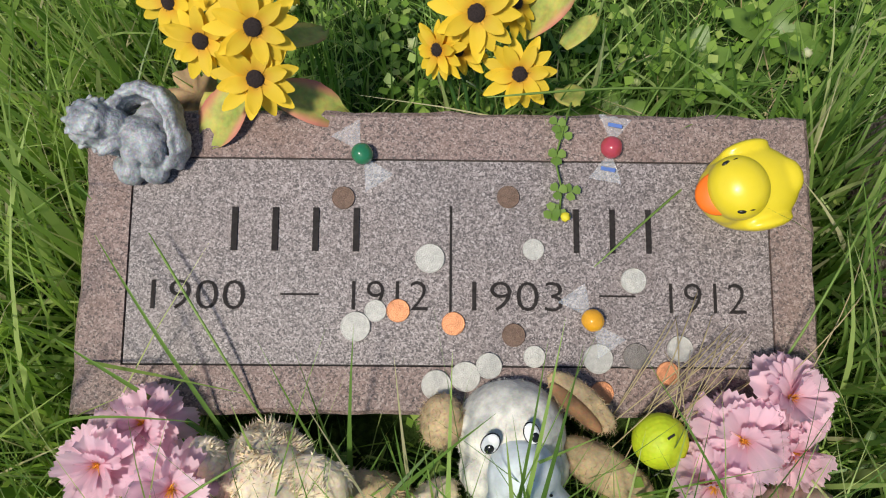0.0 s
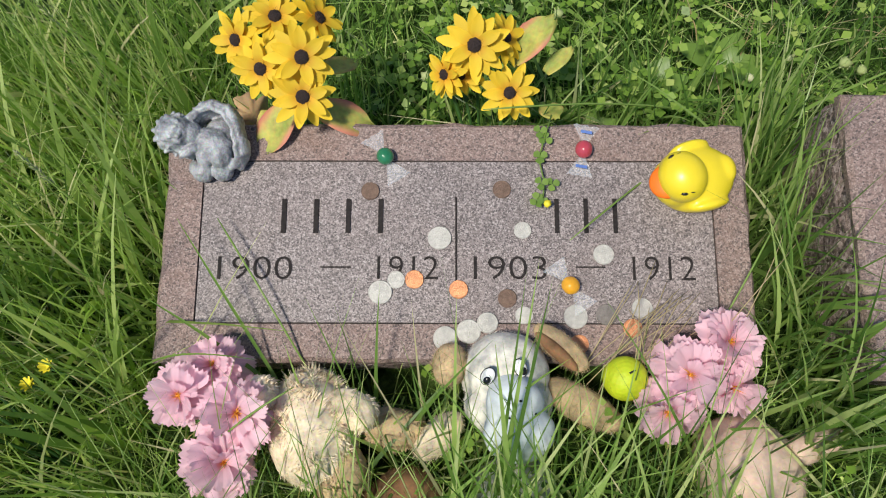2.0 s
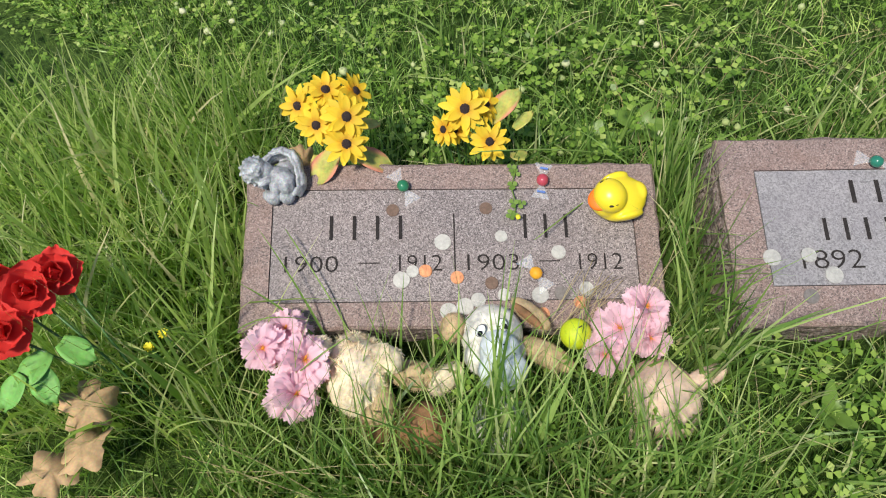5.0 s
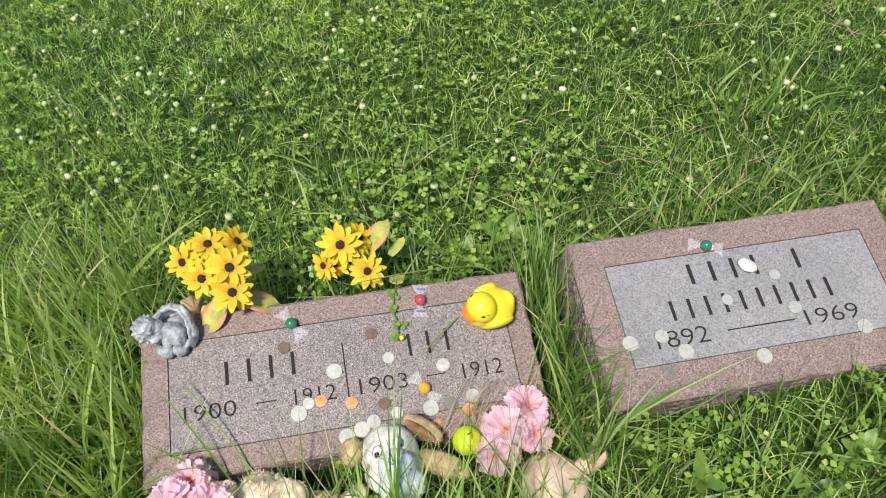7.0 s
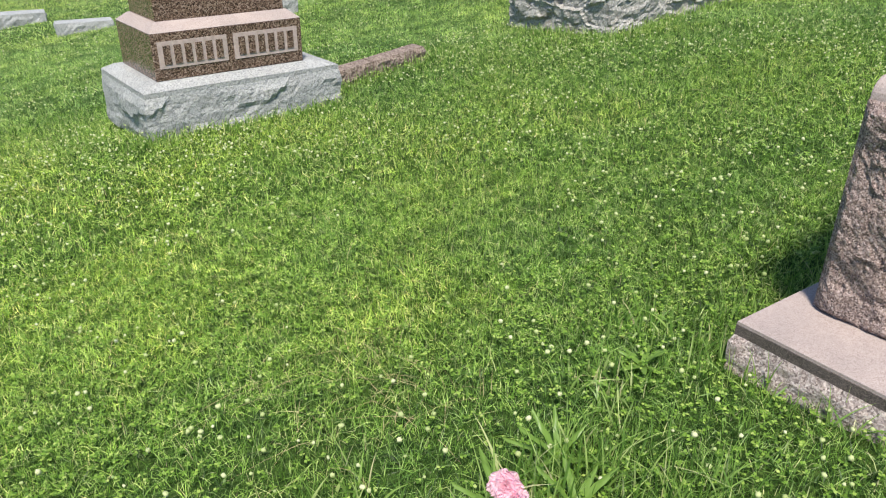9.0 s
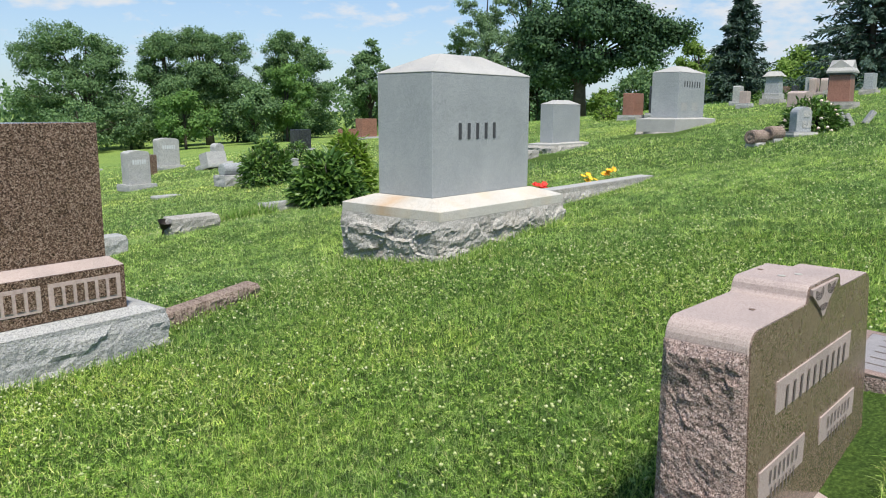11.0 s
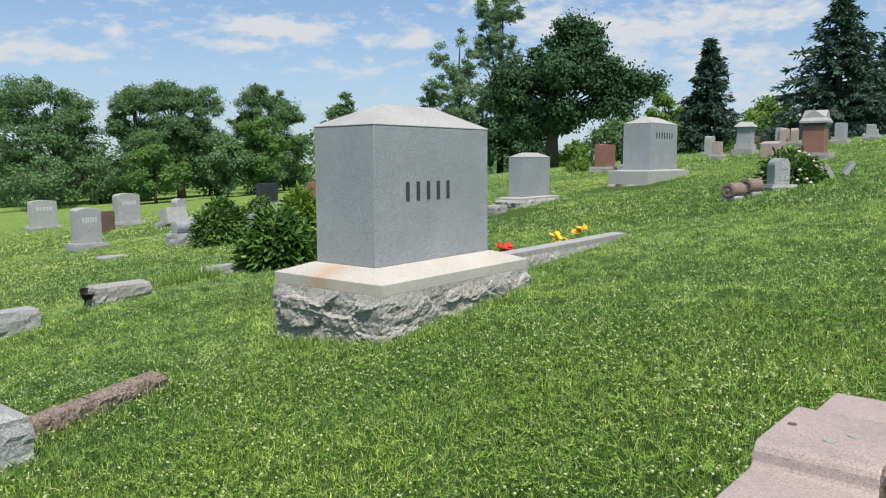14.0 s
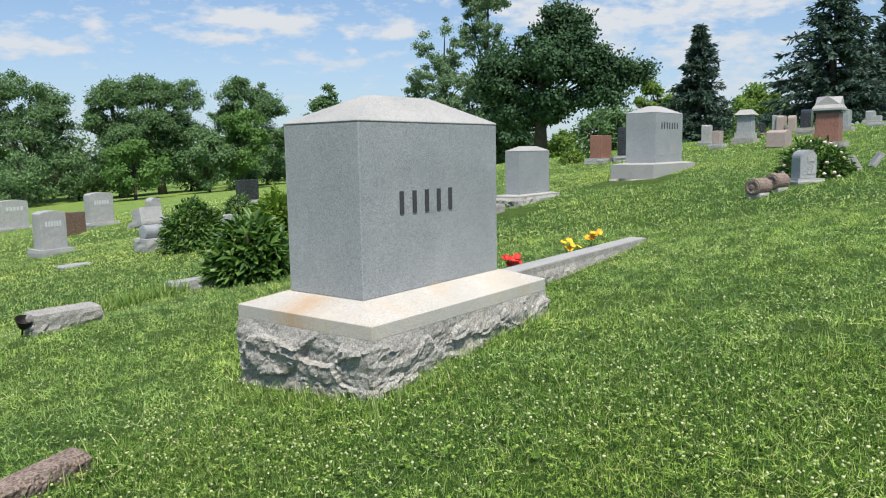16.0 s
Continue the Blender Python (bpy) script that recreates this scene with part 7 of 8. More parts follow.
def fan_petal(bm, m, length, width, rise, droop, seed):
    """A broad cloth petal that widens to a toothed, softly pleated edge."""
    cols, rows = 16, 7
    grid = []
    for i in range(rows + 1):
        s = i / rows
        row = []
        for j in range(cols + 1):
            u = j / cols * 2 - 1
            w = width * (0.2 + 0.8 * s ** 0.75) * (1.0 - 0.12 * max(0.0, s - 0.8) * 5 * abs(u))
            tip = length * s * (1 - 0.16 * u * u * s)
            if i == rows:
                tip += length * (0.045 * (1 if j % 2 else -1) + 0.05 * math.sin(u * 4.3 + seed * 2))
            z = length * (rise * s - droop * s * s) + 0.1 * width * u * u * s + 0.085 * width * s * s * math.sin(u * 6.5 + seed * 3) + 0.022 * width * s * math.sin(u * 19 + seed)
            row.append(bm.verts.new(m @ Vector((tip, u * w / 2, z))))
        grid.append(row)
    for i in range(rows):
        for j in range(cols):
            f = bm.faces.new((grid[i][j], grid[i][j + 1], grid[i + 1][j + 1], grid[i + 1][j]))
            f.smooth = True


def carnation(t, p, towards, r, roll, heart=True):
    """A full pink bloom: broad toothed petals round an orange heart, or a tight ball of frilled ones."""
    bm = bmesh.new()
    layers = ((7, 1.15, 0.25, 0.5), (7, 1.0, 0.6, 0.5), (6, 0.8, 0.95, 0.5), (4, 0.5, 1.5, 0.4)) if heart else ((7, 1.1, -0.1, 0), (7, 0.95, 0.3, 0), (6, 0.75, 0.8, 0), (5, 0.5, 1.4, 0), (3, 0.3, 2.2, 0))
    for layer, (count, scale, cup, droop) in enumerate(layers):
        for k in range(count):
            m = pose(0, 0, 0.002 * layer, 0, 0, 360 * (k + 0.37 * layer) / count + roll + 11 * math.sin(k * 3 + roll)) @ pose(0.001, 0, 0, 14 * math.sin(k * 2.7 + layer + roll), (-1 if heart else -6) * layer + (9 * math.sin(k * 7.1 + roll) if heart else 0), 0)
            size = r * scale * (1 + 0.13 * math.sin(k * 5.3 + roll))
            if heart:
                fan_petal(bm, m, size, r * (1.2 + 0.25 * math.sin(k * 3.7 + roll)) * scale, cup + 0.32 * math.sin(k * 4.1 + roll), droop + 0.25 * math.sin(k * 2.2 + roll), k + layer * 1.3 + roll)
            else:
                petal_bm(bm, m, size, r * scale, (cup + 0.5 * math.sin(k * 4.1 + roll)) * 0.4, 0.16, cols=20, rows=8, seed=k + layer * 1.3)
    ob = part("bloom", bm, M_PINK_PETAL, t, "frilled pink cloth bloom")
    ob.matrix_basis = facing(p, towards, roll)
    if heart:
        b = Blob().ellipsoid((0, 0, 0.004), (r * 0.1, r * 0.1, 0.004), lump=0.3)
        d = unit(np.stack([rng.normal(size=46) * 0.4, rng.normal(size=46) * 0.4, np.ones(46)], 1))
        b.add(strands(np.tile([[0, 0, 0.004]], (46, 1)), d, rng.normal(size=(46, 3)) * 0.25, r * rng.uniform(0.25, 0.42, 46), 0.0014, 2), 0)
        mesh_part("heart", b.mesh("heart"), M_HEART, ob, "orange stamens of the bloom")
    return ob


def carnation_bunch(label, root, blooms):
    t = thing("flower_bunch", label, "artificial flowers", VIEW_FIT_M, "pink flower bunches")
    for k, (x, y, z, r, ox, oy) in enumerate(blooms):
        carnation(t, (x, y, z), (VIEW[0] + ox, VIEW[1] + oy, VIEW[2]), r, k * 41)
        stem(t, root, (x, y, z - 0.004), sag=-0.005)
    return t


carnation_bunch("bunch of pink cloth flowers lying against the marker", (-0.25, -0.2, gz(-0.25, -0.2)),
                [(-0.2196, -0.171, -0.006, 0.031, 0.1, 0), (-0.23, -0.211, -0.022, 0.031, 0.0, -0.2), (-0.272, -0.153, -0.006, 0.027, -0.3, 0), (-0.246, -0.124, -0.012, 0.025, -0.2, 0.3)])
carnation_bunch("full bunch of pink cloth flowers beside the golf ball", (0.21, -0.16, gz(0.21, -0.16)),
                [(0.2031, -0.149, 0.002, 0.031, 0, 0), (0.2447, -0.119, -0.001, 0.03, 0.4, 0.2), (0.1815, -0.178, -0.012, 0.027, -0.2, -0.4), (0.243, -0.158, -0.012, 0.024, 0.5, -0.2)])
t = thing("flower_bunch", "pink cloth carnation on a stem behind the infant marker", "artificial flowers", None, "pink flower bunches")
for k, (x, y, z, r) in enumerate(((1.146, 0.2, 0.14, 0.034), (1.142, 0.168, 0.122, 0.034))):
    carnation(t, (x, y, z), (0.15, -0.57, 1.1), r, k * 30, False)
stem(t, (1.16, 0.2, gz(1.16, 0.2)), (1.143, 0.18, 0.13), 0.002)


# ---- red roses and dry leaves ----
t = thing("rose_bunch", "bunch of red cloth roses with green leaves in grass", "artificial flowers", VIEW_FIT_M)
for k, (x, y, z, r) in enumerate(((-0.565, -0.085, 0.05, 0.037), (-0.592, -0.135, 0.035, 0.037), (-0.54, -0.055, 0.045, 0.033), (-0.63, -0.07, 0.045, 0.036))):
    bm = bmesh.new()
    for layer, (count, scale, cup) in enumerate(((5, 1.0, 0.5), (5, 0.8, 1.2), (4, 0.6, 2.2), (3, 0.4, 3.5))):
        for j in range(count):
            petal_bm(bm, pose(0, 0, 0.004 * layer, 0, 0, 360 * (j + 0.4 * layer) / count + k * 50) @ pose(0.002, 0, 0, 8 * math.sin(j * 2.0), -12 * layer, 0), r * scale, r * 1.15 * scale, cup * 0.4, 0.05, cols=6, rows=6, seed=j)
    ob = part("bloom", bm, M_ROSE, t, "red cloth rose bloom")
    ob.matrix_basis = facing((x, y, z), (-0.35, -0.45, 0.7), k * 20)
    stem(t, (-0.42, -0.19, gz(-0.42, -0.19) + 0.01), (x, y, z), 0.0018)
for p, q, ln in (((-0.545, -0.15, 0.0), (-0.58, -0.2, 0.0), 0.055), ((-0.555, -0.17, 0.0), (-0.53, -0.22, -0.02), 0.05), ((-0.53, -0.14, 0.01), (-0.49, -0.16, 0.0), 0.05), ((-0.57, -0.18, 0.0), (-0.6, -0.22, -0.02), 0.05)):
    cloth_leaf(t, p, q, ln, ln * 0.7, M_ROSE_LEAF, "green cloth rose leaf")
M_DRY = plain("dry_leaf", (0.42, 0.28, 0.14), 0.8, vary=0.3, size=60)


def dry_leaf(x, y, z, s, rot):
    bm = bmesh.new()
    pts = []
    for k in range(40):
        a = 2 * math.pi * k / 40
        lobe = 0.55 + 0.32 * abs(math.cos(2.5 * a)) ** 0.7 + 0.08 * math.sin(9 * a)
        pts.append(bm.verts.new((math.cos(a) * lobe * s, math.sin(a) * lobe * s * 0.9, 0.12 * s * math.sin(3 * a))))
    c = bm.verts.new((0, 0, 0.1 * s))
    for k in range(40):
        bm.faces.new((c, pts[k], pts[(k + 1) % 40]))
    me = bpy.data.meshes.new("dry_leaf")
    bm.to_mesh(me)
    bm.free()
    ob = mesh_part("dry_leaf", me, M_DRY, smooth=True)
    ob.matrix_basis = VIEW_FIT_M @ pose(x, y, z, *rot)
    sd = ob.modifiers.new("thick", 'SOLIDIFY')
    sd.thickness = 0.0006
    tagged(ob, "curled dry tan maple leaf lying in grass", "leaf", "dry leaves")


dry_leaf(-0.505, -0.2, -0.055, 0.045, (20, 10, 30))
dry_leaf(-0.505, -0.255, -0.07, 0.05, (-15, 20, 100))
dry_leaf(-0.545, -0.28, -0.08, 0.045, (10, -15, 200))
dry_leaf(-0.235, 0.17, -0.01, 0.035, (40, 10, 60))

# small flowers by the long kerb
for x, y, c, lab in ((8.72, 4.6, (0.65, 0.03, 0.02), "red"), (9.8, 4.5, (0.8, 0.45, 0.02), "yellow"), (10.42, 4.5, (0.8, 0.42, 0.02), "yellow")):
    t = thing("bedding_flower", f"{lab} bedding flowers behind the grey kerb", "flowers", pose(x, y, gz(x, y)), "bedding flowers")
    cm = plain(lab + "_bedding", c, 0.7, vary=0.2, size=30)
    for k in range(12 if lab == 'red' else 7):
        p = (rng.uniform(-0.1, 0.1), rng.uniform(-0.06, 0.06), 0.1 + rng.uniform(0, 0.1))
        bm = bmesh.new()
        for j in range(6):
            petal_bm(bm, pose(0, 0, 0, 0, 0, 60 * j), 0.045, 0.04, 0.3, cols=2, rows=3)
        ob = part("bloom", bm, cm, t)
        ob.matrix_basis = Matrix.Translation(p) @ Euler((rng.uniform(0.2, 1.0), rng.uniform(-0.6, 0.2), 0)).to_matrix().to_4x4()
        stem(t, (p[0] * 0.3, p[1] * 0.3, -0.02), p, 0.003)

# ---- straw, stems and sprigs over the stones ----
def stalk(name, points, r, mat, label, category, group=""):
    v, l, st = tube_arrays(points, [r] * (len(points) - 1) + [r * 0.4], 5)
    ob = mesh_part(name, from_arrays(name, v, l, st), mat, smooth=True)
    ob.matrix_basis = VIEW_FIT_M
    return tagged(ob, label, category, group)


def arch(a, b, rise, n=7):
    a, b = np.array(a, float), np.array(b, float)
    return [a + (b - a) * k / n + np.array([0, 0, rise * math.sin(math.pi * k / n)]) for k in range(n + 1)]


for a, b, rise in (((-0.36, -0.29, -0.08), (-0.05, -0.33, -0.07), 0.03), ((-0.38, -0.27, -0.07), (-0.12, -0.37, -0.08), 0.02), ((-0.33, -0.31, -0.07), (-0.02, -0.3, -0.08), 0.04), ((-0.35, -0.25, -0.07), (-0.17, -0.35, -0.08), 0.03),
                   ((0.12, -0.16, -0.03), (0.19, -0.03, 0.0), 0.02), ((0.14, -0.16, -0.03), (0.2, -0.05, -0.005), 0.015), ((0.1, -0.14, -0.02), (0.2, -0.07, -0.01), 0.02), ((0.13, -0.15, -0.02), (0.23, -0.1, -0.02), 0.012), ((0.15, -0.16, -0.02), (0.17, -0.05, -0.005), 0.02),
                   ((0.25, -0.12, 0.0), (0.32, 0.0, 0.03), 0.02), ((0.24, -0.11, 0.0), (0.33, -0.02, 0.02), 0.03), ((0.11, -0.15, -0.02), (0.22, -0.06, -0.01), 0.025)):
    stalk("straw", arch(a, b, rise), 0.0005, M_STRAW, "thin dry straw stalk lying across the grass and stone", "straw", "dry straw stalks")
for k in range(16):
    a = (0.11 + 0.07 * rng.random(), -0.15 + 0.05 * rng.random(), -0.02)
    b = (a[0] + rng.uniform(-0.01, 0.09), a[1] + rng.uniform(0.03, 0.1), -0.008 + rng.uniform(0, 0.012))
    stalk("straw", arch(a, b, rng.uniform(0.005, 0.02)), 0.00045, M_STRAW, "thin dry straw stalk lying across the granite edge", "straw", "dry straw stalks")
for a, b, rise in (((-0.13, -0.17, -0.08), (-0.25, 0.02, 0.02), 0.02), ((0.36, 0.2, -0.08), (0.02, 0.11, 0.07), 0.02), ((0.2, -0.17, -0.1), (0.34, 0.05, 0.05), 0.04), ((-0.3, -0.23, -0.1), (-0.16, -0.16, 0.03), 0.03), ((0.34, 0.19, -0.09), (0.1, -0.02, 0.03), 0.03)):
    stalk("wild_grass", arch(a, b, rise, 9), 0.0011, M_TALL, "long thin green grass stem leaning over the marker", "grass", "leaning grass stems")



def leaning_blade(a, b, rise, w):
    """One flat blade that arches from its root over the stone."""
    c = np.array(arch(a, b, rise, 10))
    d = unit(np.gradient(c, axis=0))
    side = unit(np.cross(d, np.array([0.15, 0.1, 1.0])))
    bm = bmesh.new()
    rows = []
    for k, (p, q) in enumerate(zip(c, side)):
        h = w * 0.5 * min(1.0, 1.25 * (1 - k / 10.4) ** 0.7)
        rows.append([bm.verts.new(p - q * h), bm.verts.new(p - np.array([0, 0, h * 0.35])), bm.verts.new(p + q * h)])
    for r0, r1 in zip(rows, rows[1:]):
        for j in (0, 1):
            bm.faces.new((r0[j], r0[j + 1], r1[j + 1], r1[j])).smooth = True
    ob = part("wild_grass", bm, M_TALL, None)
    ob.matrix_basis = VIEW_FIT_M
    return tagged(ob, "long flat green grass blade arching over the granite", "grass", "leaning grass blades")


for a, b, rise, w in (((-0.19, -0.138, -0.05), (-0.31, -0.065, 0.02), 0.02, 0.0042), ((-0.185, -0.14, -0.05), (-0.285, 0.012, 0.035), 0.02, 0.0034), ((-0.36, -0.12, -0.08), (-0.2, -0.13, 0.02), 0.05, 0.003),
                      ((0.33, -0.15, -0.1), (0.29, 0.02, 0.09), 0.03, 0.005), ((0.34, 0.03, -0.1), (0.3, 0.1, 0.09), 0.03, 0.0045), ((-0.35, 0.1, -0.1), (-0.28, 0.03, 0.06), 0.04, 0.004)):
    leaning_blade(a, b, rise, w)

t = thing("clover_sprig", "green clover sprig with tiny yellow flowers across granite", "weed", DOUBLE_M)
sp = [(0.1, 0.135, 0.004), (0.092, 0.11, 0.008), (0.085, 0.086, 0.006), (0.09, 0.06, 0.008), (0.088, 0.04, 0.006)]
v, l, st = tube_arrays(sp, [0.0009] * 5, 5)
mesh_part("stem", from_arrays("stem", v, l, st), M_WEED, t)
pp = np.repeat(np.array(sp[1:]), 2, 0) + rng.normal(size=(8, 3)) * 0.003
for p in pp:
    sets = []
    for k in range(3):
        a = k * 2.1 + p[0] * 900
        way = np.array([[math.cos(a), math.sin(a), 0.15]])
        sets.append(leaves(p[None] + np.array([0, 0, 0.004]), unit(way), np.array([[0, 0, 1.0]]), 0.008, 0.0065, 0.05, 1.0))
    mesh_part("leaf", from_arrays("leaf", *merged(sets)), M_WEED, t)
M_TINY = plain("tiny_yellow_flower", (0.7, 0.6, 0.03), 0.6)
mesh_part("flower", Blob().ellipsoid((0.092, 0.036, 0.012), (0.004, 0.004, 0.003), lump=0.3, nu=8, nv=6).mesh("flower"), M_TINY, t, "tiny yellow flower")
for x, y, z in ((1.302, -0.05, 0.03), (1.05, -0.07, -0.05), (-0.4, -0.115, -0.02), (-0.42, -0.13, -0.03)):
    t = thing("dandelion", "small yellow wild flower in the grass", "wild flower", pose(x, y, z), "yellow wild flowers")
    bm = bmesh.new()
    for j in range(16):
        petal_bm(bm, pose(0, 0, 0.001 * (j % 2), 0, 0, 22.5 * j) @ pose(0, 0, 0, 0, -20 - 15 * (j % 2), 0), 0.009, 0.004, 0.1, cols=1, rows=2)
    part("bloom", bm, M_TINY, t)
    stem(t, (0.01, 0.0, gz(x, y) - z), (0, 0, 0), 0.0015)

# ---- grass, clover and weeds ----
BLOCKS = [  # footprints kept clear: x0, x1, y0, y1
    (-0.31, 0.31, -0.12, 0.125), (0.375, 0.945, -0.135, 0.16), (0.995, 1.31, -0.05, 0.105), (2.07, 3.83, -0.28, 0.25),
    (3.85, 4.4, -0.3, 0.04), (5.4, 7.42, 3.53, 4.82), (1.68, 3.05, 4.02, 4.88), (12.75, 13.95, 6.9, 7.95), (16.4, 18.2, 6.0, 7.7),
]


def clear_of_blocks(p, grow=0.0):
    ok = np.ones(len(p), bool)
    for x0, x1, y0, y1 in BLOCKS:
        ok &= ~((p[:, 0] > x0 - grow) & (p[:, 0] < x1 + grow) & (p[:, 1] > y0 - grow) & (p[:, 1] < y1 + grow))
    return ok


def scatter(n, r0, r1, a0=-60.0, a1=110.0, centre=(0.6, -0.45)):
    """n places spread evenly over a fan of the lawn."""
    a = np.radians(rng.uniform(a0, a1, n))
    r = np.sqrt(rng.uniform(r0 * r0, r1 * r1, n))
    p = np.stack([centre[0] + np.sin(a) * r, centre[1] + np.cos(a) * r], 1)
    p = p[clear_of_blocks(p)]
    return np.concatenate([p, ground_z(p[:, 0], p[:, 1])[:, None]], 1)


def blades(p, h, w, lean, seg, aim=None):
    """aim: bearing in degrees, anticlockwise from +x, that the blades flop towards."""
    n = len(p)
    a = rng.uniform(0, 2 * np.pi, n) if aim is None else np.radians(aim + 38 * rng.normal(size=n))
    flop = np.abs(rng.normal(size=n)) * lean if aim is None else lean * rng.uniform(0.6, 1.4, n)
    d = np.stack([np.cos(a), np.sin(a), np.zeros(n)], 1)
    way = unit(np.array([0, 0, 1.0]) + d * (flop * 0.5)[:, None])
    bend = d * (flop * 0.7)[:, None] - np.array([0, 0, 1.0]) * (flop * 0.28)[:, None]
    h, w = np.broadcast_to(h, n), np.broadcast_to(w, n)
    ok = np.ones(n, bool)
    if seg > 3:  # no long blade grows through a low marker
        for k in (0.15, 0.3, 0.45, 0.6, 0.8):
            c = p + (way * k + bend * k * k) * h[:, None]
            for (x0, x1, y0, y1), z0, tilt in ((BLOCKS[0], -0.023, 0.21), (BLOCKS[1], 0.029, 0.17)):
                ok &= ~((c[:, 0] > x0) & (c[:, 0] < x1) & (c[:, 1] > y0) & (c[:, 1] < y1) & (c[:, 2] < z0 + c[:, 1] * tilt))
    return strands(p[ok], way[ok], bend[ok], h[ok], w[ok], seg)


def stuff(name, arrays, mat, label, category):
    return tagged(mesh_part(name, from_arrays(name, *arrays), mat), label, category, kind="stuff")


def drift(p, scale, seed):
    return np.array([noise.noise(Vector((x * scale + seed, y * scale, seed))) for x, y in p[:, :2]])


sets = []
for r0, r1, a0, a1, n, h, w, lean, seg in (
        (0.0, 1.6, -115, 135, 82000, 0.044, 0.0025, 1.0, 2),
        (1.6, 3.2, -50, 105, 230000, 0.043, 0.0040, 1.05, 1),
        (3.2, 6.5, -45, 100, 330000, 0.045, 0.0052, 1.0, 1),
        (6.5, 12, -35, 98, 290000, 0.048, 0.0085, 0.95, 1),
        (12, 24, -15, 98, 190000, 0.055, 0.0165, 0.9, 1),
        (24, 50, 0, 98, 80000, 0.07, 0.038, 0.85, 1)):
    p = scatter(n, r0, r1, a0, a1)
    k = 1 + 0.3 * drift(p, 1.1, 3.0) + 0.55 * drift(p, 13.0 if r1 < 6.6 else 6.0, 5.0) if r1 < 13 else np.ones(len(p))
    k = np.clip(k, 0.35, 1.9)
    sets.append(blades(p, h * k * rng.uniform(0.5, 1.35, len(p)), w * rng.uniform(0.6, 1.4, len(p)), lean, seg))
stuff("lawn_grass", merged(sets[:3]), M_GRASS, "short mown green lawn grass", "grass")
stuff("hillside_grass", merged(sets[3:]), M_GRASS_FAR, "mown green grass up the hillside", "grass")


def tall_patch(n, x0, x1, y0, y1, h, w=0.0042, lean=0.55, grow=0.0, aim=None):
    p = np.stack([rng.uniform(x0, x1, n), rng.uniform(y0, y1, n)], 1)
    p = p[clear_of_blocks(p, grow)]
    p = np.concatenate([p, ground_z(p[:, 0], p[:, 1])[:, None]], 1)
    return blades(p, h * rng.uniform(0.45, 1.25, len(p)), w * rng.uniform(0.6, 1.4, len(p)), lean, 5, aim)


sets = [tall_patch(2300, -1.0, -0.315, -0.25, 0.5, 0.22, 0.0034, 0.5), tall_patch(90, -0.36, -0.315, -0.12, 0.1, 0.17, 0.0036, 0.5, aim=20), tall_patch(300, -0.7, -0.33, -0.2, 0.35, 0.26, 0.0075, 0.42),
        tall_patch(300, -0.9, -0.33, -0.25, 0.4, 0.3, 0.0013, 0.35)]
stuff("meadow_grass_lit", merged(sets), M_MEADOW_LIT, "rough yellowish uncut grass with thin stems beside the marker", "grass")
sets = [tall_patch(420, -0.3, 0.3, 0.14, 0.26, 0.17), tall_patch(600, -0.45, 0.3, 0.2, 0.6, 0.11, 0.004),
        tall_patch(400, 0.312, 0.374, -0.2, 0.2, 0.19, 0.0042, 0.4), tall_patch(24, 0.31, 0.37, -0.2, 0.1, 0.22, 0.007, 0.35), tall_patch(900, -0.36, 0.34, -0.42, -0.27, 0.15, 0.0034), tall_patch(1700, -0.6, 0.5, -0.75, -0.3, 0.15, 0.0038),
        tall_patch(110, -0.28, 0.3, -0.26, -0.15, 0.15, 0.0035, 0.4), tall_patch(420, 0.36, 0.95, -0.46, -0.2, 0.11, 0.004), tall_patch(600, 0.35, 1.5, 0.17, 0.34, 0.13, 0.0042),
        tall_patch(300, 0.945, 1.0, -0.1, 0.14, 0.1), tall_patch(420, 1.3, 1.65, -0.1, 0.35, 0.14, 0.0045), tall_patch(500, 1.9, 3.9, 0.24, 0.4, 0.12), tall_patch(160, 2.0, 2.12, -0.3, 0.3, 0.12),
        tall_patch(900, 5.2, 7.6, 3.3, 3.55, 0.1, 0.006), tall_patch(600, 5.2, 5.42, 3.4, 4.9, 0.1, 0.006), tall_patch(700, 1.5, 3.2, 3.85, 4.03, 0.09, 0.006), tall_patch(900, 3.0, 4.4, 4.2, 4.75, 0.12, 0.006), tall_patch(1500, 6.5, 7.8, 8.85, 9.3, 0.2, 0.014, 0.5)]
sets += [tall_patch(75, cx - 0.1, cx + 0.1, cy - 0.1, cy + 0.1, hh, 0.007, 0.6) for cx, cy, hh in ((1.25, 0.25, 0.19), (0.95, 0.55, 0.11), (1.75, 0.45, 0.1), (2.05, 0.55, 0.1))]
sets += [tall_patch(18, -0.03, 0.11, -0.33, -0.25, 0.23, 0.006, 0.5, aim=86), tall_patch(50, -0.04, 0.12, -0.31, -0.235, 0.22, 0.0042, 0.55, aim=85), tall_patch(80, -0.33, -0.08, -0.32, -0.22, 0.2, 0.0018, 0.6, aim=80), tall_patch(60, 0.08, 0.24, -0.31, -0.22, 0.19, 0.0032, 0.55, aim=95),
         tall_patch(50, 0.22, 0.38, -0.36, -0.28, 0.19, 0.004, 0.55, aim=105), tall_patch(26, -0.33, -0.24, -0.26, -0.16, 0.22, 0.0022, 0.6, aim=60), tall_patch(120, -0.3, 0.3, -0.3, -0.22, 0.13, 0.0034, 0.4), tall_patch(22, -0.1, 0.0, -0.22, -0.16, 0.16, 0.004, 0.5, aim=80)]
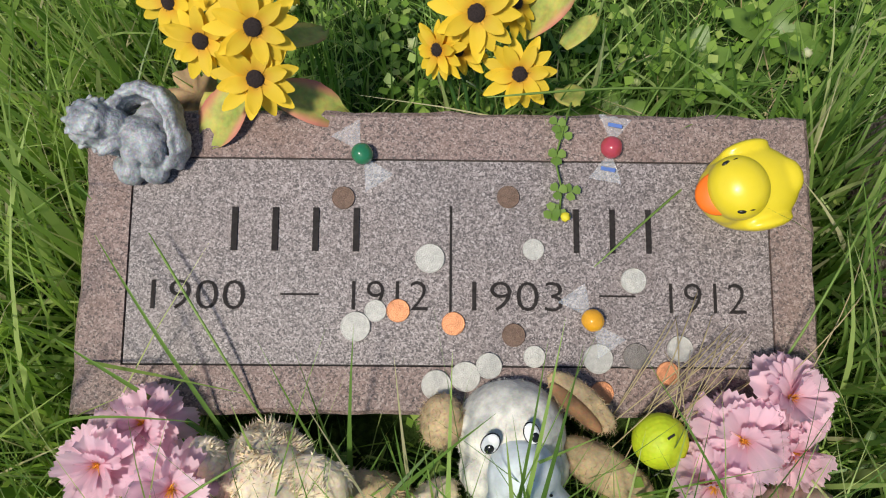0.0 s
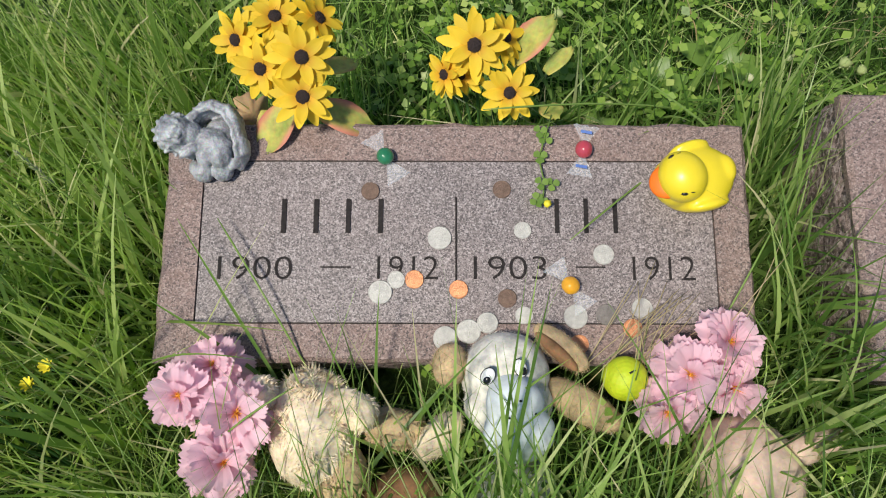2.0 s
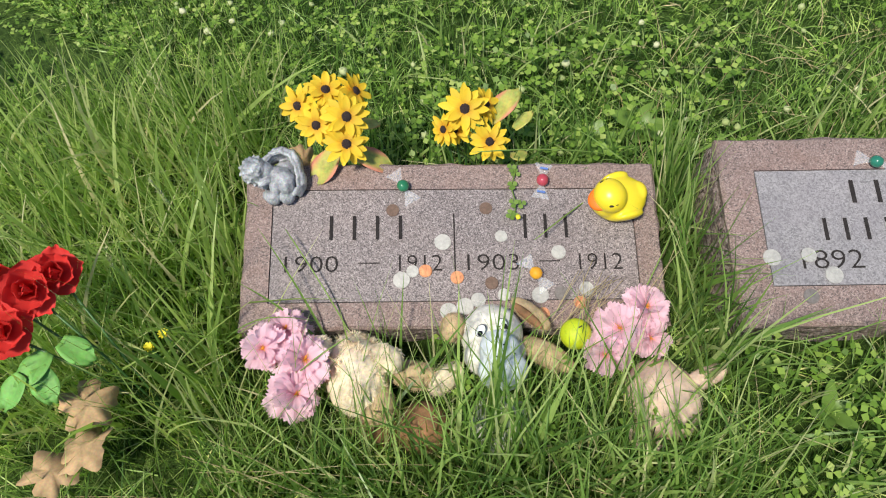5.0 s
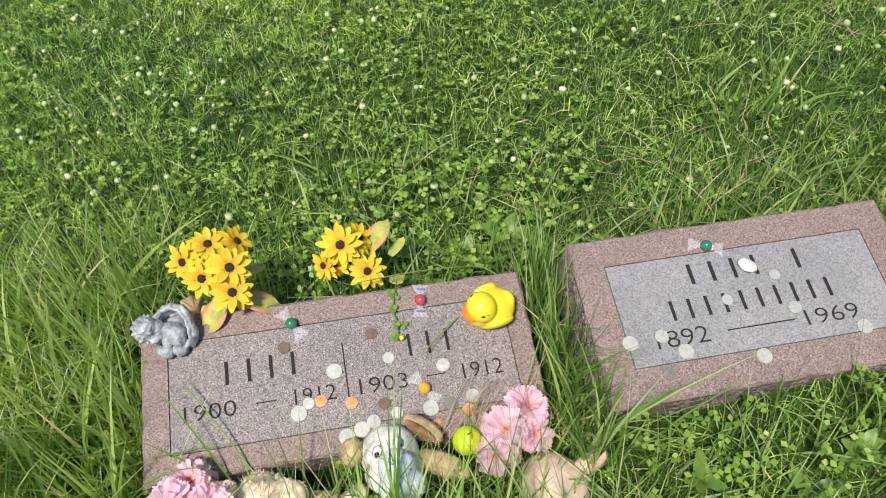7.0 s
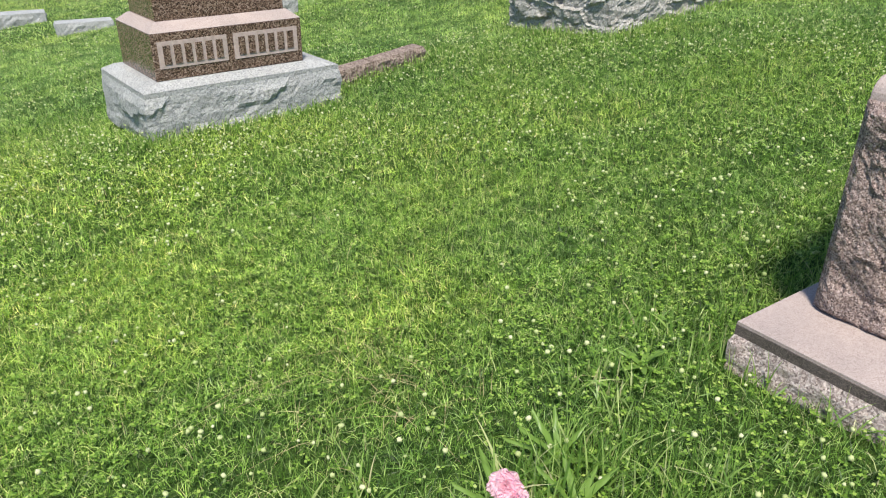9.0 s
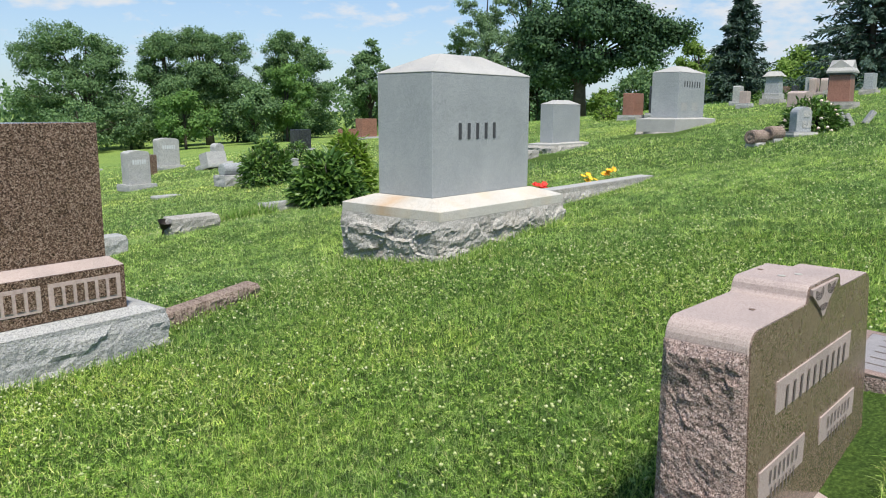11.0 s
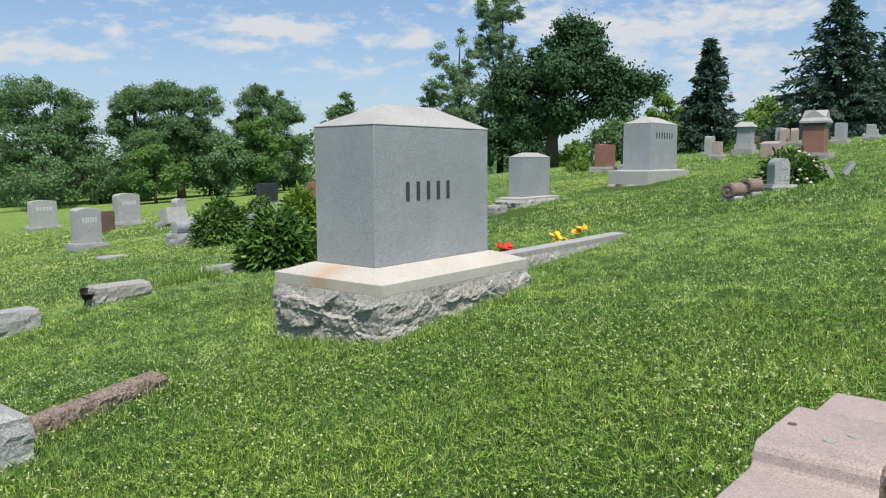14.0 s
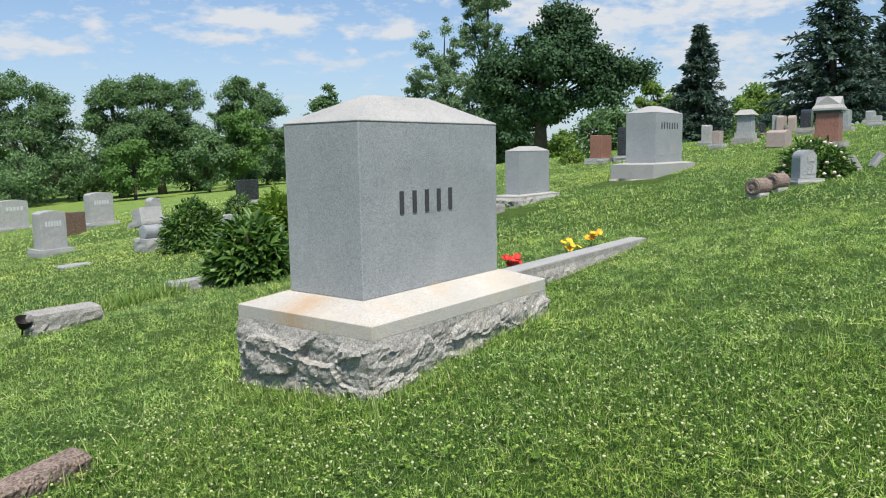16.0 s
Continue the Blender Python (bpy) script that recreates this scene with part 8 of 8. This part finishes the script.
sets += [tall_patch(70, 0.38, 0.92, -0.24, -0.145, 0.15, 0.0028, 0.5, aim=88), tall_patch(46, 0.335, 0.372, -0.16, 0.12, 0.24, 0.005, 0.5, aim=15)]
sets += [tall_patch(120, -0.4, 0.4, -0.5, -0.26, 0.2, 0.0013, 0.4)]
stuff("tall_grass", merged(sets), M_TALL, "long uncut green grass round the low gravestones", "grass")

# clover: three leaflets on each stalk
def clover_leaves(p, size, h):
    n = len(p)
    c = p + np.stack([rng.normal(size=n) * 0.01, rng.normal(size=n) * 0.01, h * rng.uniform(0.5, 1.2, n)], 1)
    a0 = rng.uniform(0, 6.28, n)
    out = []
    for k in range(3):
        a = a0 + k * 2.094
        way = unit(np.stack([np.cos(a), np.sin(a), rng.normal(size=n) * 0.2], 1))
        nor = unit(np.stack([rng.normal(size=n) * 0.25, rng.normal(size=n) * 0.25, np.ones(n)], 1))
        out.append(quads(c, way, nor, size * rng.uniform(0.7, 1.25, n), size * 0.95))
    return merged(out)


sets = []
for r0, r1, a0, a1, n, size, h in ((0.3, 2.2, -70, 110, 9000, 0.0105, 0.046), (2.2, 5.0, -45, 100, 17000, 0.0125, 0.05), (5.0, 9.0, -35, 98, 12000, 0.018, 0.052)):
    p = scatter(n, r0, r1, a0, a1)
    p = p[drift(p, 0.9, 8.0) + 0.25 * rng.normal(size=len(p)) > -0.05]
    sets.append(clover_leaves(p, size, h))
p = np.stack([rng.uniform(-0.1, 0.5, 200), rng.uniform(0.16, 0.5, 200)], 1)
p = p[clear_of_blocks(p)]
sets.append(clover_leaves(np.concatenate([p, ground_z(p[:, 0], p[:, 1])[:, None]], 1), 0.013, 0.08))
p = np.stack([rng.uniform(0.38, 1.1, 330), rng.uniform(-0.5, -0.15, 330)], 1)
p = p[clear_of_blocks(p)]
sets.append(clover_leaves(np.concatenate([p, ground_z(p[:, 0], p[:, 1])[:, None]], 1), 0.0115, 0.07))
stuff("clover", merged(sets), M_CLOVER, "low green clover leaves among the grass", "clover")


def ball_arrays(c, r, rings, sides):
    """Many small uneven balls, for flower heads too small to show single florets."""
    n = len(c)
    pts = [(0.0, 0.0, -1.0)]
    for j in range(rings):
        v = math.pi * (j + 1) / (rings + 1)
        pts += [(math.sin(v) * math.cos(2 * math.pi * (k + 0.5 * j) / sides), math.sin(v) * math.sin(2 * math.pi * (k + 0.5 * j) / sides), -math.cos(v)) for k in range(sides)]
    pts.append((0.0, 0.0, 1.0))
    pts = np.array(pts)
    m = len(pts)
    v = pts[None] * (r[:, None] * rng.uniform(0.78, 1.2, (n, m)))[..., None] * np.array([1, 1, 0.88]) + c[:, None]
    tris = []
    for k in range(sides):
        q = (k + 1) % sides
        tris += [0, 1 + q, 1 + k]
        for j in range(rings - 1):
            a0, a1, b0, b1 = 1 + j * sides + k, 1 + j * sides + q, 1 + (j + 1) * sides + k, 1 + (j + 1) * sides + q
            tris += [a0, a1, b0, a1, b1, b0]
        tris += [1 + (rings - 1) * sides + k, 1 + (rings - 1) * sides + q, m - 1]
    loops = (np.arange(n)[:, None] * m + np.array(tris)[None]).ravel()
    return v.reshape(-1, 3), loops, np.arange(0, len(loops), 3)


def clover_heads(p, size, petals):
    """White heads: a round core, with loose florets round the nearest ones."""
    n = len(p)
    c = p + np.array([0, 0, 1.0]) * (0.05 * rng.uniform(0.7, 1.3, n))[:, None]
    s = size * rng.uniform(0.6, 1.2, n)
    if not petals:
        return ball_arrays(c, s, 1, 4)
    which = np.repeat(np.arange(n), petals)
    d = unit(rng.normal(size=(n * petals, 3)) + np.array([0, 0, 0.25]))
    return merged([ball_arrays(c, s * 0.85, 2, 6), strands(c[which] + d * (s * 0.55)[which][:, None], d, rng.normal(size=d.shape) * 0.2, s[which] * 0.42, s[which] * 0.4, 1)])


sets = []
for r0, r1, a0, a1, n, size, petals in ((0.7, 3.5, -45, 100, 1500, 0.009, 16), (3.5, 7, -35, 98, 8600, 0.0085, 2), (7, 13, -25, 98, 10000, 0.0098, 0), (13, 26, -5, 98, 5000, 0.013, 0)):
    p = scatter(n, r0, r1, a0, a1)
    p = p[drift(p, 0.8, 2.0) + 0.6 * drift(p, 2.6, 6.0) + 0.25 * rng.normal(size=len(p)) > -0.05]
    sets.append(clover_heads(p, size, petals))
stuff("clover_flowers", merged(sets), M_CLOVER_FLOWER, "small white clover flower heads in the lawn", "clover")

# tall stems with pale seed heads
M_SEED = plain("ripening_seed_head", (0.5, 0.52, 0.27), 0.8, vary=0.25, size=200)


def seed_grass(x, y, z, lean_x, lean_y, head):
    """One grass stem that carries a narrow seed head; x, y, z: its tip."""
    base = (x - lean_x, y - lean_y, gz(x - lean_x, y - lean_y))
    t = thing("seeding_grass", "single tall grass stem with a pale seed head", "grass", None, "seeding grass stems")
    line = [np.array(base) + (np.array((x, y, z)) - np.array(base)) * np.array((k ** 1.6, k ** 1.6, k)) for k in np.linspace(0, 1, 8)]
    v, l, st = tube_arrays(line, [0.0011] * 7 + [0.0006], 5)
    mesh_part("stem", from_arrays("stem", v, l, st), M_MEADOW_LIT, t)
    top, below = np.array(line[-1]), np.array(line[-2])
    up = unit((top - below)[None])[0]
    n = 70
    k = rng.uniform(0, 1, n)
    side = unit(rng.normal(size=(n, 3)))
    pos = top[None] - up[None] * (k * head)[:, None]
    spikelets = strands(pos, unit(up[None] + side * 0.5), side * 0.1, 0.008 * (0.6 + 0.4 * np.sin(np.pi * k)), 0.0022, 2)
    mesh_part("seed_head", from_arrays("seed_head", *spikelets), M_SEED, t, "pale green seed head")


for x, y, z, lx, ly, head in ((-0.455, 0.63, 0.1, -0.06, 0.05, 0.07), (-0.374, 0.602, 0.1, -0.09, 0.04, 0.08), (-0.442, 0.249, 0.1, -0.03, 0.0, 0.06), (-0.41, 0.06, 0.09, -0.05, 0.03, 0.05), (-0.46, -0.03, 0.07, 0.02, 0.03, 0.05)):
    seed_grass(x, y, z, lx, ly, head)

# dry thatch between the markers and weeds with broad leaves
sets = []
for n, x0, x1, y0, y1 in ((260, 0.94, 1.03, -0.1, 0.12), (140, 0.9, 1.1, -0.16, -0.06), (120, -0.3, 0.3, 0.125, 0.18), (160, -0.4, 0.4, -0.5, -0.3), (120, 1.0, 1.5, 0.6, 1.2), (120, 0.3, 0.9, 0.2, 0.5), (60, -0.8, 1.9, 0.5, 2.2)):
    p = np.stack([rng.uniform(x0, x1, n), rng.uniform(y0, y1, n)], 1)
    p = np.concatenate([p, ground_z(p[:, 0], p[:, 1])[:, None] + 0.02], 1)
    sets.append(blades(p, rng.uniform(0.05, 0.12, n), 0.0016, 2.4, 3))
stuff("dry_thatch", merged(sets), M_STRAW, "dry straw-coloured thatch beside the stones", "dry grass")


def weed(x, y, count, length, width, label, mat=M_WEED):
    t = thing("broadleaf_weed", label, "weed", pose(x, y, gz(x, y) + 0.01), "broadleaf weeds")
    for k in range(count):
        a = 2 * math.pi * k / count + rng.uniform(-0.3, 0.3)
        ln = length * rng.uniform(0.7, 1.2)
        bm = bmesh.new()
        petal_bm(bm, pose(0, 0, 0, 0, 0, math.degrees(a)) @ pose(0, 0, 0, rng.uniform(-15, 15), rng.uniform(-72, -30), 0), ln, width, -0.4, 0.04, cols=4, rows=7)
        part("leaf", bm, mat, t, "")


for x, y, c, ln, w in ((1.2, 0.24, 13, 0.15, 0.02), (1.1, 0.2, 9, 0.1, 0.018), (1.33, 0.16, 11, 0.13, 0.019), (1.36, -0.02, 10, 0.1, 0.02), (1.42, 0.3, 10, 0.12, 0.018), (0.34, 0.3, 6, 0.06, 0.035), (0.15, 0.2, 6, 0.05, 0.03), (0.62, -0.3, 8, 0.045, 0.02), (0.48, -0.24, 6, 0.045, 0.02), (0.72, -0.25, 7, 0.04, 0.02), (0.55, -0.36, 7, 0.045, 0.02), (0.82, -0.34, 7, 0.04, 0.022), (1.9, 0.42, 8, 0.08, 0.018), (0.9, -0.26, 8, 0.05, 0.022), (0.24, 0.26, 6, 0.05, 0.035)):
    weed(x, y, c, ln, w, "broad-leaved green weed in the grass")
